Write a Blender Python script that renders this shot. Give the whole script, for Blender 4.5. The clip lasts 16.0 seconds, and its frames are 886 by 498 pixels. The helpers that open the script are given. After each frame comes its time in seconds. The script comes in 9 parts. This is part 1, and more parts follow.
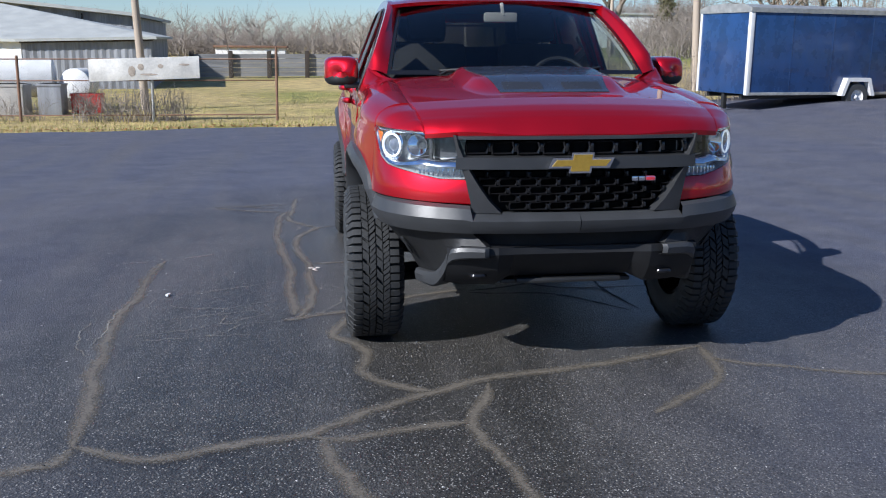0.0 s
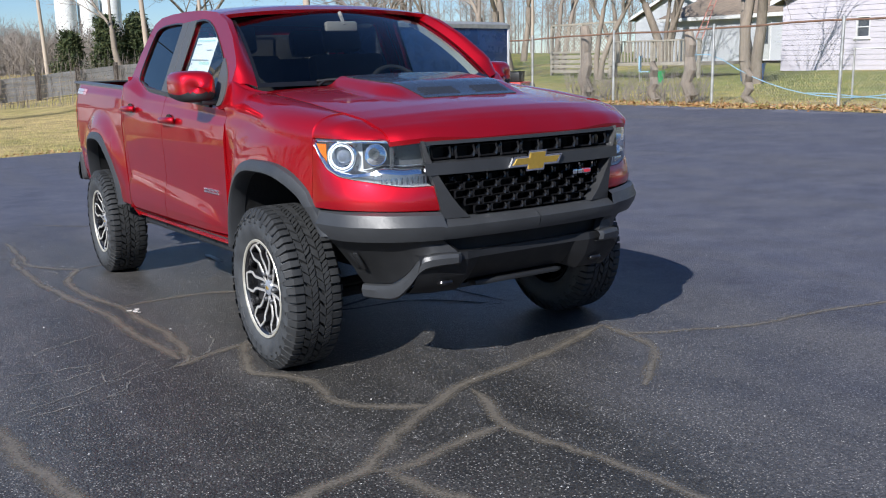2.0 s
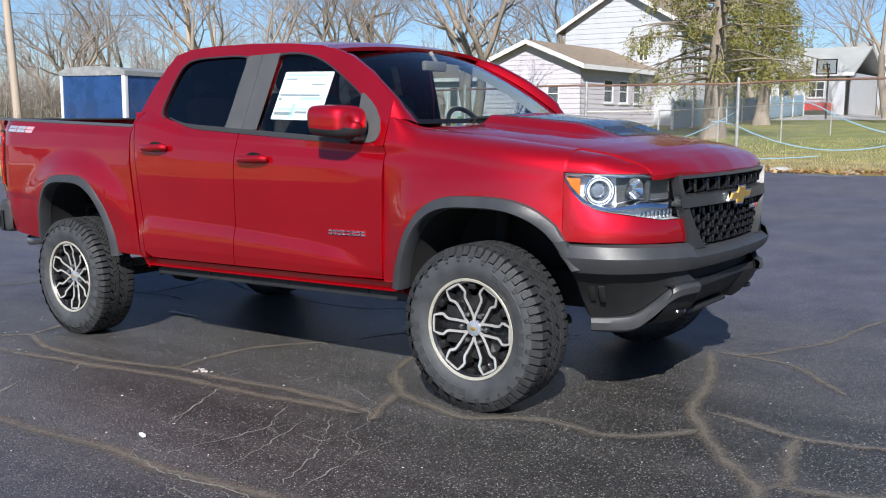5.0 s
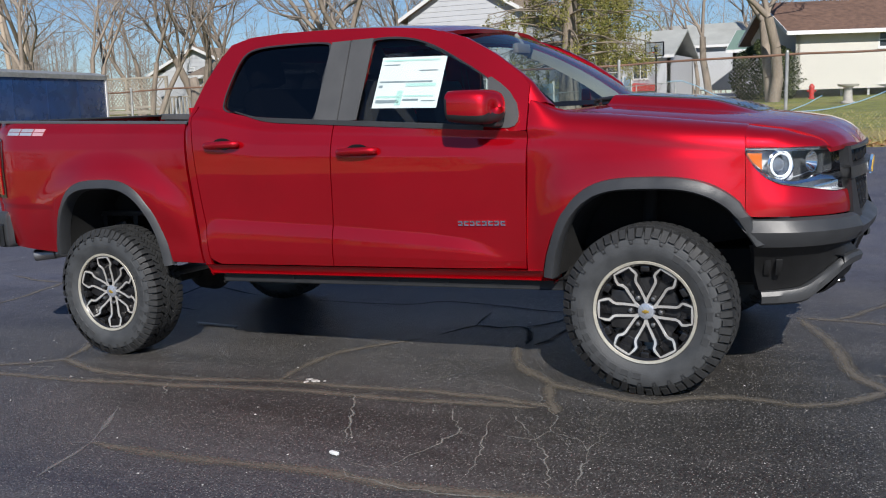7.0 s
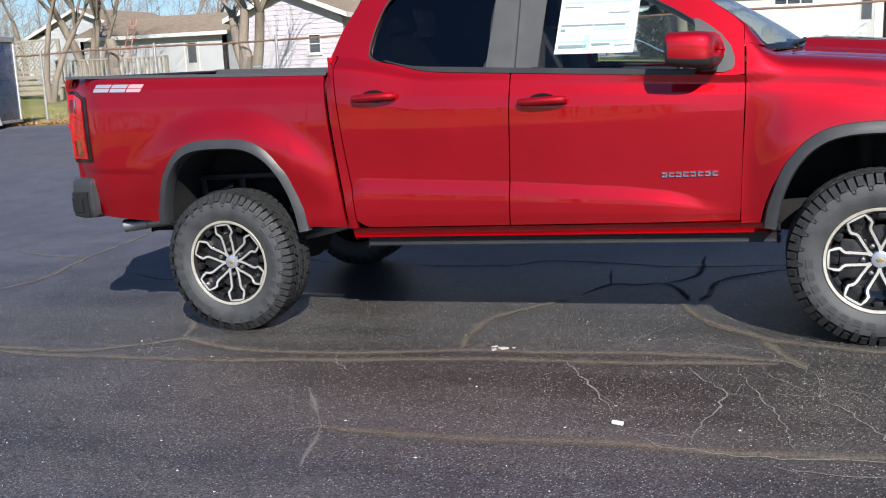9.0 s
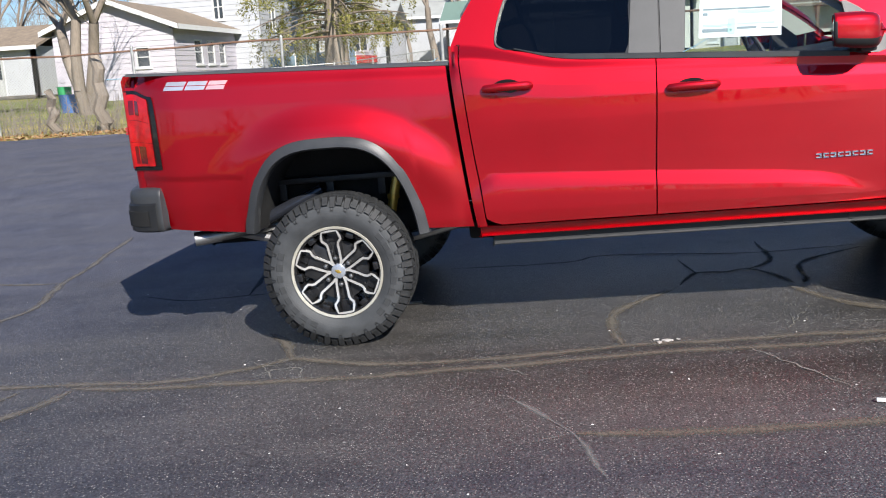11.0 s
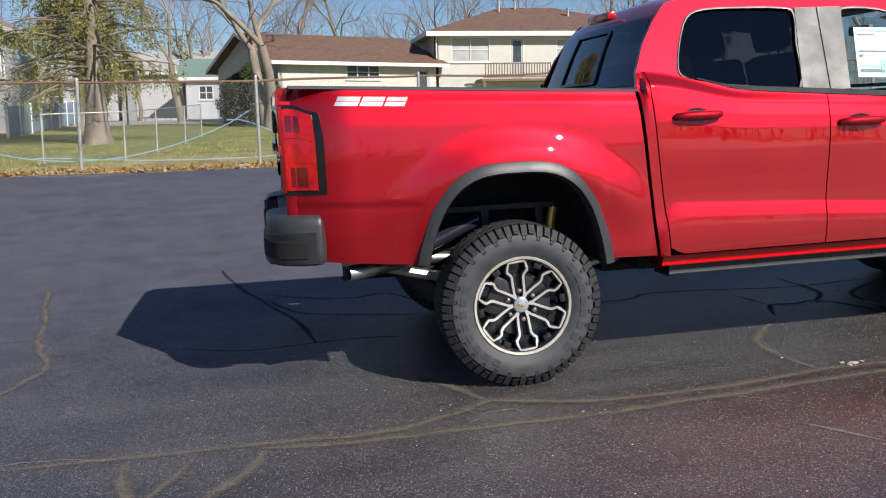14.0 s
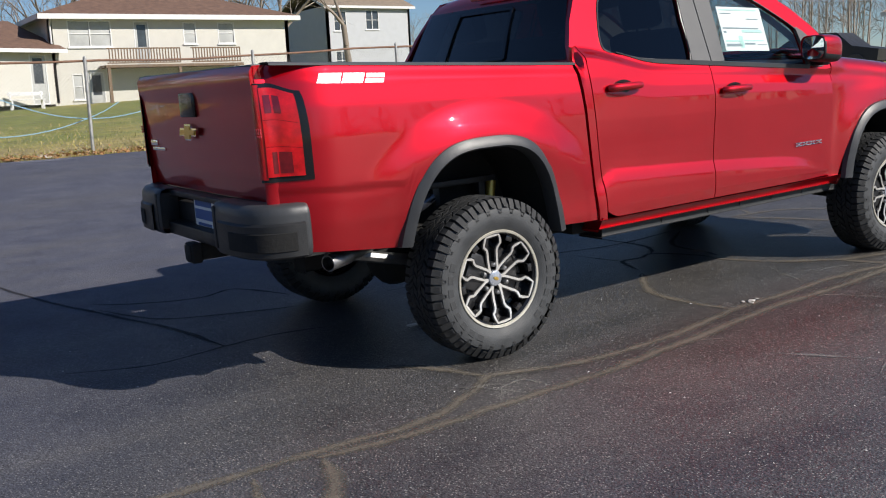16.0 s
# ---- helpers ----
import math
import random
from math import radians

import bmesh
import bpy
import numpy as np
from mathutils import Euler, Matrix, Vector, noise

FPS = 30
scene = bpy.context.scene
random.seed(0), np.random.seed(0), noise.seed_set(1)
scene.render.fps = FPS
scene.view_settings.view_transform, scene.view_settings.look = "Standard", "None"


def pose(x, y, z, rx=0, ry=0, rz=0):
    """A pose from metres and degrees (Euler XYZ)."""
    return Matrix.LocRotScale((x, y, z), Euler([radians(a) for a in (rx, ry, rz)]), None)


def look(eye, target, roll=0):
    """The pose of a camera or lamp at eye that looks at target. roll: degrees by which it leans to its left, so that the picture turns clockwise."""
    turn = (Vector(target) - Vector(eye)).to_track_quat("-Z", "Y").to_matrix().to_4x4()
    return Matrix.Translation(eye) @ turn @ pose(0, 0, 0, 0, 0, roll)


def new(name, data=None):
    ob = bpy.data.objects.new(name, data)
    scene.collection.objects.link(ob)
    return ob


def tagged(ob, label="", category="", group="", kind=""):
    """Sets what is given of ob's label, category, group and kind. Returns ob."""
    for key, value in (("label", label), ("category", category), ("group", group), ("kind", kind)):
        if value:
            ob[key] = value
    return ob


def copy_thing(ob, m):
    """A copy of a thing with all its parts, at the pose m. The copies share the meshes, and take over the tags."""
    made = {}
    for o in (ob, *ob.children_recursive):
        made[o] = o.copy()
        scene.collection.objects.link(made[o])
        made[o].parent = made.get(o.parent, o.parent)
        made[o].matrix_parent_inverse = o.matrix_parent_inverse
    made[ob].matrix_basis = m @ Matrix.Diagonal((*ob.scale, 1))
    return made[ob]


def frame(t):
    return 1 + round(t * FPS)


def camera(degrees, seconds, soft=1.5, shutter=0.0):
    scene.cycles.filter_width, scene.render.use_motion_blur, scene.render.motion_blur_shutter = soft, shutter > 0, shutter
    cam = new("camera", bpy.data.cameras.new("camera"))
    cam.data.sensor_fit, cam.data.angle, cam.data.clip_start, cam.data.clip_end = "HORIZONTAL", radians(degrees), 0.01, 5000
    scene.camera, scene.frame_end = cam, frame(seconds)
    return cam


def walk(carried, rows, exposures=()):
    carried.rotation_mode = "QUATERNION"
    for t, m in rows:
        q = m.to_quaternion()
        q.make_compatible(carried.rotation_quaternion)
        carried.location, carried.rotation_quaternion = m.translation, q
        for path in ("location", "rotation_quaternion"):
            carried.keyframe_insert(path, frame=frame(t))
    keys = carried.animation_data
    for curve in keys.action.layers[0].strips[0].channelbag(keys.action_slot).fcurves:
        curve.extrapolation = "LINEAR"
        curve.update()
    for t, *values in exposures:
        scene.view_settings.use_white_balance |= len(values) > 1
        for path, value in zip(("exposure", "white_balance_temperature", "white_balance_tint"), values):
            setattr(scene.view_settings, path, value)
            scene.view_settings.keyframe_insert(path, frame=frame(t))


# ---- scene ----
cam = camera(50.1, 16.0, 1.1)
SLOPE = pose(0, 0, 0, -1.9, -0.55, 0)  # the lot falls towards the truck's tail
PATH = [
    (0, (-1.093, -4.785, 1.327), (-0.841, -2.834, 0.963), -0.1),
    (0.5, (-1.45, -4.672, 1.317), (-0.904, -2.786, 0.936), -1.8),
    (1, (-1.822, -4.548, 1.304), (-1.12, -2.711, 0.94), -3.2),
    (1.5, (-2.149, -4.328, 1.32), (-1.32, -2.538, 0.994), -2.2),
    (2, (-2.544, -4.178, 1.305), (-1.503, -2.506, 0.96), -2.6),
    (2.5, (-2.859, -3.933, 1.277), (-1.685, -2.351, 0.932), -3.3),
    (3, (-3.166, -3.65, 1.305), (-1.917, -2.125, 0.967), -2.2),
    (3.5, (-3.562, -3.425, 1.309), (-2.236, -1.977, 0.927), -1.9),
    (4, (-3.836, -3.096, 1.275), (-2.45, -1.692, 0.947), -1.1),
    (4.2, (-3.948, -2.965, 1.265), (-2.527, -1.586, 0.986), -0.6),
    (6.3, (-4.933, -1.642, 1.34), (-3.197, -0.695, 1.042), -4.6),
    (6.5, (-4.982, -1.485, 1.306), (-3.233, -0.553, 1.031), -4.4),
    (7, (-5.062, -1.085, 1.327), (-3.295, -0.193, 1.043), -3.6),
    (7.5, (-5.21, -0.711, 1.324), (-3.403, 0.064, 0.956), -4.2),
    (8, (-5.236, -0.338, 1.31), (-3.415, 0.409, 0.957), -4.4),
    (8.5, (-5.255, 0.046, 1.329), (-3.424, 0.785, 1.01), -3.5),
    (9, (-5.364, 0.432, 1.351), (-3.514, 1.094, 0.975), -4.3),
    (9.5, (-5.379, 0.834, 1.363), (-3.506, 1.433, 0.995), -4.3),
    (10, (-5.445, 1.225, 1.375), (-3.545, 1.742, 1.023), -4.4),
    (10.2, (-5.502, 1.39, 1.383), (-3.59, 1.854, 1.023), -4.7),
    (12.3, (-5.429, 3.063, 1.302), (-3.455, 3.087, 0.981), -4.3),
    (12.5, (-5.391, 3.182, 1.314), (-3.414, 3.17, 1.009), -4.1),
    (13, (-5.387, 3.591, 1.304), (-3.421, 3.477, 0.954), -4.2),
    (13.5, (-5.324, 3.977, 1.307), (-3.367, 3.772, 0.951), -3.9),
    (14, (-5.181, 4.379, 1.318), (-3.233, 4.031, 1.026), -2.9),
    (14.5, (-5.119, 4.806, 1.323), (-3.223, 4.26, 0.998), -3.7),
    (15, (-4.886, 5.171, 1.31), (-3.049, 4.447, 0.994), -2.7),
    (15.5, (-4.689, 5.497, 1.336), (-2.94, 4.578, 1.023), -2.9),
    (16, (-4.476, 5.876, 1.371), (-2.833, 4.796, 1.002), -4.0),
]
walk(cam, [(t, SLOPE @ look(eye, target, roll)) for t, eye, target, roll in PATH], [(0, 0.57, 5950, 10), (1.5, 0.64, 6100, 10), (2, 0.57, 6150, 10), (3, 0.48, 6200, 10), (4, 0.66, 6250, 10), (6.5, 0.43, 6450, 10), (7, 0.2, 6450, 10), (7.5, 0.42, 6450, 10), (8, 0.66, 6500, 10), (9, 0.64, 6500, 10), (10, 0.76, 6500, 10), (12.5, 0.33, 6650, 10), (13, 0.22, 6700, 10), (13.5, 0.38, 6700, 10), (14, 0.34, 6700, 10), (16, 0.3, 6700, 10)])

world = bpy.data.worlds.new("sky")
scene.world = world
world.use_nodes = True
wnt = world.node_tree
SUN_FROM = Vector((-10, -5.8, 8.1)).normalized()
sky = wnt.nodes.new("ShaderNodeTexSky")
sky.sky_type = "NISHITA"
sky.sun_disc = False
sky.sun_elevation = math.asin(SUN_FROM.z)
sky.sun_rotation = math.atan2(SUN_FROM.x, SUN_FROM.y)
sky.air_density, sky.dust_density, sky.ozone_density = 1.0, 0.03, 3.4
tint = wnt.nodes.new("ShaderNodeMix")
tint.data_type, tint.blend_type = "RGBA", "MULTIPLY"
tint.inputs["Factor"].default_value = 1.0
tint.inputs["B"].default_value = (0.81, 0.945, 1.16, 1)
wnt.links.new(sky.outputs[0], tint.inputs["A"])
wnt.links.new(tint.outputs["Result"], wnt.nodes["Background"].inputs[0])
wnt.nodes["Background"].inputs[1].default_value = 0.064
sun = new("sun", bpy.data.lights.new("sun", "SUN"))
sun.data.energy, sun.data.angle, sun.data.color = 5.0, radians(0.5), (1.0, 0.955, 0.90)
sun.matrix_world = look(SUN_FROM * 50, (0, 0, 0))

# ---- materials ----
def nodes_of(name):
    m = bpy.data.materials.new(name)
    m.use_nodes = True
    nt = m.node_tree
    return m, nt, nt.nodes["Principled BSDF"]


def setin(node, **kw):
    for k, v in kw.items():
        node.inputs[k.replace("_", " ")].default_value = v


def noise_tex(nt, scale, detail=4.0, rough=0.55, coords="Object", stretch=None):
    tc = nt.nodes.new("ShaderNodeTexCoord")
    n = nt.nodes.new("ShaderNodeTexNoise")
    setin(n, Scale=scale, Detail=detail, Roughness=rough)
    if stretch:
        mp = nt.nodes.new("ShaderNodeMapping")
        mp.inputs["Scale"].default_value = stretch
        nt.links.new(tc.outputs[coords], mp.inputs[0])
        nt.links.new(mp.outputs[0], n.inputs["Vector"])
    else:
        nt.links.new(tc.outputs[coords], n.inputs["Vector"])
    return n


def ramp(nt, fac, stops):
    r = nt.nodes.new("ShaderNodeValToRGB")
    while len(r.color_ramp.elements) < len(stops):
        r.color_ramp.elements.new(0.5)
    for e, (p, c) in zip(r.color_ramp.elements, stops):
        e.position = p
        e.color = (*c, 1) if len(c) == 3 else c
    nt.links.new(fac, r.inputs[0])
    return r


def plain(name, colour, rough=0.5, metal=0.0, coat=0.0, vary=0.12, scale=6.0, bump=0.0, bscale=60.0, coords="Object", stretch=None, spec=0.5):
    """Colour with noise at two scales, roughness variation and fine relief."""
    m, nt, p = nodes_of(name)
    setin(p, Roughness=rough, Metallic=metal, Coat_Weight=coat, Coat_Roughness=0.04, Specular_IOR_Level=spec)
    a, b = noise_tex(nt, scale, coords=coords, stretch=stretch), noise_tex(nt, scale * 9, coords=coords, stretch=stretch)
    mix = nt.nodes.new("ShaderNodeMath")
    mix.operation = "MULTIPLY_ADD"
    nt.links.new(b.outputs[0], mix.inputs[0])
    mix.inputs[1].default_value = 0.4
    nt.links.new(a.outputs[0], mix.inputs[2])
    lo = [max(0, c * (1 - vary)) for c in colour]
    hi = [min(1, c * (1 + vary)) for c in colour]
    r = ramp(nt, mix.outputs[0], [(0.45, lo), (0.95, hi)])
    nt.links.new(r.outputs[0], p.inputs["Base Color"])
    if vary > 0:
        rr = ramp(nt, a.outputs[0], [(0.3, (rough * 0.85,) * 3), (0.7, (min(1, rough * 1.15),) * 3)])
        nt.links.new(rr.outputs[0], p.inputs["Roughness"])
    if bump:
        bn = nt.nodes.new("ShaderNodeBump")
        bn.inputs["Strength"].default_value = bump
        bn.inputs["Distance"].default_value = 0.01
        t = noise_tex(nt, bscale, 3.0, coords=coords, stretch=stretch)
        nt.links.new(t.outputs[0], bn.inputs["Height"])
        nt.links.new(bn.outputs[0], p.inputs["Normal"])
    return m


def pane_glass(name, tint, base=0.055):
    """A thin sheet of glass: tinted see-through plus its surface gloss."""
    m = bpy.data.materials.new(name)
    m.use_nodes = True
    nt = m.node_tree
    nt.nodes.clear()
    out, mix = nt.nodes.new("ShaderNodeOutputMaterial"), nt.nodes.new("ShaderNodeMixShader")
    tr, gl, lw = nt.nodes.new("ShaderNodeBsdfTransparent"), nt.nodes.new("ShaderNodeBsdfGlossy"), nt.nodes.new("ShaderNodeLayerWeight")
    tr.inputs[0].default_value = (*tint, 1)
    gl.inputs["Roughness"].default_value = 0.012
    lw.inputs[0].default_value = 0.5
    pw, sc = nt.nodes.new("ShaderNodeMath"), nt.nodes.new("ShaderNodeMath")
    pw.operation, sc.operation = "POWER", "MULTIPLY_ADD"
    pw.inputs[1].default_value = 4.2
    nt.links.new(lw.outputs["Facing"], pw.inputs[0])
    nt.links.new(pw.outputs[0], sc.inputs[0])
    sc.inputs[1].default_value, sc.inputs[2].default_value = 0.94, base
    nt.links.new(sc.outputs[0], mix.inputs[0])
    nt.links.new(tr.outputs[0], mix.inputs[1])
    nt.links.new(gl.outputs[0], mix.inputs[2])
    nt.links.new(mix.outputs[0], out.inputs[0])
    return m


def glow(name, colour, strength):
    m, nt, p = nodes_of(name)
    setin(p, Base_Color=(*colour, 1), Emission_Color=(*colour, 1), Emission_Strength=strength)
    return m


def car_paint():
    """Deep red flake under a clear lacquer."""
    m, nt, p = nodes_of("red_metallic_paint")
    setin(p, Base_Color=(0.44, 0.0022, 0.0095, 1), Metallic=0.70, Roughness=0.42, Specular_IOR_Level=0.1, Coat_Weight=1.0, Coat_Roughness=0.012, Coat_IOR=1.6)
    flake, cloud = noise_tex(nt, 900.0, 2.0), noise_tex(nt, 2.2, 3.0)
    mix = nt.nodes.new("ShaderNodeMath")
    mix.operation = "MULTIPLY_ADD"
    nt.links.new(flake.outputs[0], mix.inputs[0])
    mix.inputs[1].default_value = 0.6
    nt.links.new(cloud.outputs[0], mix.inputs[2])
    r = ramp(nt, mix.outputs[0], [(0.55, (0.40, 0.0015, 0.0074)), (1.05, (0.46, 0.0022, 0.0098))])
    nt.links.new(r.outputs[0], p.inputs["Base Color"])
    # faint waviness of the pressed sheet under the lacquer
    bn = nt.nodes.new("ShaderNodeBump")
    bn.inputs["Strength"].default_value = 0.05
    bn.inputs["Distance"].default_value = 0.02
    nt.links.new(cloud.outputs[0], bn.inputs["Height"])
    nt.links.new(bn.outputs[0], p.inputs["Coat Normal"])
    return m


PAINT = car_paint()
PAINT_FLAT = plain("hood_insert_black", (0.026, 0.028, 0.033), 0.27, 0, 0.7, 0.1, 8, 0.05, 300)
SATIN = plain("satin_charcoal_plastic", (0.036, 0.038, 0.041), 0.42, 0, 0, 0.1, 9, 0.08, 500)
SKID = plain("matt_black_moulding", (0.013, 0.0135, 0.015), 0.55, 0, 0, 0.12, 9, 0.08, 500, spec=0.3)
SATIN_DARK = plain("dark_satin_plastic", (0.026, 0.027, 0.029), 0.38, 0, 0, 0.12, 9, 0.08, 500)
PROJECTOR = plain("smoked_projector_glass", (0.22, 0.25, 0.30), 0.06, 0.4, 1.0, 0.05, 20)
RAILCAP = plain("grey_rail_cap", (0.075, 0.077, 0.08), 0.36, 0, 0, 0.1, 9, 0.08, 500)
PLASTIC = plain("black_grained_plastic", (0.013, 0.0135, 0.0145), 0.5, 0, 0, 0.15, 9, 0.15, 420)
GLOSSBLACK = plain("gloss_black_plastic", (0.008, 0.008, 0.009), 0.16, 0, 0, 0.1, 12)
PILLAR = plain("grey_pillar_film", (0.070, 0.071, 0.072), 0.46, 0, 0, 0.08, 9, 0.05, 500, spec=0.40)
RUBBER = plain("tyre_rubber", (0.046, 0.049, 0.052), 0.60, 0, 0, 0.25, 14, 0.2, 200)
RUBBER_BAR = plain("moulded_sidewall_rubber", (0.034, 0.036, 0.038), 0.66, 0, 0, 0.25, 20, 0.2, 200)
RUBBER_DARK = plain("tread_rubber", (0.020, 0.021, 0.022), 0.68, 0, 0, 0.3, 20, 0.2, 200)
ALLOY = plain("machined_alloy", (0.74, 0.72, 0.68), 0.34, 0.65, 0, 0.05, 30)
LIP = plain("dull_rim_lip", (0.60, 0.57, 0.48), 0.38, 0.5, 0, 0.12, 30)
HUBCAP = plain("silver_hub_cap", (0.42, 0.45, 0.50), 0.26, 0.55, 0, 0.1, 30)
LAMP_SILVER = plain("silver_lamp_housing", (0.70, 0.72, 0.74), 0.30, 0.45, 0, 0.1, 40)
LAMP_GREY = plain("grey_lamp_cell", (0.07, 0.075, 0.08), 0.30, 0.2, 0, 0.1, 40)
# near black: the shade between tread blocks is put into this rubber's colour
GROOVE = plain("shaded_groove_rubber", (0.012, 0.012, 0.012), 0.85, 0, 0, 0.2, 30)
RIMPAINT = plain("rim_black_paint", (0.012, 0.012, 0.013), 0.25, 0, 0.5, 0.1, 20)
CHROME = plain("chrome", (0.86, 0.87, 0.88), 0.08, 1.0, 0, 0.02, 10)
DISC = plain("dark_brake_disc", (0.06, 0.06, 0.062), 0.4, 0.8, 0, 0.2, 15)
STEEL = plain("dull_steel", (0.30, 0.30, 0.30), 0.45, 1.0, 0, 0.2, 15, 0.1, 120)
GOLD = plain("gold_emblem_fill", (0.62, 0.40, 0.07), 0.32, 0.7, 0.6, 0.08, 60, 0.1, 500)
UNDER = plain("underbody_black", (0.007, 0.007, 0.007), 0.9, 0, 0, 0.3, 8, 0.2, 60)
LINER = plain("bed_liner_black", (0.02, 0.02, 0.021), 0.8, 0, 0, 0.2, 12, 0.5, 150)
CLOTH = plain("black_seat_cloth", (0.010, 0.010, 0.011), 0.9, 0, 0, 0.2, 12, 0.3, 500)
TRIM_GREY = plain("grey_cabin_trim", (0.20, 0.19, 0.175), 0.7, 0, 0, 0.1, 8, 0.1, 300)
TRIM_PALE = plain("pale_pillar_trim", (0.70, 0.74, 0.66), 0.7, 0, 0, 0.08, 8, 0.1, 300)
WHITE_PAPER = plain("white_paper", (0.74, 0.77, 0.76), 0.65, 0, 0, 0.03, 5)
INK = plain("grey_printed_ink", (0.22, 0.27, 0.29), 0.7, 0, 0, 0.1, 30)
INK_GREEN = plain("pale_green_ink", (0.45, 0.68, 0.62), 0.7, 0, 0, 0.05, 30)
BLUE_INK = plain("blue_ink", (0.06, 0.12, 0.30), 0.6)
BADGE_RED = plain("red_badge", (0.42, 0.02, 0.035), 0.3, 0, 0.5)
BADGE_PINK = plain("pinkish_badge", (0.70, 0.42, 0.44), 0.30, 0.4)
BADGE_WHITE = plain("bright_badge", (0.84, 0.82, 0.82), 0.30, 0.75)
AMBER = plain("amber_reflector", (0.70, 0.16, 0.015), 0.2, 0, 0.8)
SHOCK = plain("dark_damper_steel", (0.045, 0.05, 0.065), 0.24, 0.6)
WINDSHIELD = pane_glass("clear_windshield_glass", (0.72, 0.78, 0.76))
FRONTGLASS = pane_glass("clear_side_glass", (0.80, 0.87, 0.87))
DARKGLASS = pane_glass("dark_privacy_glass", (0.05, 0.055, 0.065))
REARGLASS = pane_glass("tinted_rear_glass", (0.11, 0.12, 0.13), 0.07)
LENS = pane_glass("clear_lamp_lens", (0.92, 0.94, 0.95))
REDLENS = plain("red_lamp_lens", (0.44, 0.003, 0.006), 0.22, 0.0, 0.5, 0.40, 22)
REDLENS_DEEP = plain("deep_red_lamp_lens", (0.12, 0.002, 0.004), 0.1, 0, 1.0, 0.25, 40)
# weak emission added to the ring so that it stands out white
RING = glow("emissive_lamp_ring", (0.92, 0.96, 1.0), 0.36)


# ---- mesh helpers ----
def part(name, bm, material, parent, label="", smooth=35.0):
    """Links a bmesh as ONE mesh object under a thing or a part."""
    me = bpy.data.meshes.new(name)
    bmesh.ops.recalc_face_normals(bm, faces=bm.faces)
    bm.to_mesh(me)
    bm.free()
    if smooth:
        me.shade_smooth()
        me.set_sharp_from_angle(angle=radians(smooth))
    mats = material if isinstance(material, (list, tuple)) else [material]
    for m in mats:
        me.materials.append(m)
    ob = new(name, me)
    if parent is not None:
        ob.parent = parent
    return tagged(ob, label)


def empty(name, m=None):
    ob = new(name)
    ob.empty_display_size = 0.2
    if m is not None:
        ob.matrix_world = m
    return ob


def sheet(bm, rows, mat=0, closed=False):
    """Quads over rows of points."""
    vs = [[bm.verts.new(p) for p in r] for r in rows]
    for a, b in zip(vs, vs[1:]):
        n = len(a)
        for i in range(n if closed else n - 1):
            j = (i + 1) % n
            try:
                bm.faces.new((a[i], a[j], b[j], b[i])).material_index = mat
            except ValueError:
                pass
    return vs


def rim_in(bm, vec, edges=None):
    """Turns the open edges of a sheet inwards, so that it reads as thick."""
    es = edges or [e for e in bm.edges if len(e.link_faces) == 1]
    out = bmesh.ops.extrude_edge_only(bm, edges=es)
    for v in out["geom"]:
        if isinstance(v, bmesh.types.BMVert):
            v.co += Vector(vec)


def block(bm, a, b, bevel=0.0, mat=0, m=None):
    """A box from corner a to corner b, with bevelled edges."""
    out = bmesh.ops.create_cube(bm, size=1)
    vs = out["verts"]
    for v in vs:
        v.co = Vector([(p + q) / 2 + c * (q - p) for p, q, c in zip(a, b, v.co)])
    fs = {f for v in vs for f in v.link_faces}
    for f in fs:
        f.material_index = mat
    if bevel:
        es = list({e for v in vs for e in v.link_edges})
        r = bmesh.ops.bevel(bm, geom=es, offset=bevel, segments=2, affect="EDGES", profile=0.6)
        vs = list({v for f in r["faces"] for v in f.verts} | {v for v in vs if v.is_valid})
    if m is not None:
        bmesh.ops.transform(bm, matrix=m, verts=vs)
    return vs


def tube(bm, path, radius, seg=10, mat=0, caps=True):
    """A round bar along a path; radius may be a list."""
    path = [Vector(p) for p in path]
    rows = []
    up = Vector((0, 0, 1))
    for i, p in enumerate(path):
        d = (path[min(i + 1, len(path) - 1)] - path[max(i - 1, 0)]).normalized()
        s = d.cross(up if abs(d.z) < 0.95 else Vector((1, 0, 0))).normalized()
        t = d.cross(s)
        r = radius[i] if isinstance(radius, (list, tuple)) else radius
        rows.append([p + (s * math.cos(a) + t * math.sin(a)) * r for a in [2 * math.pi * k / seg for k in range(seg)]])
    vs = sheet(bm, rows, mat, True)
    if caps:
        for r in (vs[0], vs[-1]):
            try:
                bm.faces.new(r).material_index = mat
            except ValueError:
                pass


def lathe(bm, profile, seg=48, axis="x", centre=(0, 0, 0), mat=0):
    """Turns a profile of (along, radius) round the axis."""
    rows = []
    c = Vector(centre)
    for s, r in profile:
        row = []
        for k in range(seg):
            a = 2 * math.pi * k / seg
            u, v = r * math.cos(a), r * math.sin(a)
            row.append(c + Vector({"x": (s, u, v), "y": (u, s, v), "z": (u, v, s)}[axis]))
        rows.append(row)
    return sheet(bm, rows, mat, True)


def lerp(x, pts):
    xs = [p[0] for p in pts]
    ys = [p[1] for p in pts]
    return float(np.interp(x, xs, ys))


def soft(x):
    x = min(1.0, max(0.0, x))
    return x * x * (3 - 2 * x)


def line(n, a=0.0, b=1.0):
    return [a + (b - a) * i / (n - 1) for i in range(n)]


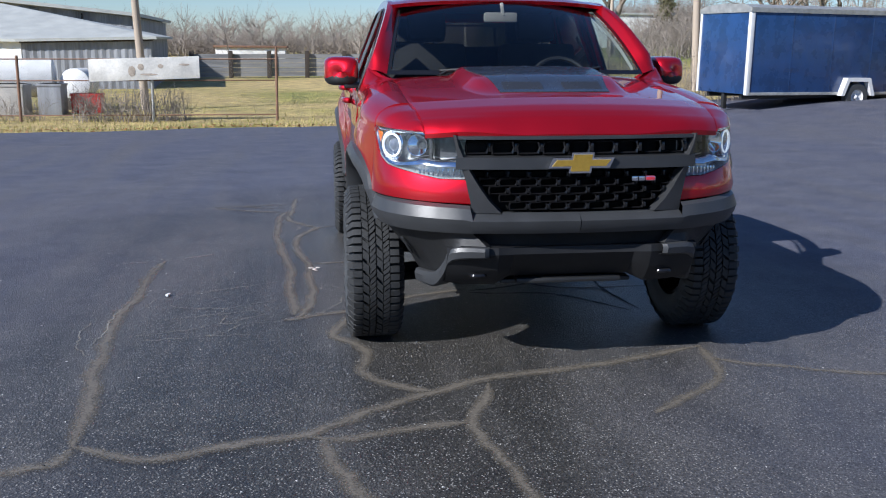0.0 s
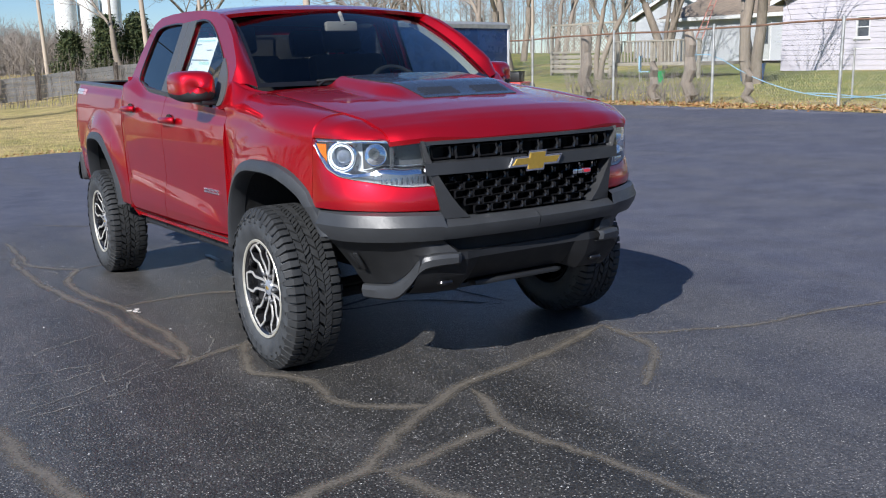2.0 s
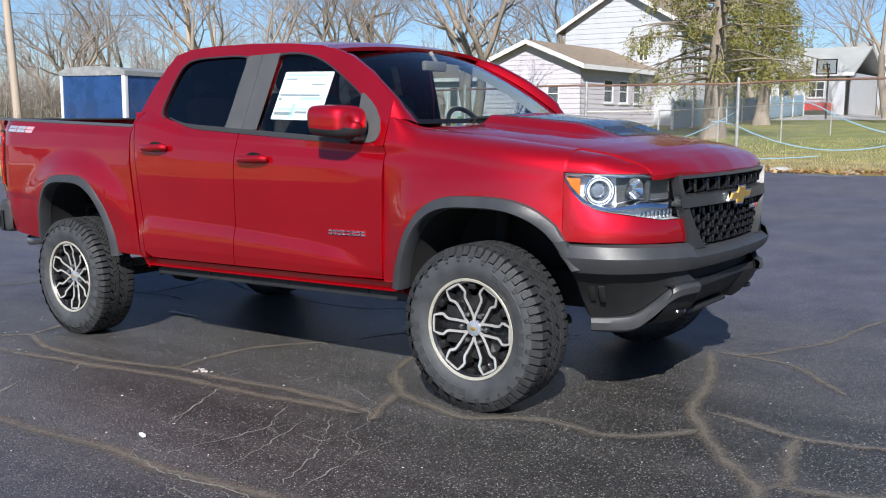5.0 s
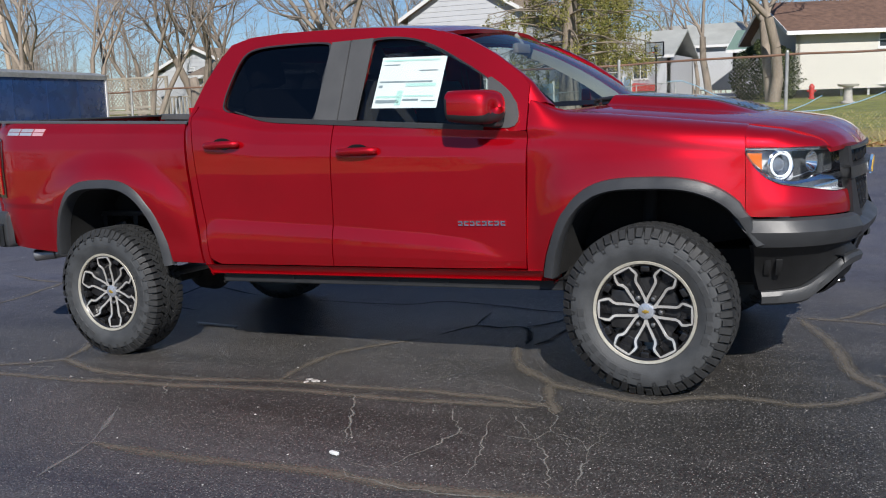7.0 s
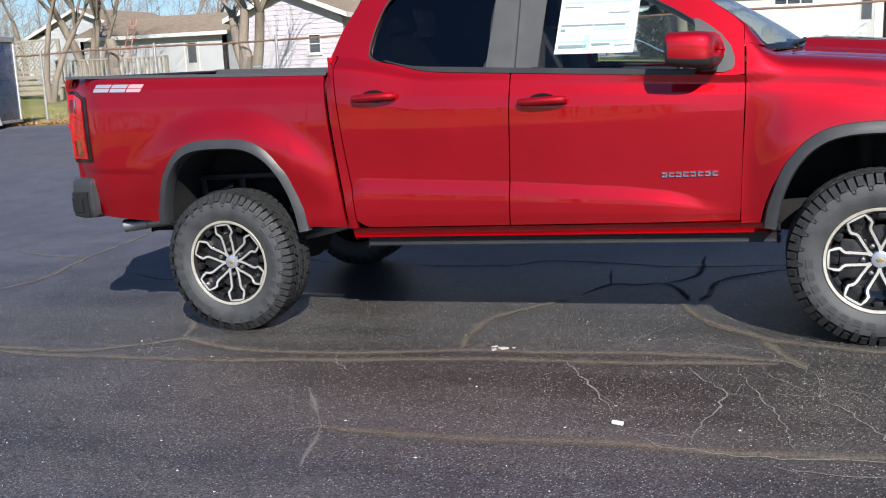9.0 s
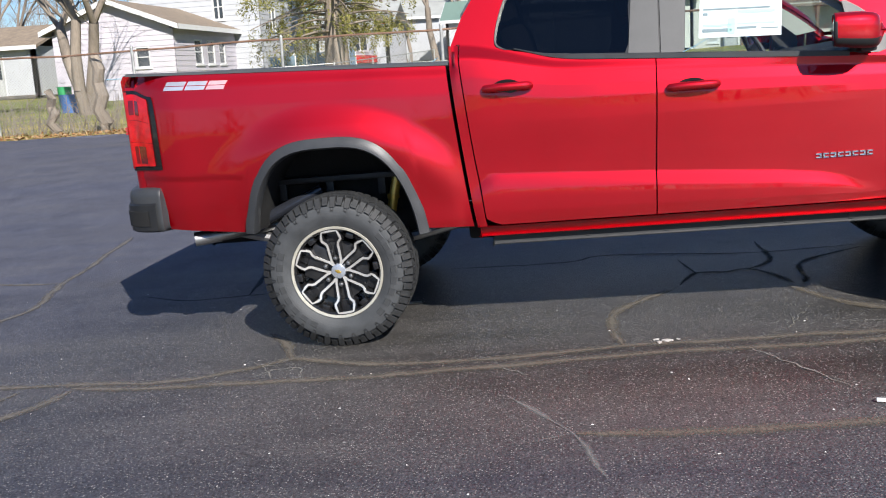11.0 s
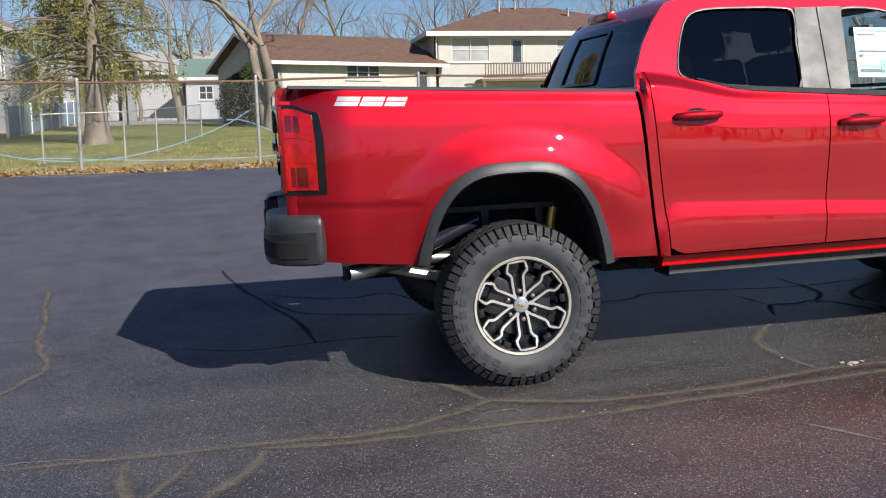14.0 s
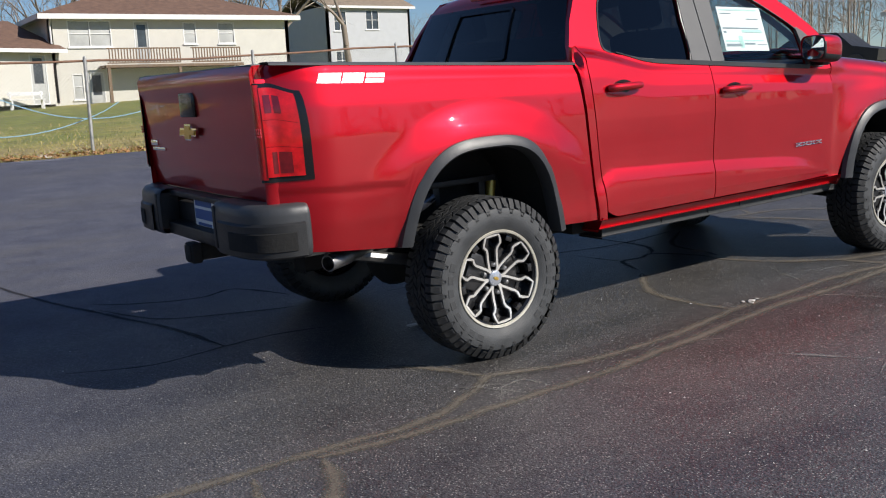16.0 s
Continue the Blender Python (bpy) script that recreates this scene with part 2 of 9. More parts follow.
def fill(bm, outer, holes=(), mat=0):
    """A flat face with holes, as triangles."""
    es = []
    for loop in (outer, *holes):
        vs = [bm.verts.new(p) for p in loop]
        es += [bm.edges.new((vs[i], vs[(i + 1) % len(vs)])) for i in range(len(vs))]
    out = bmesh.ops.triangle_fill(bm, use_beauty=True, edges=es)
    for f in out["geom"]:
        if isinstance(f, bmesh.types.BMFace):
            f.material_index = mat


def smooth_path(pts, n=4, loop=False):
    """Catmull-Rom through the points."""
    pts = [Vector(p) for p in pts]
    out = []
    k = len(pts)
    for i in range(k if loop else k - 1):
        g = lambda j: pts[j % k] if loop else pts[min(max(j, 0), k - 1)]
        a, b, c, d = g(i - 1), g(i), g(i + 1), g(i + 2)
        for s in range(n):
            t = s / n
            out.append(0.5 * (2 * b + (c - a) * t + (2 * a - 5 * b + 4 * c - d) * t * t + (3 * b - a - 3 * c + d) * t ** 3))
    if not loop:
        out.append(pts[-1])
    return out


# ---- the pickup truck ----
truck = tagged(empty("pickup_truck", SLOPE), "shiny red crew-cab pickup truck parked on the asphalt lot", "pickup truck")
WB, HUB, TRACK = 3.258, 0.378, 0.842


def belt(y):
    return 1.225 + (y - 0.6) * 0.078 + 0.075 * soft((y - 2.05) / 0.5) * (1 if y < 2.6 else 0)


def glass_x(z):
    return 0.845 - (z - 1.30) * 0.40


def rail_z(y):
    return lerp(y, [(2.6, 1.355), (4.3, 1.445)])


PROFILE = [(0.42, 0.80), (0.50, 0.872), (0.56, 0.898), (0.61, 0.9060), (0.655, 0.9068), (0.680, 0.9042), (0.731, 0.8900), (0.736, 0.8880), (0.745, 0.8876), (0.79, 0.8875), (0.90, 0.890), (1.05, 0.896), (1.15, 0.894), (1.21, 0.884), (1.27, 0.866)]
PLAINP = [(0.42, 0.82), (0.50, 0.865), (0.60, 0.885), (0.75, 0.89), (0.95, 0.893), (1.10, 0.893), (1.20, 0.883), (1.27, 0.866)]


def crease_rise(y):
    """How far the door crease climbs above its mean height."""
    return lerp(y, [(0.73, 0.645), (0.80, 0.675), (0.90, 0.70), (1.10, 0.722), (1.7, 0.766), (2.45, 0.805)]) - 0.727


def side_x(y, z):
    """Half width of the body side at a height."""
    cab = 0.45 < y < 2.62
    top = belt(max(0.6, min(y, 2.6))) if y < 2.62 else rail_z(y)
    edge = glass_x(top) + 0.004 if cab else (0.838 if y > 2.6 else 0.84)
    zz = z if z < 1.0 else 1.0 + (z - 1.0) * 0.33 / (top - 1.0)
    c = soft((y - 0.62) / 0.35) * (1 - soft((y - 2.50) / 0.1))
    crease = crease_rise(y) * (1 - soft((y - 2.44) / 0.12))
    zc = zz
    for _ in range(8):
        zc = (zc + zz - crease * soft((zc - 0.565) / 0.16) * (1 - soft((zc - 0.73) / 0.30))) / 2
    x = c * lerp(zc, PROFILE) + (1 - c) * lerp(zz, PLAINP)
    if zz > 1.27:
        x = 0.866 + (edge - 0.866) * soft((zz - 1.27) / 0.06)
    # blistered shoulders round the wheel openings
    d = math.hypot(y * 0.95, (z - 0.42) * 0.80)
    nose_side = 0.034 * math.exp(-((d - 0.42) / 0.15) ** 2) if d > 0.42 else 0.034
    rear_side = 0.036 * (1 - soft((math.hypot(y, z - 0.38) - 0.58) / 0.24)) * (1 - soft((y - 0.42) / 0.2))
    k = soft((y + 0.15) / 0.3)
    x += nose_side * (1 - k) + rear_side * k if y < 1.2 else 0.0
    if y > 2.5:
        x += 0.048 * (1 - soft((math.hypot(y - WB, z - 0.38) - 0.67) / 0.19)) * soft((y - 2.50) / 0.16) * (0.25 + 0.75 * soft((z - 0.66) / 0.36)) * (1 - 0.55 * soft((y - WB - 0.10) / 0.40))
    if y > 3.60:
        x -= soft((y - 3.62) / 0.14) * (0.009 * soft((0.922 + (y - 4.2) * 0.04 - z) / 0.016) + lerp(z, [(0.56, 0.050), (0.66, 0.026), (0.76, 0.009), (0.86, 0.0)]))
    if y < -0.08:
        x -= 0.048 * ((-y - 0.08) / 0.36) ** 2
    if y > 4.0:
        x -= 0.11 * ((y - 4.0) / 0.3) ** 2
    return x


def arch(y, yc, r_out, h):
    """Height of the squared wheel opening's edge; None outside it."""
    u = abs(y - yc) / r_out
    if u >= 1:
        return None
    return 0.42 + h * (1 - u ** 3.2) ** (1 / 2.0)


def side_panel(s, yl, yr, zlo, zhi, nu=26, nv=24, bm=None, turn=0.018):
    """A pressed panel of the body side; s is -1 on the kerb side."""
    bm = bm or bmesh.new()
    rows = []
    for v in line(nv):
        row = []
        for u in line(nu):
            a, b = yl(v), yr(v)
            y = a + (b - a) * u
            lo, hi = zlo(y), zhi(y)
            z, y2 = lo + (hi - lo) * v, y
            for _ in range(6):
                t = (z - 0.55) / 0.8
                y2 = (y2 + yl(t) + (yr(t) - yl(t)) * u) / 2
                z = zlo(y2) + (zhi(y2) - zlo(y2)) * v
            if 0.55 < y2 < 2.58:
                z += crease_rise(y2) * (1 - soft((y2 - 2.44) / 0.12)) * soft((z - 0.565) / 0.16) * (1 - soft((z - 0.73) / 0.30))
            row.append((s * side_x(y2, z), y2, z))
        rows.append(row)
    sheet(bm, rows)
    rim_in(bm, (-s * turn, 0, 0))
    return bm


def seam_a(v):
    return 0.58 - 0.031 * soft(v * 1.1)


def seam_b(v):
    return 1.668 - 0.036 * v


def seam_c(v):
    return 2.484 + 0.083 * min(1.0, max(0.0, v)) ** 0.8


NOSE = [(0.0, -0.865), (0.18, -0.858), (0.35, -0.842), (0.50, -0.815), (0.62, -0.775), (0.72, -0.715), (0.80, -0.635), (0.848, -0.555), (0.876, -0.47), (0.886, -0.41)]
NOSE_S = smooth_path([(x, y, 0) for x, y in NOSE], 5)


def nose(u, out=0.0):
    """A point of the nose's plan curve: u 0 at the middle, 1 at the wheel opening."""
    i = min(u, 0.9999) * (len(NOSE_S) - 1)
    k = int(i)
    a, b = NOSE_S[k], NOSE_S[k + 1]
    p = a.lerp(b, i - k)
    d = (b - a).normalized()
    return Vector((p.x + out * d.y, p.y - out * d.x, 0))


def band(bm, s, u0, u1, layers, n=24, mat=0):
    """layers: (height(u), outward(u)) from the bottom up, along the nose on side s."""
    rows = []
    for u in line(n, u0, u1):
        row = []
        for zf, of in layers:
            p = nose(u, of(u) if callable(of) else of)
            row.append((s * p.x, p.y, zf(u) if callable(zf) else zf))
        rows.append(row)
    sheet(bm, rows, mat)


head_lo = lambda u: lerp(u, [(0.33, 0.884), (0.42, 0.884), (0.5, 0.898), (0.62, 0.918), (0.74, 0.936), (0.82, 0.965), (0.889, 1.015), (0.95, 1.07), (1, 1.09)])
head_hi = lambda u: lerp(u, [(0.33, 1.078), (0.45, 1.084), (0.75, 1.092), (1, 1.10)])
inset = lambda u: lerp(u, [(0.33, -0.012), (0.45, -0.024), (0.65, -0.036), (0.8, -0.043), (0.9, -0.043), (1, -0.042)])
lamp_in = lambda o: (lambda u: inset(u) + o)

G = 0.0032
for s in (-1, 1):
    # front fender with its nose over the headlight
    def fender_bottom(y):
        a = arch(y, 0.0, 0.447 if y > 0 else 0.52, 0.552)
        base = 0.55 if y > 0 else 0.80
        return max(base, a) if a else base

    def hood_z(x, y, yf):
        d = max(0.0, y - yf)
        z = lerp(d, [(0, 1.076), (0.012, 1.096), (0.03, 1.118), (0.06, 1.146), (0.10, 1.171), (0.16, 1.194), (0.30, 1.221), (0.475, 1.246), (0.645, 1.270), (0.865, 1.297), (1.065, 1.320), (1.3, 1.338)])
        return z - 0.028 * (x / 0.7) ** 2 + 0.024 * soft((abs(x) - 0.22) / 0.30) * (1 - soft(d / 0.11))

    def hood_front(x):
        return lerp(abs(x), [(0, -0.865), (0.18, -0.858), (0.35, -0.842), (0.5, -0.815), (0.6, -0.785), (0.66, -0.75), (0.7, -0.70)])

    def fender_x(y, z):
        zs = hood_z(0.70, y, -0.74) - 0.12
        x = side_x(y, z)
        if z > zs:
            k = min(1.0, (z - zs) / 0.12)
            x = 0.70 + (side_x(y, zs) - 0.70) * (1 - k ** 2.4) ** 0.42
        return x - min(1.1, max(0.0, (-y - 0.02) / 0.40)) ** 2 * 0.006

    bm = bmesh.new()
    rows = []
    ys = line(52, -0.425, 0.515)
    for v in line(30):
        row = []
        for y in ys:
            foot = soft((y - 0.34) / 0.175)
            top = hood_z(0.70, y, -0.74) + 0.054 * foot * foot
            lo = fender_bottom(y)
            z = lo + (top - lo) * math.sin(v * math.pi / 2) ** 0.9
            x = fender_x(y, z - 0.054 * foot * foot * soft((z - 1.10) / 0.2))
            x += foot * (min(side_x(0.60, min(z, 1.222)), glass_x(max(z, 1.222)) + 0.004) - x)
            row.append((s * x, y + (seam_a((z - 0.55) / 0.8) - 0.52) * soft((y - 0.2) / 0.3) + 0.003 * soft((y - 0.2) / 0.3) - 0.004 * (1 - soft((y - 0.2) / 0.3)), z))
        rows.append(row)
    sheet(bm, rows)
    # the fender's foot closes against the windscreen pillar
    foot_rows = []
    for x, y, z in rows[-1][-14:]:
        foot_rows.append([(x, y, z), (x - s * 0.03, y - 0.012, z + 0.002), (s * min(abs(x), 0.70), y - 0.035, hood_z(0.70, y, -0.74) - 0.006)])
    sheet(bm, foot_rows)
    rows = []
    for w in line(26):
        u = 0.478 + 0.474 * w
        p = nose(u, lerp(u, [(0.478, -0.003), (0.54, -0.012), (0.62, -0.026), (0.72, -0.039), (0.8, -0.043), (1, -0.043)]) - 0.001)
        z0, ye = head_hi(u) + 0.001, -0.757 + 0.328 * w ** 1.25
        xe = lerp(ye, [(-0.757, 0.652), (-0.66, 0.672), (-0.42, 0.684)])
        z1 = hood_z(xe, ye, hood_front(xe)) - 0.002
        a = Vector((p.x, max(p.y, -0.80), z0)) if w < 1 else Vector((fender_x(-0.425, z0), -0.429, z0))
        row = []
        for v in line(14):
            k = math.sin(v * math.pi / 2)
            f = 1 - (1 - k ** 2.4) ** 0.42 if k < 1 else 1.0
            f += (1 - soft(w * 1.4)) * (k ** 1.25 - f)
            row.append((s * (a.x + (xe - a.x) * f), a.y + (ye - a.y) * f, z0 + (z1 - z0) * k))
        rows.append(row)
    sheet(bm, rows)
    rim_in(bm, (-s * 0.02, 0.0, -0.006))
    part("front_fender", bm, PAINT, truck)

    # doors, rocker, cab corner, bed side
    bm = side_panel(s, lambda v: seam_a(v) + G, lambda v: seam_b(v) - G, lambda y: 0.563, lambda y: belt(y) - 0.004, 30, 120)
    fdoor = part("front_door", bm, PAINT, truck)
    bm = side_panel(s, lambda v: seam_b(v) + G, lambda v: seam_c(v) - G, lambda y: 0.563 + 0.03 * soft((y - 2.40) / 0.09) ** 2, lambda y: belt(y) - 0.004, 26, 120)
    rdoor = part("rear_door", bm, PAINT, truck)
    bm = side_panel(s, lambda v: seam_c(v) + G, lambda v: seam_c(v) + 0.050, lambda y: 0.558, lambda y: 1.443, 4, 34)
    part("cab_corner", bm, PAINT, truck)

    def bed_bottom(y):
        a = arch(y, WB, 0.447, 0.618)
        base = lerp(y, [(2.5, 0.56), (2.8, 0.57), (3.7, 0.60), (4.3, 0.66)])
        return max(base, a) if a else base

    bm = side_panel(s, lambda v: seam_c(v) + 0.068, lambda v: 4.275, bed_bottom, rail_z, 84, 58)
    bed = part("bed_side", bm, PAINT, truck)
    bm = bmesh.new()
    block(bm, (s * 0.79, 0.455, 0.502), (s * 0.888, 2.525, 0.556), 0.014)
    for q in bm.verts:
        q.co.x -= s * 0.045 * soft((0.552 - q.co.z) / 0.05)
    part("rocker_panel", bm, PAINT, truck)
    bm = bmesh.new()
    block(bm, (s * 0.66, 0.42, 0.450), (s * 0.815, 2.47, 0.503), 0.012)
    for y in (0.75, 1.05, 1.34, 1.62, 2.0):
        lathe(bm, [(s * 0.815, 0.014), (s * 0.819, 0.014), (s * 0.819, 0.0)], 10, "x", (0, y, 0.477))
    part("sill_protector", bm, PLASTIC, truck)
    bm = bmesh.new()
    rows = []
    for y in line(30, 2.62, 4.27):
        z = rail_z(y)
        rows.append([(s * 0.842, y, z - 0.002), (s * 0.842, y, z + 0.007), (s * 0.832, y, z + 0.012), (s * 0.76, y, z + 0.012), (s * 0.745, y, z + 0.01), (s * 0.745, y, z - 0.03)])
    sheet(bm, rows)
    part("bed_rail_cap", bm, RAILCAP, truck)
    bm = bmesh.new()
    sheet(bm, [[(s * 0.755, y, 1.08 if 2.79 < y < 3.73 else 0.80), (s * 0.755, y, rail_z(y))] for y in (2.66, 2.78, 2.80, 3.72, 3.74, 4.24)])
    part("bed_inner_wall", bm, LINER, truck)

    # flares
    for yc, rear in ((0.0, 0), (WB, 1)):
        bm = bmesh.new()
        rows = []
        for k in line(64):
            th = math.pi * k
            u = -math.cos(th)
            fore = not rear and u < 0
            yy = yc + (0.393 if fore else 0.425) * math.copysign(abs(u) ** 0.8, u)
            uu = min(0.9999, abs(yy - yc) / (0.50 if fore else 0.43))
            zi = 0.42 + (0.515 + 0.07 * rear) * (1 - uu ** 3.2) ** 0.5
            zi = max(zi, 0.53 if u > 0 and not rear else (0.80 if not rear else (0.60 if u > 0 else 0.545)))
            n = Vector((0, (yy - yc) / 0.43 * (1.25 if abs(u) > 0.75 else 0.8), 1.0 if abs(u) < 0.93 else 0.12)).normalized()
            xo = side_x(min(max(yy, -0.45), 4.2), max(zi, 0.6))
            xo -= 0.022 * (1 - soft((yy + 0.40) / 0.16)) + 0.003 if not rear else 0.010
            p = Vector((0, yy, zi))
            rows.append([(s * (xo - 0.05), *(p + n * 0.0)[1:]), (s * (xo + 0.022), *(p + n * 0.0)[1:]), (s * (xo + 0.034), *(p + n * 0.008)[1:]),
                         (s * (xo + 0.030), *(p + n * 0.030)[1:]), (s * (xo + 0.014), *(p + n * 0.055)[1:]), (s * (xo - 0.015), *(p + n * 0.062)[1:])])
        if not rear:
            tail = []
            for f in (1.0, 0.66, 0.33):
                y, z, xo = -0.393 - 0.070 * f, 0.80 - 0.130 * f, side_x(-0.393, 0.8) - 0.022 - 0.034 * f
                tail.append([(s * (xo - 0.10), y, z), (s * (xo + 0.018), y, z), (s * (xo + 0.026), y - 0.008, z + 0.002), (s * (xo + 0.022), y - 0.026, z + 0.006), (s * (xo + 0.006), y - 0.042, z + 0.008), (s * (xo - 0.02), y - 0.046, z + 0.008)])
            rows = tail + rows
        sheet(bm, rows)
        part("wheel_arch_flare", bm, SATIN, truck)
        bm = bmesh.new()
        vs = sheet(bm, [[(s * 0.50, r[0][1], r[0][2] + 0.004), (s * 0.70, r[0][1], r[0][2] + 0.004), (r[0][0] + s * 0.01, r[0][1], r[0][2] + 0.004)] for r in rows])
        bm.faces.new([r[0] for r in vs])
        part("wheel_well_liner", bm, UNDER, truck)

    # side glass and its frame
    A = [(0.556, 1.435), (0.60, 1.48), (0.75, 1.595), (0.92, 1.69), (1.14, 1.755), (1.40, 1.785), (1.70, 1.805), (2.05, 1.815), (2.27, 1.81), (2.40, 1.78), (2.47, 1.70), (2.548, 1.58), (2.607, 1.445), (2.616, 1.37)]
    outer = [(y, z) for y, z in A] + [(2.58, belt(2.55) - 0.005)] + [(y, belt(y) - 0.005) for y in line(48, 2.53, 0.62)] + [(0.556, 1.222)]
    rear_win = smooth_path([(1.775, 1.335, 0), (1.745, 1.55, 0), (1.725, 1.70, 0), (1.78, 1.733, 0), (2.0, 1.742, 0), (2.20, 1.738, 0), (2.295, 1.70, 0), (2.355, 1.58, 0), (2.385, 1.46, 0), (2.36, 1.415, 0), (2.25, 1.382, 0), (2.0, 1.353, 0)], 3, True)
    front_win = smooth_path([(1.51, 1.305, 0), (1.485, 1.52, 0), (1.462, 1.69, 0), (1.42, 1.722, 0), (1.25, 1.71, 0), (1.09, 1.658, 0), (0.92, 1.566, 0), (0.795, 1.488, 0), (0.766, 1.45, 0), (0.760, 1.36, 0), (0.762, 1.28, 0), (0.79, 1.256, 0), (1.10, 1.273, 0)], 3, True)
    bm = bmesh.new()
    fill(bm, [(s * glass_x(z), y, z) for y, z in outer], [[(s * glass_x(p.y), p.x, p.y) for p in w] for w in (rear_win, front_win)])
    rim_in(bm, (-s * 0.03, 0, 0), [e for e in bm.edges if len(e.link_faces) == 1])
    part("cab_side_frame", bm, PAINT, truck)
    for w, glass, door, name in ((rear_win, DARKGLASS, rdoor, "dark privacy glass"), (front_win, FRONTGLASS, fdoor, "clear side window glass")):
        bm = bmesh.new()
        bm.faces.new([bm.verts.new((s * (glass_x(p.y) - 0.012), p.x, p.y)) for p in w])
        pane = part("side_window", bm, glass, door, name, 0)
        pane.visible_shadow = False
        bm = bmesh.new()
        c = sum((p for p in w), Vector()) / len(w)
        loops = []
        for k, off in ((1.0, -0.012), (1.0, 0.005), (1.035, 0.006), (1.05, 0.002)):
            ring = [(c.x + (p.x - c.x) * (1 + (k - 1) * 0.6), c.y + (p.y - c.y) * k) for p in w]
            ring = [(y, max(z, belt(min(y, 2.3)) + 0.006)) for y, z in ring]
            loops.append([(s * (glass_x(z) + off), y, z) for y, z in ring])
        sheet(bm, loops, 0, True)
        part("window_trim", bm, SATIN_DARK, door)
    # grey pillar covers between the windows and at the mirror
    for a, b, c, d, dr in ((1.615, 1.765, 1.595, 1.715, rdoor), (1.50, 1.612, 1.455, 1.592, fdoor)):
        bm = bmesh.new()
        rows = []
        for k in line(8):
            z = 1.318 + 0.417 * k
            rows.append([(s * (glass_x(z) + 0.001), a + (c - a) * k, z), (s * (glass_x(z) + 0.009), a + (c - a) * k + 0.003, z), (s * (glass_x(z) + 0.009), b + (d - b) * k - 0.003, z), (s * (glass_x(z) + 0.001), b + (d - b) * k, z)])
        sheet(bm, rows)
        part("pillar_cover", bm, PILLAR, dr)
    bm = bmesh.new()
    sheet(bm, [[(s * (glass_x(z) + 0.0035), y - 0.021 * k, z) for y in (1.595, 1.632)] for k, z in ((0.0, 1.318), (1.0, 1.735))])
    rim_in(bm, (-s * 0.01, 0, 0))
    part("pillar_seal", bm, PLASTIC, rdoor)
    bm = bmesh.new()
    tri = [(0.612, 1.246), (0.598, 1.266), (0.597, 1.300), (0.612, 1.350), (0.655, 1.408), (0.705, 1.450), (0.760, 1.486), (0.775, 1.482), (0.768, 1.43), (0.764, 1.36), (0.766, 1.252), (0.72, 1.240), (0.64, 1.238)]
    f = bm.faces.new([bm.verts.new((s * (glass_x(z) + 0.006), y, z)) for y, z in tri])
    r = bmesh.ops.extrude_face_region(bm, geom=[f])
    for v in r["geom"]:
        if isinstance(v, bmesh.types.BMVert):
            v.co.x -= s * 0.02
    part("mirror_sail", bm, PILLAR, fdoor)
    # belt moulding
    bm = bmesh.new()
    rows = []
    for y in line(44, 0.77, 2.30):
        k = 1 - soft((y - 1.95) / 0.35)
        z = belt(y) + 0.004 + 0.004 * (1 - k)
        x = glass_x(z)
        rows.append([(s * (x - 0.004), y, z - 0.010 * k - 0.002), (s * (x + 0.003 + 0.009 * k), y, z - 0.009 * k - 0.001), (s * (x + 0.003 + 0.009 * k), y, z + 0.009 * k + 0.003), (s * (x + 0.001), y, z + 0.012 * k + 0.004)])
    sheet(bm, rows)
    part("belt_moulding", bm, SATIN, truck)

    # door handles
    for y, z, door in ((1.478, 1.157, fdoor), (2.345, 1.225, rdoor)):
        x = side_x(y, z)
        bm = bmesh.new()
        bar = [(s * (x + 0.008), y - 0.115, z + 0.002), (s * (x + 0.030), y - 0.095, z + 0.004), (s * (x + 0.040), y - 0.03, z + 0.004), (s * (x + 0.040), y + 0.03, z + 0.004), (s * (x + 0.030), y + 0.085, z + 0.002), (s * (x + 0.008), y + 0.105, z)]
        path = smooth_path(bar, 4)
        tube(bm, path, [0.017] + [0.019] * (len(path) - 2) + [0.016], 12)
        part("door_handle", bm, PAINT, door)
        bm = bmesh.new()
        lathe(bm, [(s * (x - 0.002), 0.036), (s * (x + 0.0035), 0.036), (s * (x + 0.002), 0.0)], 20, "x", (0, 0, 0))
        for v in bm.verts:
            v.co.y = v.co.y * 1.9 + y
            v.co.z = v.co.z * 0.95 + z + 0.004
        part("handle_recess", bm, GLOSSBLACK, door)
    # mirror: a rounded shell, black below, on a short arm from the sail
    def mirror_ring(k, grow):
        y = 0.668 + 0.196 * k
        cz, hz = 1.338 + 0.016 * k, (0.086 - 0.012 * k) * grow
        ring = []
        for j in range(28):
            a = 2 * math.pi * j / 28
            c, d = math.cos(a), math.sin(a)
            n = 2 + 2.2 * min(1.0, grow ** 2)
            e = (abs(c) ** n + abs(d) ** n) ** (-1 / n)
            ring.append((s * (0.962 + 0.100 * grow * c * e), y + 0.02 * c * e, cz + hz * d * e))
        return ring

    bm = bmesh.new()
    sheet(bm, [mirror_ring(k, g) for k, g in ((-0.080, 0.02), (-0.078, 0.18), (-0.070, 0.36), (-0.055, 0.52), (-0.03, 0.66), (0.01, 0.78), (0.07, 0.87), (0.18, 0.94), (0.36, 0.985), (0.6, 1.0), (0.93, 1.0), (0.98, 0.985), (1.0, 0.95), (1.0, 0.90), (0.97, 0.88), (0.97, 0.02))], 0, True)
    for f in bm.faces:
        q = f.calc_center_median()
        if q.z < 1.312 or q.y > 0.875:
            f.material_index = 1
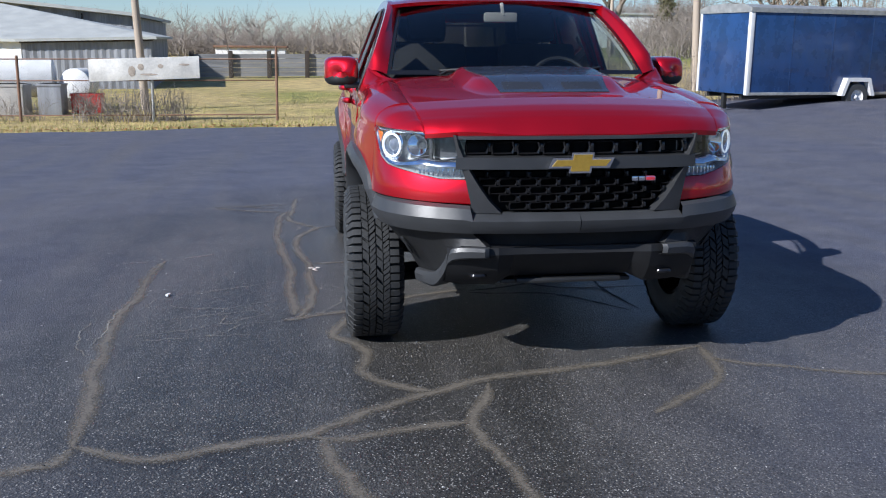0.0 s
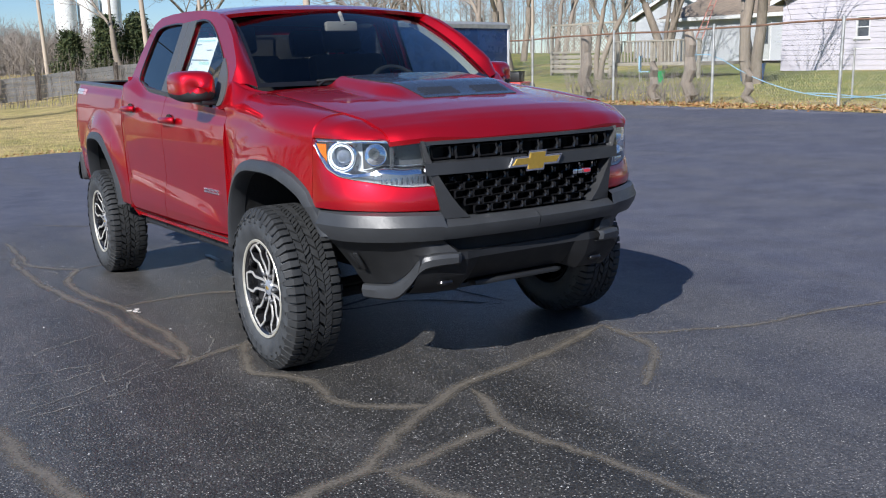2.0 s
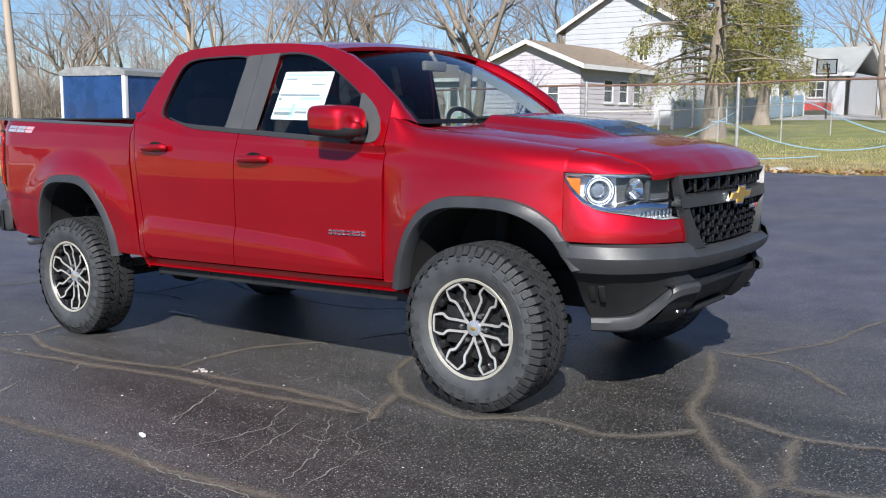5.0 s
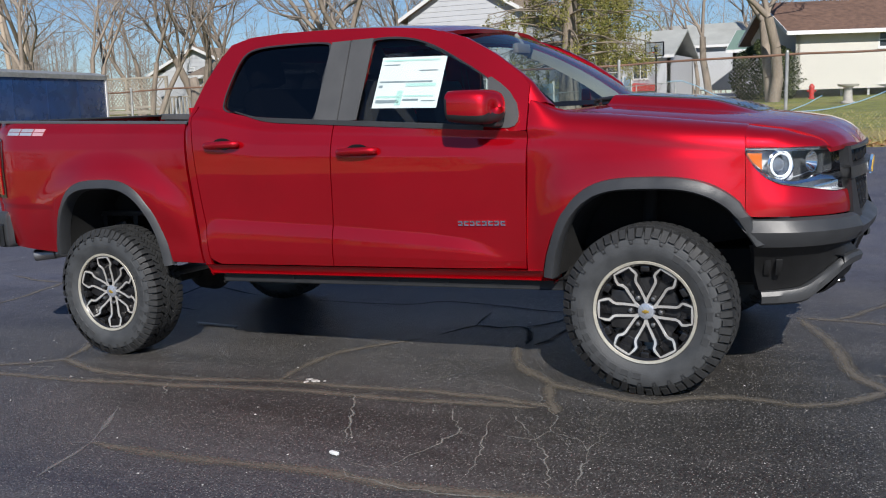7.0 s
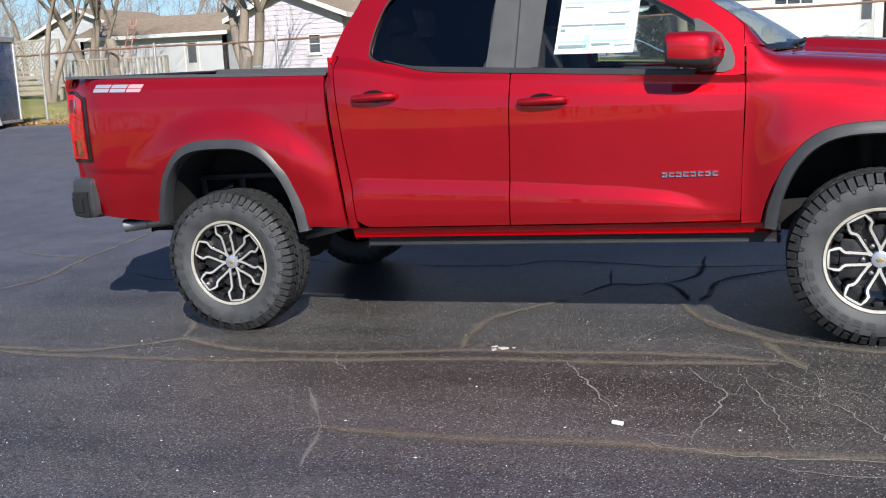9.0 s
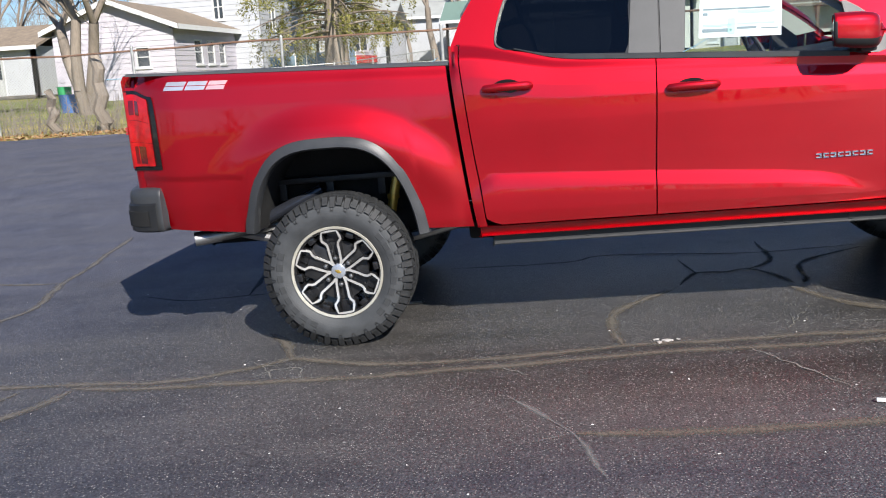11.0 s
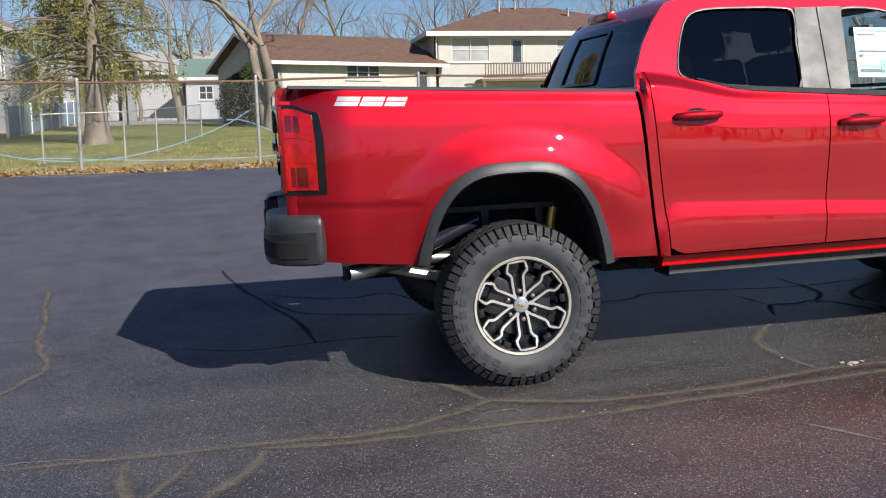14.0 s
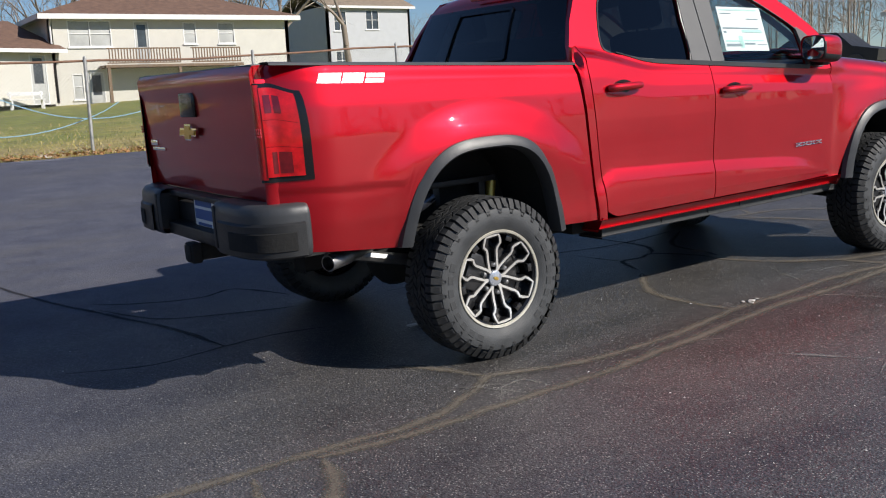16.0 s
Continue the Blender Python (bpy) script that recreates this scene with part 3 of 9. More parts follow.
    part("door_mirror", bm, [PAINT, PLASTIC], fdoor, "red mirror housing with black underside", 50)
    bm = bmesh.new()
    sheet(bm, [mirror_ring(0.975, 0.02), mirror_ring(0.975, 0.875)], 0, True)
    part("mirror_glass", bm, CHROME, truck)
    bm = bmesh.new()
    block(bm, (min(s * 0.83, s * 0.95), 0.668, 1.246), (max(s * 0.83, s * 0.95), 0.742, 1.280), 0.014)
    part("mirror_arm", bm, PLASTIC, truck)
    # badge on the front door: a row of plain chrome bars
    bm = bmesh.new()
    for k in range(8):
        y = 0.675 + k * 0.0325
        x = side_x(y, 0.785)
        block(bm, (s * (x - 0.002), y, 0.774), (s * (x + 0.006), y + 0.025, 0.781), 0.0015)
        block(bm, (s * (x - 0.002), y, 0.790), (s * (x + 0.006), y + 0.025, 0.797), 0.0015)
        block(bm, (s * (x - 0.002), y + (0.0 if k % 2 else 0.018), 0.776), (s * (x + 0.006), y + (0.007 if k % 2 else 0.025), 0.795), 0.0015)
    part("door_badge", bm, CHROME, fdoor, "row of small chrome bars")
    # bed-side decal: three slanted groups of plain strokes
    def decal(u, v):
        y = 4.072 - 0.318 * u - 0.022 * v
        z = rail_z(y) - 0.077 + 0.042 * v
        return (s * (side_x(y, z) + 0.0028), y, z)

    for a, b, m in ((0.0, 0.33, BADGE_WHITE), (0.36, 0.68, BADGE_WHITE), (0.71, 1.0, BADGE_PINK)):
        strokes = [[(a, 1), (b, 1), (b, 0.54), (a, 0.54)], [(a, 0.46), (b, 0.46), (b, 0), (a, 0)]]
        for pts in strokes:
            bm = bmesh.new()
            n = 5
            top = [decal(pts[0][0] + (pts[1][0] - pts[0][0]) * k / n, pts[0][1]) for k in range(n + 1)]
            low = [decal(pts[3][0] + (pts[2][0] - pts[3][0]) * k / n, pts[3][1]) for k in range(n + 1)]
            sheet(bm, [top, low])
            rim_in(bm, (-s * 0.004, 0, 0))
            part("badge_stroke", bm, m, bed, "", 0)

# hood
bm = bmesh.new()
rows = []
NX, NY = 61, 56
hood_rear = lambda x: 0.22 + 0.235 * (x / 0.7) ** 2


def bulge(x, y):
    return 0.044 * soft((0.41 - abs(x) - 0.05 * soft((-0.1 - y) / 0.4)) / 0.075) * soft((y + 0.46) / 0.30)


def hood_at(x, y):
    return hood_z(x, y, hood_front(x)) + bulge(x, y)


for j in range(NY):
    v = (j / (NY - 1)) ** 1.5
    row = []
    for x in line(NX, -1, 1):
        lim = lerp(v, [(0, 0.648), (0.1, 0.662), (0.35, 0.686), (1, 0.687)])
        xx = x * lim
        yf = hood_front(xx)
        y = yf + (hood_rear(xx) - yf) * v
        row.append((xx, y, hood_at(xx, y)))
    rows.append(row)
sheet(bm, rows)
rim_in(bm, (0, 0.004, -0.02))
hood = part("hood", bm, PAINT, truck)
bm = bmesh.new()
rows = []
for y in line(24, -0.41, 0.21):
    hw = 0.262 + 0.078 * soft((y + 0.41) / 0.55)
    rows.append([(x * hw, y - 0.02 * (1 - x * x), hood_at(x * hw, y - 0.02 * (1 - x * x)) + 0.004) for x in line(23, -1, 1)])
sheet(bm, rows)
rim_in(bm, (0, 0, -0.006))
part("hood_insert", bm, PAINT_FLAT, hood, "matte black raised hood insert")
for sx in (-1, 1):
    bm = bmesh.new()
    for k in range(3):
        x0, x1 = sx * 0.05, sx * 0.235
        y = -0.39 + k * 0.028
        vs = [(x0, y), (x1, y + 0.012), (x1, y + 0.030), (x0, y + 0.018)]
        low = [bm.verts.new((a, b, hood_at(a, b) + (0.005 if i < 2 else 0.012))) for i, (a, b) in enumerate(vs)]
        bm.faces.new(low)
    rim_in(bm, (0, 0, -0.006))
    part("insert_louvre", bm, PAINT_FLAT, hood, "", 0)

# cowl, wipers, windscreen, roof, rear window
bm = bmesh.new()
rows = []
for k in line(5):
    rows.append([(x * 0.72, hood_rear(x * 0.7) - 0.03 + 0.09 * k, 1.303 + 0.012 * k - 0.015 * x * x) for x in line(25, -1, 1)])
sheet(bm, rows)
part("cowl_panel", bm, PLASTIC, truck)


def screen(u, v):
    xb, xt = 0.722 * u, 0.605 * u
    b = Vector((xb, 0.245 + 0.215 * u * u, 1.318 + 0.002 * u * u))
    t = Vector((xt, 0.985 + 0.10 * u * u, 1.752 - 0.040 * u * u))
    return b.lerp(t, v) + Vector((0, -0.028, 0.036)) * (4 * v * (1 - v)) * 0.7


bm = bmesh.new()
sheet(bm, [[screen(u, v) for u in line(21, -1, 1)] for v in line(13)])
ws = part("windscreen", bm, WINDSHIELD, truck)
ws.visible_shadow = False
bm = bmesh.new()
sheet(bm, [[screen(u, v) + Vector((0, -0.003, 0.003)) for u in line(21, -1, 1)] for v in (0.0, 0.045)])
for sx in (-1, 1):
    sheet(bm, [[screen(sx * u, v) + Vector((0, -0.003, 0.003)) for u in (0.975, 1.0)] for v in line(13)])
sheet(bm, [[screen(u, v) + Vector((0, -0.003, 0.003)) for u in line(21, -1, 1)] for v in (0.98, 1.0)])
part("screen_black_band", bm, GLOSSBLACK, truck)
for x0, u1 in ((-0.45, 0.05), (0.28, 0.62)):
    bm = bmesh.new()
    pts = [screen(x0 / 0.722 + (u1 - x0 / 0.722) * k, 0.03 + 0.035 * k) + Vector((0, -0.008, 0.008)) for k in line(8)]
    tube(bm, pts, 0.008, 6)
    tube(bm, [pts[0] + Vector((0, -0.02, -0.02)), pts[0] + Vector((0.05, -0.006, 0.004)), pts[4] + Vector((0, -0.003, 0.003))], 0.008, 6)
    part("wiper", bm, PLASTIC, truck)
for sx in (-1, 1):
    bm = bmesh.new()
    rows = []
    for k in line(14):
        e = screen(sx, k)
        z = lerp(k, [(0, 1.345), (1, 1.735)])
        y = lerp(z, [(1.27, 0.551), (1.435, 0.553), (1.48, 0.60), (1.595, 0.75), (1.69, 0.92), (1.755, 1.14)])
        o = Vector((sx * (glass_x(z)), y, z))
        mid = e.lerp(o, 0.5) + Vector((sx * 0.012, -0.022, 0.014))
        rows.append([e + Vector((0, 0.02, -0.01)), e + Vector((0, -0.003, 0.006)), e.lerp(mid, 0.6) + Vector((0, -0.006, 0.004)), mid, mid.lerp(o, 0.6) + Vector((sx * 0.005, -0.004, 0)), o])
    sheet(bm, rows)
    part("front_pillar", bm, PAINT, truck)
bm = bmesh.new()
EDGE = [(1.04, 1.735), (1.14, 1.755), (1.40, 1.785), (1.70, 1.805), (2.05, 1.815), (2.27, 1.81), (2.40, 1.78), (2.46, 1.72)]
rows = []
for k in line(30):
    y = 1.04 + 1.42 * k
    z = lerp(y, EDGE)
    xo = glass_x(z)
    row = []
    for u in line(31, -1, 1):
        crown = 0.040 * (1 - abs(u) ** 2.6) * (1 - 0.35 * soft((k - 0.85) / 0.15))
        row.append((u * xo, y - 0.075 * (1 - u * u) * (1 - soft(k / 0.35)), z - 0.006 + crown - 0.012 * (1 - soft(k / 0.1)) * (1 - u * u)))
    rows.append(row)
sheet(bm, rows)
rim_in(bm, (0, 0.01, -0.02))
part("roof", bm, PAINT, truck)
bm = bmesh.new()


def back(u, v):
    z = 1.37 + (1.725 - 1.37) * v
    y = lerp(z, [(1.37, 2.615), (1.40, 2.60), (1.58, 2.53), (1.70, 2.47), (1.73, 2.455)])
    return Vector((u * glass_x(z), y + 0.045 * (1 - u * u), z))


sheet(bm, [[back(u, v) for u in line(21, -1, 1)] for v in (0.0, 0.05, 0.07)])
sheet(bm, [[back(u, v) for u in line(21, -1, 1)] for v in (0.95, 0.98, 1.0)])
for sx in (-1, 1):
    sheet(bm, [[back(sx * u, v) for u in (0.93, 0.965, 1.0)] for v in line(9)])
part("rear_cab_frame", bm, PAINT, truck)
bm = bmesh.new()
sheet(bm, [[back(u, v) + Vector((0, 0.004, 0)) for u in line(21, -0.945, 0.945)] for v in line(9, 0.04, 0.97)])
rw = part("rear_window", bm, REARGLASS, truck, "tinted sliding rear window")
bm = bmesh.new()
for u in (-0.36, 0.36):
    sheet(bm, [[back(u - 0.014, v) + Vector((0, 0.006, 0)), back(u - 0.014, v) + Vector((0, 0.016, 0)), back(u + 0.014, v) + Vector((0, 0.016, 0)), back(u + 0.014, v) + Vector((0, 0.006, 0))] for v in line(5, 0.12, 0.88)])
for v in (0.12, 0.88):
    sheet(bm, [[back(u, v - 0.02) + Vector((0, 0.006, 0)), back(u, v - 0.02) + Vector((0, 0.015, 0)), back(u, v + 0.02) + Vector((0, 0.015, 0)), back(u, v + 0.02) + Vector((0, 0.006, 0))] for u in line(9, -0.36, 0.36)])
part("slider_frame", bm, GLOSSBLACK, rw)
bm = bmesh.new()
block(bm, (-0.17, 2.462, 1.752), (0.17, 2.512, 1.795), 0.012)
part("high_brake_light", bm, REDLENS, truck, "red high-mounted brake light")

# front end: bands along the nose's plan curve
for s in (-1, 1):
    bm = bmesh.new()
    band(bm, s, 0.325, 0.952, [(lambda u: head_lo(u), lamp_in(0.0)), (lambda u: head_lo(u) + 0.006, lamp_in(-0.062)), (lambda u: head_hi(u) - 0.004, lamp_in(-0.072)), (lambda u: head_hi(u), lamp_in(-0.004))])
    lamp = part("headlight", bm, LAMP_SILVER, truck, "clear headlight with lit ring and chrome trim")
    bm = bmesh.new()
    band(bm, s, 0.325, 0.952, [(lambda u: head_lo(u), lamp_in(0.002)), (lambda u: (head_lo(u) + head_hi(u)) / 2, lamp_in(0.006)), (lambda u: head_hi(u), lamp_in(-0.002))])
    part("lens", bm, LENS, lamp).visible_shadow = False
    # bright strip that sweeps under the lamps and widens towards the grille
    e_h = lambda u: 0.020 + 0.010 * soft((0.62 - u) / 0.12)
    e_b = lambda u: lerp(u, [(0.38, 0.052), (0.5, 0.044), (0.58, 0.024), (0.66, 0.006), (1, 0.004)])
    bm = bmesh.new()
    band(bm, s, 0.335, 0.94, [(lambda u: head_lo(u) + e_b(u), lamp_in(-0.004)), (lambda u: head_lo(u) + e_b(u) + e_h(u) * 0.6, lamp_in(-0.010)), (lambda u: head_lo(u) + e_b(u) + e_h(u), lamp_in(-0.026)), (lambda u: head_lo(u) + e_b(u) + e_h(u) + 0.004, lamp_in(-0.07))], 30)
    part("chrome_trim", bm, CHROME, lamp)
    bm = bmesh.new()
    band(bm, s, 0.385, 0.94, [(lambda u: head_hi(u) - 0.015, lamp_in(-0.012)), (lambda u: head_hi(u) - 0.009, lamp_in(-0.006)), (lambda u: head_hi(u) - 0.004, lamp_in(-0.006))], 30)
    part("upper_light_bar", bm, CHROME, lamp)
    p = nose(0.735, -0.088)
    cz = 1.016
    aim = pose(s * p.x, p.y, cz, 0, 0, s * 46)
    bm = bmesh.new()
    lathe(bm, [(-0.030, 0.068), (-0.034, 0.062), (-0.024, 0.054), (-0.010, 0.046), (0.012, 0.032)], 36, "y")
    bmesh.ops.transform(bm, matrix=aim, verts=bm.verts)
    part("projector_bezel", bm, CHROME, lamp)
    bm = bmesh.new()
    lathe(bm, [(-0.028, 0.045), (-0.034, 0.0465), (-0.0355, 0.049), (-0.034, 0.0515), (-0.028, 0.053)], 36, "y")
    bmesh.ops.transform(bm, matrix=aim, verts=bm.verts)
    part("projector_ring", bm, RING, lamp, "lit white ring")
    bm = bmesh.new()
    lathe(bm, [(0.006, 0.034), (-0.014, 0.031), (-0.026, 0.022), (-0.032, 0.010), (-0.033, 0.0)], 28, "y")
    bmesh.ops.transform(bm, matrix=aim, verts=bm.verts)
    part("projector_lens", bm, PROJECTOR, lamp)
    # dark cell with the high beam bowl
    bm = bmesh.new()
    band(bm, s, 0.326, 0.615, [(lambda u: head_lo(u) + e_b(u) + e_h(u) + 0.006, lamp_in(-0.062)), (lambda u: head_hi(u) - 0.02, lamp_in(-0.066))], 12)
    part("lamp_cell", bm, LAMP_GREY, lamp)
    p = nose(0.545, -0.075)
    bm = bmesh.new()
    lathe(bm, [(0.02, 0.014), (-0.006, 0.034), (-0.020, 0.044), (-0.021, 0.047)], 24, "y")
    bmesh.ops.transform(bm, matrix=pose(s * p.x, p.y, 1.022, 0, 0, s * 26), verts=bm.verts)
    part("high_beam_bowl", bm, CHROME, lamp)
    bm = bmesh.new()
    q = nose(0.47, -0.06)
    block(bm, (-0.008, -0.012, 0.968), (0.008, 0.012, 1.052), 0.004, 0, pose(s * q.x, q.y, 0, 0, s * 0.0, s * 20))
    part("cell_divider", bm, LAMP_GREY, lamp)
    for k in range(9):
        q = nose(0.345 + k * 0.022, -0.044)
        bm = bmesh.new()
        block(bm, (s * q.x - 0.004, q.y - 0.005, 0.890), (s * q.x + 0.004, q.y + 0.012, 0.926 - 0.001 * k), 0.002)
        part("indicator_rib", bm, CHROME, lamp)
    bm = bmesh.new()
    band(bm, s, 0.835, 0.93, [(lambda u: head_lo(u) + 0.022, lamp_in(-0.012)), (lambda u: max(head_lo(u) + 0.023, head_hi(u) - 0.024), lamp_in(-0.014))])
    part("side_reflector", bm, AMBER, lamp, "amber side reflector")
    # red fascia under the headlight
    bm = bmesh.new()
    low = lambda u: lerp(u, [(0.30, 0.778), (0.6, 0.792), (1, 0.806)])
    layers = [(low, -0.05), (low, lambda u: inset(u) * 0.45), (lambda u: low(u) + 0.03, lambda u: inset(u) * 0.45 + 0.005), (lambda u: (head_lo(u) + low(u)) / 2, lambda u: inset(u) * 0.7 + 0.006), (lambda u: head_lo(u) - 0.014, lamp_in(0.006)), (lambda u: head_lo(u) - 0.003, lamp_in(0.0)), (lambda u: head_lo(u) - 0.002, lamp_in(-0.03))]
    rows = []
    for u in line(34, 0.30, 0.952):
        w = soft((u - 0.70) / 0.252)
        row = []
        for i, (zf, of) in enumerate(layers):
            p = nose(u, of(u) if callable(of) else of)
            e = nose(0.952, of(0.952) if callable(of) else of)
            z = zf(u)
            if 0 < i < 6:
                p.x += w * (fender_x(-0.425, zf(0.952)) - 0.001 - e.x)
                p.y += w * (-0.431 - e.y)
            row.append((s * p.x, p.y, z))
        rows.append(row)
    sheet(bm, rows)
    part("front_fascia", bm, PAINT, truck)
    # charcoal upper bumper wing, ending in a slant ahead of the wheel
    b_hi = lambda u: lerp(u, [(0.0, 0.742), (0.28, 0.745), (0.305, 0.774), (0.36, 0.778), (0.6, 0.788), (1.04, 0.803)])
    b_lo = lambda u: lerp(u, [(0.0, 0.655), (0.33, 0.655), (0.6, 0.660), (1, 0.668)])
    w_out = lambda u: lerp(u, [(0.33, 0.040), (0.5, 0.022), (0.68, 0.0), (0.8, -0.016), (0.92, -0.024), (1, -0.026), (1.2, -0.03)])
    bm = bmesh.new()
    rows = []
    for k in line(30):
        row = []
        for f, zf, of in ((0.0, 0, -0.09), (0.0, 0, -0.020), (0.22, 0.30, 0.004), (0.42, 0.52, 0.012), (0.86, 0.90, -0.006), (1.0, 1.0, -0.03)):
            u = 0.285 + 0.02 * f + (0.895 + 0.105 * f - 0.305) * k
            p = nose(u, w_out(u) + of)
            if u > 0.995:
                p.y += 0.35 * (u - 0.995)
            row.append((s * p.x, p.y + 0.035 * f * soft((k - 0.8) / 0.2), b_lo(u) + (b_hi(u) - b_lo(u)) * zf))
        rows.append(row)
    sheet(bm, rows)
    part("bumper_wing", bm, SATIN, truck, "", 25)
    # black lower corner: from under the wing inward to the bracket
    wing_low = [nose(u, w_out(u) - 0.035) for u in line(13, 0.34, 0.895)]
    brk = smooth_path([(0.40, -0.852, 0.594), (0.534, -0.800, 0.588), (0.560, -0.715, 0.515), (0.588, -0.632, 0.456), (0.62, -0.545, 0.441), (0.652, -0.455, 0.437)], 4)
    pick = lambda t: brk[min(len(brk) - 1, int(t * (len(brk) - 1) + 0.5))]
    bm = bmesh.new()
    rows = []
    for k, t in enumerate(line(13)):
        a = Vector((wing_low[k].x, wing_low[k].y, 0.672))
        c = pick(t) + Vector((-0.004, 0.006, 0.002))
        m1, m2 = a.lerp(c, 0.25) + Vector((0, 0, 0.020 - 0.008 * t)), a.lerp(c, 0.6) + Vector((-0.012, 0.012, 0.004))
        rows.append([(s * q.x, q.y, q.z) for q in (a, m1, m2, c)])
    sheet(bm, rows)
    rim_in(bm, (-s * 0.02, 0.02, 0))
    corner = part("lower_bumper_corner", bm, PLASTIC, truck, "", 40)
    for d in (0.0, 0.05):
        bm = bmesh.new()
        block(bm, (-0.004, -0.014, -0.045), (0.004, 0.014, 0.045), 0.003, 0, pose(s * 0.712, -0.545 + d, 0.56, 0, s * 32, s * -14))
        part("moulded_rib", bm, PLASTIC, corner)
    # satin bracket edge that turns down and runs back to the wheel
    bm = bmesh.new()
    drop = lambda t: lerp(t, [(0, 0.05), (0.3, 0.065), (0.55, 0.075), (1, 0.064)])
    rows = []
    for i, q in enumerate(brk):
        t = i / (len(brk) - 1)
        nrm = Vector((0.35 + 0.5 * t, -0.93 + 0.45 * t, 0)).normalized()
        d = drop(t)
        rows.append([(s * q.x, q.y, q.z), *[(s * (q.x + nrm.x * o), q.y + nrm.y * o, q.z - d * f) for f, o in ((0.06, 0.012), (0.35, 0.020), (0.85, 0.014), (1.0, 0.0), (1.0, -0.06))]])
    sheet(bm, rows)
    rim_in(bm, (-s * 0.02, 0.01, 0))
    part("lower_bumper_edge", bm, SATIN, truck, "", 30)
    # tow hook
    bm = bmesh.new()
    hx = s * 0.42
    path = smooth_path([(hx - 0.030, -0.70, 0.462), (hx - 0.028, -0.775, 0.458), (hx, -0.788, 0.457), (hx + 0.028, -0.775, 0.458), (hx + 0.030, -0.70, 0.462)], 4)
    tube(bm, path, 0.012, 8)
    part("tow_hook", bm, GLOSSBLACK, truck)

# centre of the front: bumper bar, grille frame, grille, emblem, skid
bm = bmesh.new()
for s in (-1, 1):
    band(bm, s, 0.0, 0.30, [(0.655, -0.06), (0.655, 0.022), (0.682, 0.044), (0.712, 0.052), (0.740, 0.012), (0.742, -0.04)], 14)
part("bumper_centre", bm, SATIN, truck)
bm = bmesh.new()
for s in (-1, 1):
    band(bm, s, 0.0, 0.36, [(0.56, -0.05), (0.665, -0.05)], 10)
part("lower_intake", bm, UNDER, truck)
bm = bmesh.new()
rows = []
for x in (-0.56, -0.53, -0.46, -0.34, -0.27, 0.27, 0.34, 0.46, 0.53, 0.56):
    ax = abs(x)
    out = 0.014 if ax < 0.3 else 0.0
    c = -0.842 + 0.055 * (ax / 0.53) ** 2
    lo = 0.438 if ax < 0.3 else lerp(ax, [(0.34, 0.405), (0.46, 0.405), (0.56, 0.415)])
    hi = 0.590 if ax < 0.3 else 0.592
    lean = 0.10 if ax < 0.3 else 0.07
    rows.append([(x, c + 0.22, lo + 0.005), (x, c + lean + 0.02, lo), (x, c + lean - 0.01, lo + 0.02), (x, c + lean * 0.4 - 0.02 + out, lo + 0.08), (x, c - 0.022 + 2 * out, hi - 0.035), (x, c - 0.018 + 2 * out, hi - 0.004), (x, c + 0.004, hi), (x, c + 0.07, hi + 0.002)])
sheet(bm, rows)
part("skid_fascia", bm, SKID, truck, "dark moulded lower bumper with stepped centre", 18)
bm = bmesh.new()
block(bm, (-0.24, -0.74, 0.405), (0.24, -0.66, 0.43), 0.012)
block(bm, (-0.30, -0.68, 0.395), (0.30, -0.30, 0.415), 0.006)
part("skid_plate", bm, PLASTIC, truck)
bm = bmesh.new()
for s in (-1, 1):
    # side uprights of the grille and the two bars
    for zz in ((1.050, 1.073, 0.012), (0.925, 0.985, 0.022)):
        band(bm, s, 0.0, 0.352, [(zz[0], -0.03), (zz[0] + 0.004, zz[2]), (zz[1] - 0.006, zz[2] - 0.002), (zz[1], -0.03)], 16)
    rows = []
    for k in line(8):
        z = 0.742 + (1.072 - 0.742) * k
        u0 = lerp(z, [(0.742, 0.205), (0.80, 0.245), (0.92, 0.300), (1.05, 0.345)])
        u1 = lerp(z, [(0.742, 0.300), (0.79, 0.304), (0.885, 0.320), (0.98, 0.346), (1.072, 0.362)])
        a, b, c = nose(u0, -0.03), nose(u0 + 0.006, 0.02), nose(u1, 0.012)
        e = nose(u1, -0.03)
        rows.append([(s * q.x, q.y, z) for q in (a, b, c, e)])
    sheet(bm, rows)
part("grille_surround", bm, SATIN_DARK, truck, "charcoal grille frame", 30)
bm = bmesh.new()
for s in (-1, 1):
    band(bm, s, 0.0, 0.36, [(0.74, -0.09), (1.07, -0.09)], 8)
part("grille_backing", bm, UNDER, truck)


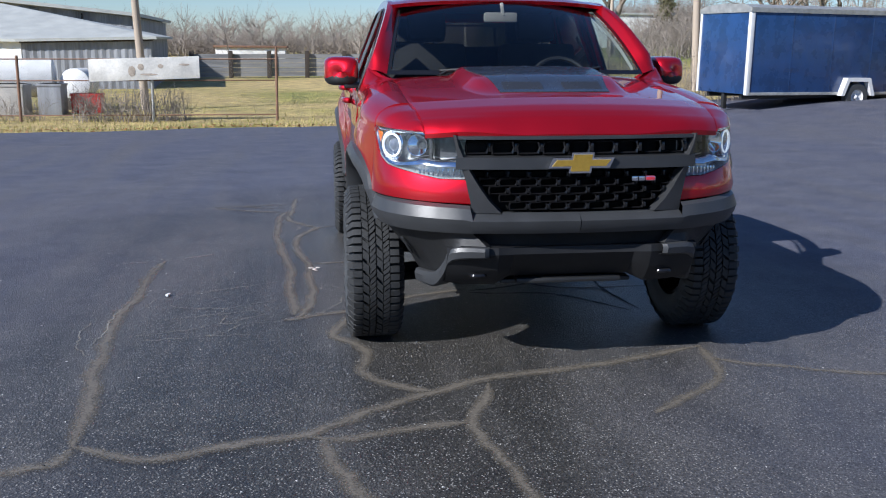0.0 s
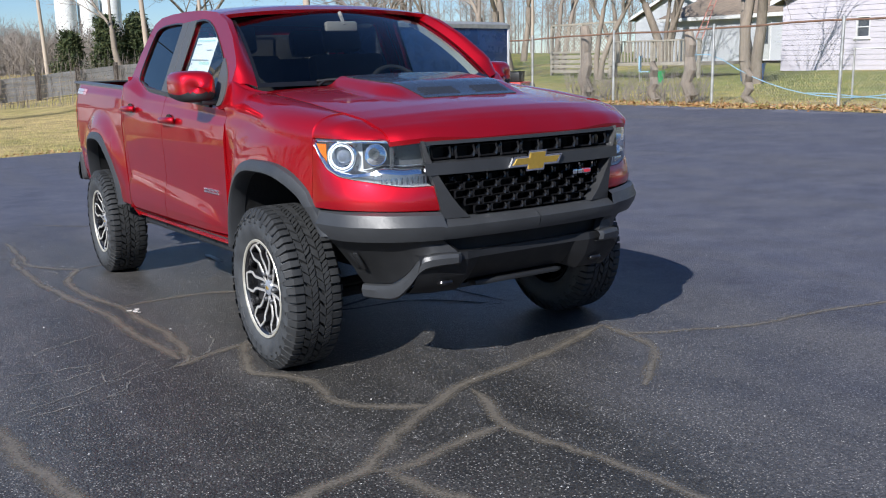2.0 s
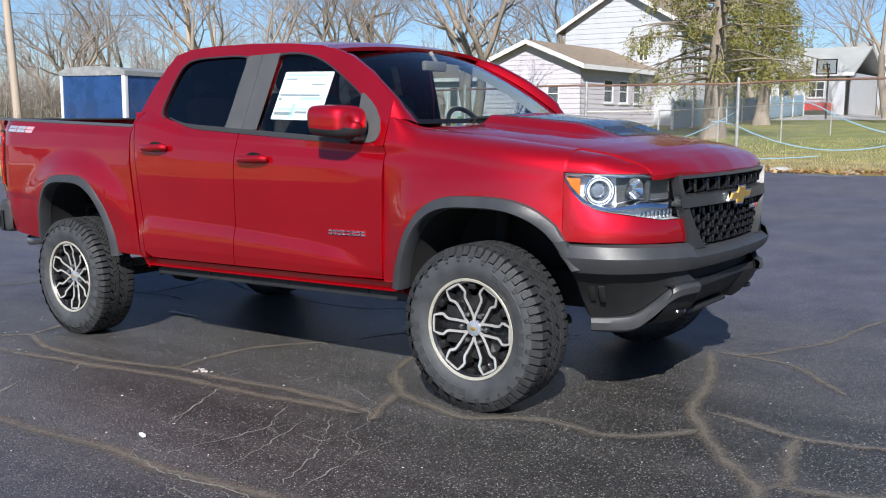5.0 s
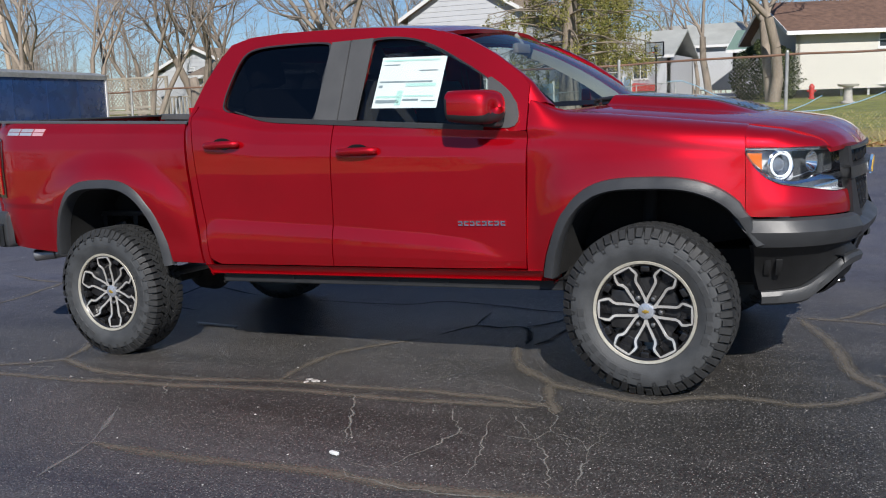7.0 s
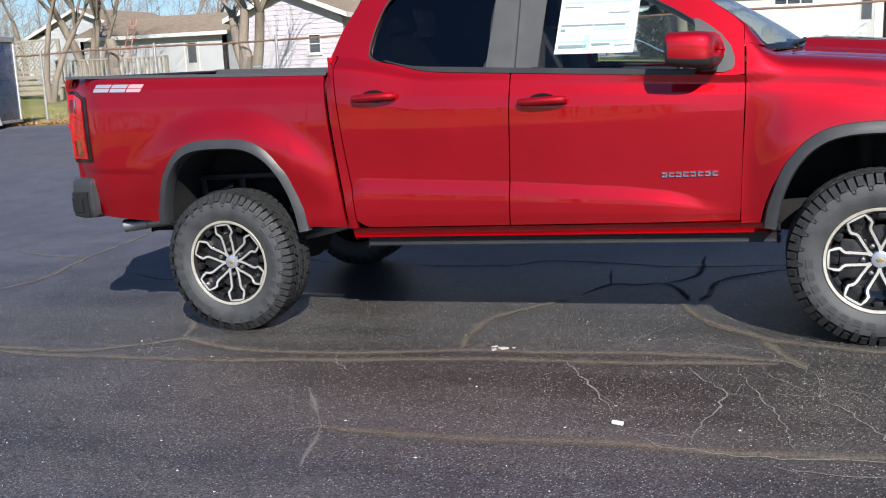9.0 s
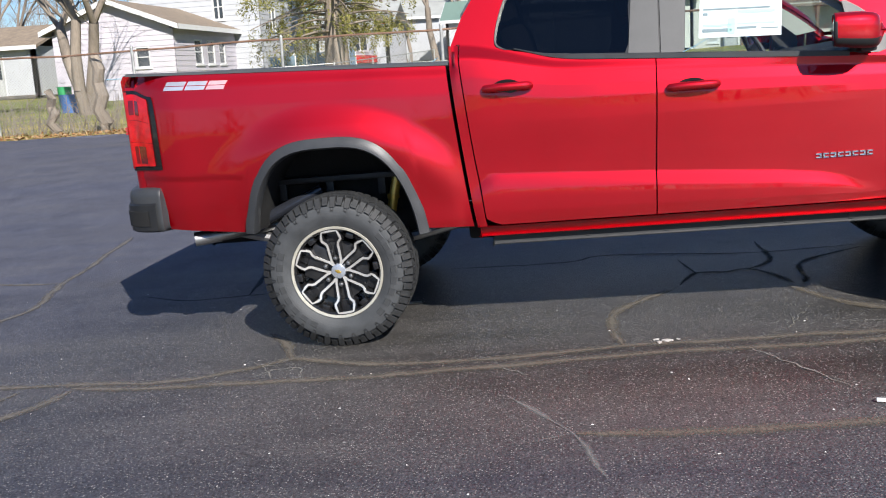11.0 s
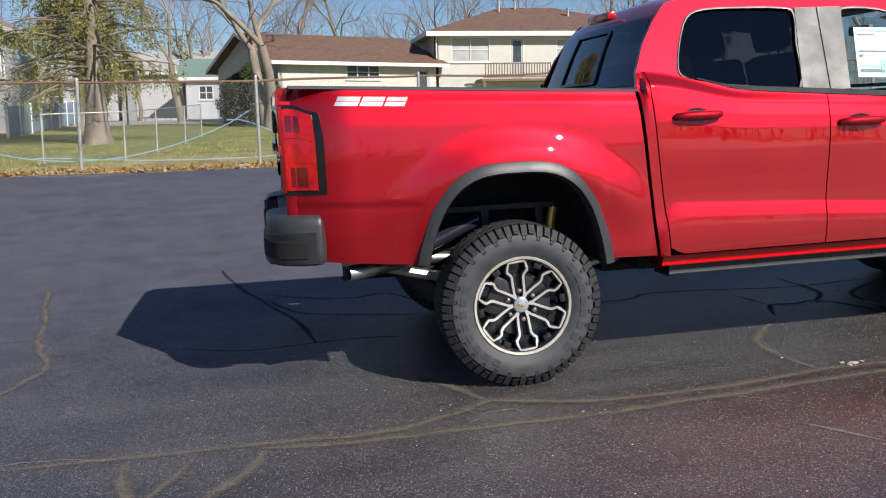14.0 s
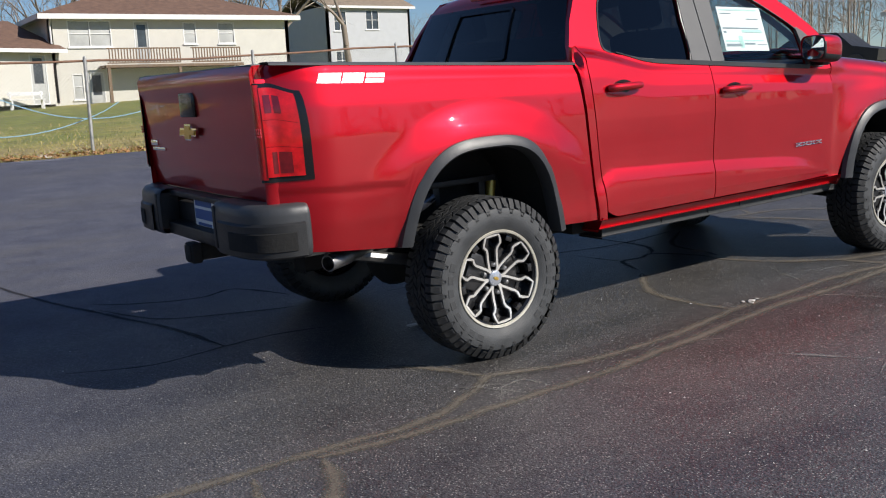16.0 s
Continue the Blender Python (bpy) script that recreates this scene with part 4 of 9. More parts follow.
def grille_mesh(bm, rows_z, cols, hz, wx, lim):
    """Staggered rounded openings between raised bars."""
    for r, z in enumerate(rows_z):
        for c in range(-cols, cols + 1):
            x = (c + (0.5 if r % 2 else 0)) * wx
            if abs(x) > lim(z) - wx * 0.45:
                continue
            y = nose(abs(x) / 1.30, -0.012).y
            ring_o = [(wx * 0.49, 0), (wx * 0.45, hz * 0.5), (0, hz * 0.52), (-wx * 0.45, hz * 0.5), (-wx * 0.49, 0), (-wx * 0.45, -hz * 0.5), (0, -hz * 0.52), (wx * 0.45, -hz * 0.5)]
            ring_i = [(wx * 0.40, 0), (wx * 0.34, hz * 0.33), (0, hz * 0.34), (-wx * 0.34, hz * 0.33), (-wx * 0.40, 0), (-wx * 0.34, -hz * 0.33), (0, -hz * 0.34), (wx * 0.34, -hz * 0.33)]
            sheet(bm, [[(x + a, y + 0.045, z + b) for a, b in ring_i], [(x + a, y, z + b) for a, b in ring_i], [(x + a, y - 0.006, z + b) for a, b in [((p[0] + q[0]) / 2, (p[1] + q[1]) / 2) for p, q in zip(ring_o, ring_i)]], [(x + a, y + 0.004, z + b) for a, b in ring_o]], 0, True)
            block(bm, (x + wx * 0.44, y - 0.012, z - hz * 0.30), (x + wx * 0.56, y + 0.02, z + hz * 0.30), 0.004)


bm = bmesh.new()
grille_mesh(bm, [0.768, 0.802, 0.836, 0.870, 0.904], 6, 0.036, 0.086, lambda z: 0.345 + (z - 0.76) * 0.95)
part("lower_grille", bm, GLOSSBLACK, truck, "gloss black honeycomb grille")
bm = bmesh.new()
grille_mesh(bm, [1.018], 5, 0.062, 0.108, lambda z: 0.56)
part("upper_grille", bm, GLOSSBLACK, truck)


def bowtie(m, sc, parent, name="emblem"):
    """A plain two-bar emblem in gold with a bright rim."""
    for k, mat, d, nm in ((1.0, CHROME, 0.012, name), (0.80, GOLD, 0.017, None)):
        bm = bmesh.new()
        pts = [(-1, -0.155), (-0.36, -0.155), (-0.38, -0.31), (0.30, -0.31), (0.32, -0.155), (0.86, -0.155), (1, 0.155), (0.36, 0.155), (0.38, 0.31), (-0.30, 0.31), (-0.32, 0.155), (-0.86, 0.155)]
        sh = 0.062 if k < 1 else 0
        def inset(a, b):
            return (a - math.copysign(sh * 1.9 if abs(a) > 0.6 else sh, a), b - math.copysign(sh, b))
        vs = [bm.verts.new((a * sc, -d, b * sc)) for a, b in [inset(*p) for p in pts]]
        f = bm.faces.new(vs)
        r = bmesh.ops.extrude_face_region(bm, geom=[f])
        for v in r["geom"]:
            if isinstance(v, bmesh.types.BMVert):
                v.co.y = 0
        bmesh.ops.transform(bm, matrix=m, verts=bm.verts)
        if nm:
            top = part(nm, bm, mat, parent, "gold emblem with chrome rim", 20)
        else:
            part("emblem_fill", bm, mat, top, "", 20)


bowtie(pose(0, -0.884, 0.957, 6, 0, 0), 0.143, truck)
bm = bmesh.new()
for k, (a, b, mi) in enumerate(((0.235, 0.262, 0), (0.266, 0.292, 0), (0.296, 0.34, 1))):
    block(bm, (a, nose(0.22).y - 0.016, 0.872), (b, nose(0.22).y + 0.01, 0.892), 0.003, mi)
part("grille_badge", bm, [CHROME, BADGE_RED], truck, "small chrome and red badge")

# bed, tailgate, rear bumper
bm = bmesh.new()
block(bm, (-0.76, 2.66, 0.78), (0.76, 2.80, 0.82), 0)
block(bm, (-0.49, 2.80, 0.78), (0.49, 3.72, 0.82), 0)
block(bm, (-0.76, 3.72, 0.78), (0.76, 4.24, 0.82), 0)
for s in (-1, 1):
    block(bm, (min(s * 0.49, s * 0.76), 2.80, 1.06), (max(s * 0.49, s * 0.76), 3.72, 1.09), 0)
block(bm, (-0.80, 2.645, 0.60), (0.80, 2.67, 1.36), 0)
part("bed_floor", bm, LINER, truck)
bm = bmesh.new()
rows = []
for v in line(24):
    z = 0.87 + 0.575 * v
    y = 4.318 + lerp(v, [(0, -0.030), (0.2, -0.008), (0.5, 0.004), (0.80, 0.012), (0.86, 0.024), (0.96, 0.026), (1, 0.010)])
    rows.append([(x * 0.775, y - 0.014 * x * x, z) for x in line(25, -1, 1)])
sheet(bm, rows)
rim_in(bm, (0, -0.05, 0))
gate = part("tailgate", bm, PAINT, truck)
bm = bmesh.new()
block(bm, (-0.772, 4.258, 1.436), (0.772, 4.318, 1.450), 0.006)
part("tailgate_cap", bm, SATIN, gate)
bm = bmesh.new()
block(bm, (-0.095, 4.318, 1.235), (0.095, 4.345, 1.352), 0.012)
part("tailgate_handle", bm, GLOSSBLACK, gate)
bowtie(pose(0, 4.335, 1.165, 0, 0, 180), 0.125, truck, "tailgate_emblem")
bm = bmesh.new()
for k in range(9):
    block(bm, (0.46 + k * 0.022, 4.312, 1.06), (0.477 + k * 0.022, 4.324, 1.078), 0.002)
block(bm, (0.58, 4.310, 1.085), (0.68, 4.323, 1.115), 0.003)
part("tailgate_badge", bm, CHROME, gate, "row of small chrome bars")
for s in (-1, 1):
    bm = bmesh.new()
    rows = []
    for v in line(14):
        z = 0.86 + 0.585 * v
        row = []
        for k in line(8):
            a = k * math.pi / 2
            row.append((s * (0.778 + (side_x(4.26, z) - 0.778) * math.sin(a)), 4.262 + 0.050 * math.cos(a), z))
        rows.append(row)
    sheet(bm, rows)
    part("rear_corner", bm, PAINT, truck)

    # tail lamp wraps the corner
    def lamp_pt(k, z, out):
        """k 0 at the tailgate edge, 1 at the forward edge on the side."""
        if k < 0.5:
            a = (k / 0.5) * math.pi / 2
            return Vector((s * (0.778 + (side_x(4.262, z) - 0.778) * math.sin(a)) + s * out * math.sin(a), 4.262 + 0.050 * math.cos(a) + out * math.cos(a) + 0.004, z))
        y = 4.262 - (k - 0.5) / 0.5 * (lerp(z, [(0.97, 0.135), (1.2, 0.133), (1.30, 0.124), (1.36, 0.105)]))
        return Vector((s * (side_x(y, z) + out), y, z))

    bm = bmesh.new()
    zs = line(12, 0.965, 1.365)
    top = lambda k: 1.372 - 0.040 * soft((k - 0.45) / 0.55)
    rows = []
    for zi in line(14):
        rows.append([lamp_pt(k, 0.962 + (top(k) - 0.962) * zi, 0.006) for k in line(18, 0.05, 1.0)])
    sheet(bm, rows)
    rim_in(bm, (-s * 0.01, 0, 0))
    tl = part("tail_light", bm, GLOSSBLACK, truck, "red tail light with black surround")
    for k0, k1, z0, z1, o, mat, nm in ((0.0, 0.28, 0.03, 0.985, 0.010, REDLENS, "outer_lens"), (0.284, 0.86, 0.055, 0.36, 0.014, REDLENS, "brake_lens"), (0.284, 0.86, 0.364, 0.63, 0.014, REDLENS, "middle_lens"), (0.284, 0.86, 0.634, 0.955, 0.014, REDLENS, "upper_lens"), (0.42, 0.70, 0.09, 0.31, 0.0155, REDLENS_DEEP, "dark_reflector"), (0.36, 0.62, 0.70, 0.88, 0.0155, REDLENS_DEEP, "dark_reflector")):
        bm = bmesh.new()
        sheet(bm, [[lamp_pt(k, 0.962 + (top(k) - 0.962) * zi, o) for k in line(10, k0, k1)] for zi in line(8, z0, z1)])
        rim_in(bm, (-s * 0.008, 0, 0))
        part(nm, bm, mat, tl)
    bm = bmesh.new()
    for r in range(3):
        for c in range(4):
            q = lamp_pt(0.06 + c * 0.05, 1.155 + r * 0.014, 0.016)
            block(bm, (q.x - 0.004, q.y - 0.002, q.z - 0.005), (q.x + 0.004, q.y + 0.003, q.z + 0.005), 0)
    part("reflector_studs", bm, BADGE_RED, tl)

    # rear bumper corner: a rounded body with a raised pad
    plan = smooth_path([(0.40, 4.415, 0), (0.60, 4.412, 0), (0.73, 4.392, 0), (0.815, 4.345, 0), (0.862, 4.265, 0), (0.876, 4.19, 0), (0.876, 4.155, 0)], 5)
    nrm = []
    for i in range(len(plan)):
        d = plan[min(i + 1, len(plan) - 1)] - plan[max(i - 1, 0)]
        nrm.append(Vector((-d.y, d.x, 0)).normalized() * -1 if (-d.y) < 0 else Vector((-d.y, d.x, 0)).normalized())

    def shell(rng, layers):
        bm = bmesh.new()
        rows = []
        for i in rng:
            e = soft((len(plan) - 1 - i) / 2.5)
            rows.append([(s * (plan[i].x + nrm[i].x * (o - 0.018 * (1 - e))), plan[i].y + nrm[i].y * (o - 0.018 * (1 - e)), 0.755 + (z - 0.755) * (0.90 + 0.10 * e)) for z, o in layers])
        sheet(bm, rows)
        return bm

    bm = shell(range(len(plan)), [(0.634, -0.09), (0.640, -0.016), (0.655, -0.003), (0.70, 0.0), (0.82, 0.0), (0.848, -0.005), (0.864, -0.018), (0.870, -0.040), (0.870, -0.10)])
    rim_in(bm, (-s * 0.015, -0.01, 0))
    corner = part("bumper_corner", bm, SATIN, truck, "", 40)
    bm = shell(range(2, len(plan) - 5), [(0.640, -0.006), (0.650, 0.012), (0.784, 0.012), (0.796, -0.004)])
    part("corner_pad", bm, PLASTIC, corner, "", 30)
    bm = shell(range(5, len(plan) - 8), [(0.672, 0.008), (0.676, 0.017), (0.752, 0.017), (0.756, 0.008)])
    part("corner_step", bm, UNDER, corner, "", 30)
bm = bmesh.new()
block(bm, (-0.42, 4.27, 0.635), (0.42, 4.365, 0.70), 0.012)
block(bm, (-0.42, 4.25, 0.70), (0.42, 4.30, 0.80), 0.01)
block(bm, (-0.70, 4.26, 0.835), (0.70, 4.345, 0.862), 0.008)
block(bm, (-0.43, 4.30, 0.66), (-0.40, 4.42, 0.85), 0.008)
block(bm, (0.40, 4.30, 0.66), (0.43, 4.42, 0.85), 0.008)
part("bumper_step", bm, PLASTIC, truck)
bm = bmesh.new()
block(bm, (-0.135, 4.302, 0.70), (0.135, 4.312, 0.838), 0.003)
plate = part("dealer_plate", bm, WHITE_PAPER, truck, "white dealer plate with dark bars")
bm = bmesh.new()
block(bm, (-0.12, 4.309, 0.735), (0.12, 4.3145, 0.785), 0)
block(bm, (-0.11, 4.309, 0.80), (0.11, 4.3145, 0.828), 0)
block(bm, (-0.09, 4.309, 0.704), (0.09, 4.3145, 0.718), 0)
part("plate_bars", bm, BLUE_INK, plate, "", 0)
bm = bmesh.new()
block(bm, (-0.04, 4.10, 0.545), (0.04, 4.42, 0.625), 0.01)
block(bm, (-0.05, 4.36, 0.535), (0.05, 4.41, 0.635), 0.01)
block(bm, (-0.34, 4.12, 0.575), (0.34, 4.20, 0.635), 0.012)
part("tow_hitch", bm, UNDER, truck)
bm = bmesh.new()
path = smooth_path([(-0.45, 2.3, 0.50), (-0.47, 2.75, 0.52), (-0.52, 3.6, 0.58), (-0.60, 3.75, 0.585), (-0.68, 3.86, 0.582), (-0.725, 3.95, 0.578)], 5)
tube(bm, path, 0.032, 14)
part("exhaust_pipe", bm, STEEL, truck)
bm = bmesh.new()
lathe(bm, [(0.0, 0.034), (0.0, 0.036), (0.13, 0.038), (0.137, 0.037), (0.137, 0.033), (0.02, 0.031)], 24, "y", (0, 0, 0))
bmesh.ops.transform(bm, matrix=pose(-0.722, 3.925, 0.580, -3, 0, 22), verts=bm.verts)
part("exhaust_tip", bm, STEEL, truck, "polished exhaust tip")
bm = bmesh.new()
block(bm, (-0.56, 3.86, 0.575), (-0.40, 4.06, 0.60), 0.004)
part("heat_shield", bm, STEEL, truck)

# underbody
bm = bmesh.new()
for s in (-1, 1):
    block(bm, (s * 0.42, -0.60, 0.50), (s * 0.52, 4.05, 0.62), 0.01)
block(bm, (-0.74, 0.42, 0.47), (0.74, 2.60, 0.56), 0.02)
block(bm, (-0.55, -0.55, 0.45), (0.55, 0.42, 0.62), 0.03)
block(bm, (-0.40, 0.4, 0.40), (0.40, 1.6, 0.50), 0.03)
block(bm, (-0.25, 2.2, 0.38), (0.38, 2.62, 0.50), 0.03)
block(bm, (-0.66, -0.45, 0.95), (0.66, 0.3, 1.0), 0.02)
block(bm, (-0.42, 2.66, 0.60), (0.42, 4.2, 0.78), 0.02)
part("chassis", bm, UNDER, truck)
bm = bmesh.new()
tube(bm, [(-0.72, WB, HUB), (0.72, WB, HUB)], 0.045, 12)
lathe(bm, [(-0.16, 0.05), (-0.10, 0.13), (0, 0.16), (0.10, 0.13), (0.16, 0.05)], 20, "x", (0, WB, HUB))
part("rear_axle", bm, UNDER, truck)
for s in (-1, 1):
    bm = bmesh.new()
    tube(bm, smooth_path([(s * 0.56, 2.62, 0.54), (s * 0.56, WB, 0.44), (s * 0.56, 3.95, 0.58)], 6), 0.028, 8)
    part("leaf_spring", bm, STEEL, truck)
    bm = bmesh.new()
    tube(bm, [(s * 0.63, WB + 0.46, 0.625), (s * 0.60, WB + 0.12, 0.770)], 0.034, 14)
    lathe(bm, [(-0.03, 0.02), (-0.03, 0.042), (0.03, 0.042), (0.03, 0.02)], 14, "x", (s * 0.63, WB + 0.47, 0.618))
    part("rear_damper", bm, SHOCK, truck, "dark glossy damper tube")
    bm = bmesh.new()
    tube(bm, [(s * 0.58, WB - 0.23, 0.60), (s * 0.56, WB - 0.28, 0.80)], 0.027, 14)
    lathe(bm, [(0.69, 0.026), (0.69, 0.034), (0.715, 0.034), (0.715, 0.026)], 14, "z", (s * 0.57, WB - 0.2535, 0))
    part("damper_reservoir", bm, GOLD, truck, "gold damper reservoir")
    bm = bmesh.new()
    block(bm, (min(s * 0.55, s * 0.60), WB - 0.28, 0.805), (max(s * 0.55, s * 0.60), WB + 0.42, 0.835), 0.006)
    for dy in (-0.2, 0.08, 0.34):
        block(bm, (min(s * 0.54, s * 0.59), WB + dy - 0.02, 0.72), (max(s * 0.54, s * 0.59), WB + dy + 0.02, 0.81), 0.005)
    part("frame_flange", bm, PLASTIC, truck)
    bm = bmesh.new()
    tube(bm, [(s * 0.66, 0.06, 0.42), (s * 0.60, 0.04, 0.92)], 0.035, 12)
    tube(bm, [(s * 0.30, 0.0, 0.36), (s * 0.72, 0.0, 0.34)], 0.03, 8)
    tube(bm, [(s * 0.40, -0.20, 0.36), (s * 0.70, 0.0, 0.30)], 0.025, 8)
    part("front_suspension", bm, UNDER, truck)

# cabin
bm = bmesh.new()
block(bm, (-0.74, 0.62, 0.60), (0.74, 2.55, 0.66), 0)
block(bm, (-0.74, 2.50, 0.60), (0.74, 2.54, 1.33), 0)
part("cabin_floor", bm, CLOTH, truck)
bm = bmesh.new()
rows = []
for x in line(17, -0.72, 0.72):
    rows.append([(x, 0.30 + 0.16 * (x / 0.72) ** 2, 1.285), (x, 0.50, 1.285 + 0.015 * math.cos(x * 3)), (x, 0.72, 1.265), (x, 0.86, 1.20), (x, 0.90, 1.05), (x, 0.82, 0.80), (x, 0.70, 0.70)])
sheet(bm, rows)
part("dashboard", bm, PLASTIC, truck)


def seat(x, y, w, name, rest=True):
    bm = bmesh.new()
    block(bm, (x - w / 2, y - 0.30, 0.80), (x + w / 2, y + 0.22, 0.96), 0.05)
    top = pose(x, y + 0.20, 0.92, -14, 0, 0)
    block(bm, (-w / 2, -0.06, 0), (w / 2, 0.08, 0.62), 0.05, 0, top)
    ob = part(name, bm, CLOTH, truck)
    if rest:
        heads = (-w * 0.33, w * 0.33) if w > 0.8 else (0,)
        for hx in heads:
            bm = bmesh.new()
            block(bm, (hx - 0.13, -0.04, 0.64), (hx + 0.13, 0.07, 0.83), 0.045, 0, top)
            for k in (-0.05, 0.05):
                tube(bm, [top @ Vector((hx + k, 0.02, 0.58)), top @ Vector((hx + k, 0.02, 0.68))], 0.006, 6)
            part("headrest", bm, CLOTH, ob)
    return ob


seat(-0.37, 1.28, 0.52, "front_seat")
seat(0.37, 1.28, 0.52, "front_seat")
seat(0.0, 1.96, 1.30, "rear_bench")
bm = bmesh.new()
ring = []
sw = pose(0.37, 0.93, 1.255, 62, 0, 0)
for k in range(28):
    a = 2 * math.pi * k / 28
    ring.append([sw @ Vector(((0.185 + 0.014 * math.cos(b)) * math.cos(a), (0.185 + 0.014 * math.cos(b)) * math.sin(a), 0.014 * math.sin(b))) for b in [2 * math.pi * j / 8 for j in range(8)]])
sheet(bm, ring + [ring[0]], 0, True)
tube(bm, [sw @ Vector((-0.18, 0, 0)), sw @ Vector((0.18, 0, 0))], 0.018, 8)
tube(bm, [sw @ Vector((0, 0, 0)), sw @ Vector((0, -0.18, 0))], 0.018, 8)
lathe(bm, [(-0.03, 0.0), (-0.03, 0.06), (0.02, 0.065), (0.03, 0.0)], 14, "z")
for v in list(bm.verts)[-56:]:
    v.co = sw @ v.co
part("steering_wheel", bm, PLASTIC, truck)
bm = bmesh.new()
block(bm, (-0.115, 0.875, 1.625), (0.085, 0.91, 1.682), 0.014)
tube(bm, [(0, 0.88, 1.66), (0, 0.93, 1.735)], 0.012, 6)
part("inside_mirror", bm, TRIM_GREY, truck)
for s in (-1, 1):
    bm = bmesh.new()
    rows = []
    for k in line(8):
        e = screen(s * 0.965, 0.1 + 0.88 * k)
        rows.append([e + Vector((0, 0.02, -0.012)), e + Vector((s * 0.03, 0.13, -0.03))])
    sheet(bm, rows)
    part("pillar_trim", bm, TRIM_PALE, truck)
for s in (-1, 1):
    bm = bmesh.new()
    sheet(bm, [[(s * 0.80, y, 0.75), (s * 0.80, y, 1.15), (s * (glass_x(belt(y)) - 0.035), y, belt(y) - 0.01)] for y in line(8, 0.60, 2.45)])
    part("door_card", bm, CLOTH, truck)
bm = bmesh.new()
sheet(bm, [[(u * 0.62, y, lerp(y, EDGE) - 0.032 + 0.02 * (1 - u * u)) for u in line(7, -1, 1)] for y in line(9, 1.10, 2.40)])
part("headliner", bm, TRIM_GREY, truck)
# price sticker in the front passenger window, laid out as bars
st = bmesh.new()
def on_glass(y, z, off):
    return (-(glass_x(z) - off), y, z)
def sticker_pt(a, b, off=0.018):
    y = 1.395 - 0.375 * a + 0.055 * (1 - b) * 0.6
    z = 1.372 + 0.255 * b - 0.030 * a * 0.6
    return on_glass(y, z, off)
sheet(st, [[sticker_pt(a, b) for a in line(4)] for b in line(4)])
sticker = part("price_sticker", st, WHITE_PAPER, truck, "white price sheet with pale green bars", 0)
for name, mat, cells in (("sticker_bars", INK, ((0.05, 0.30, 0.84, 0.86), (0.62, 0.90, 0.72, 0.74), (0.04, 0.45, 0.50, 0.53), (0.46, 0.86, 0.50, 0.53), (0.04, 0.10, 0.40, 0.45), (0.04, 0.40, 0.10, 0.16), (0.46, 0.70, 0.14, 0.18), (0.75, 0.96, 0.13, 0.15))), ("sticker_fields", INK_GREEN, ((0.04, 0.40, 0.20, 0.24), (0.46, 0.92, 0.42, 0.48), (0.35, 0.44, 0.06, 0.34), (0.46, 0.92, 0.22, 0.25), (0.04, 0.9, 0.92, 0.95)))):
    bm = bmesh.new()
    for a0, a1, b0, b1 in cells:
        bm.faces.new([bm.verts.new(sticker_pt(a, b, 0.0155)) for a, b in ((a0, b0), (a1, b0), (a1, b1), (a0, b1))])
    part(name, bm, mat, sticker, "", 0)

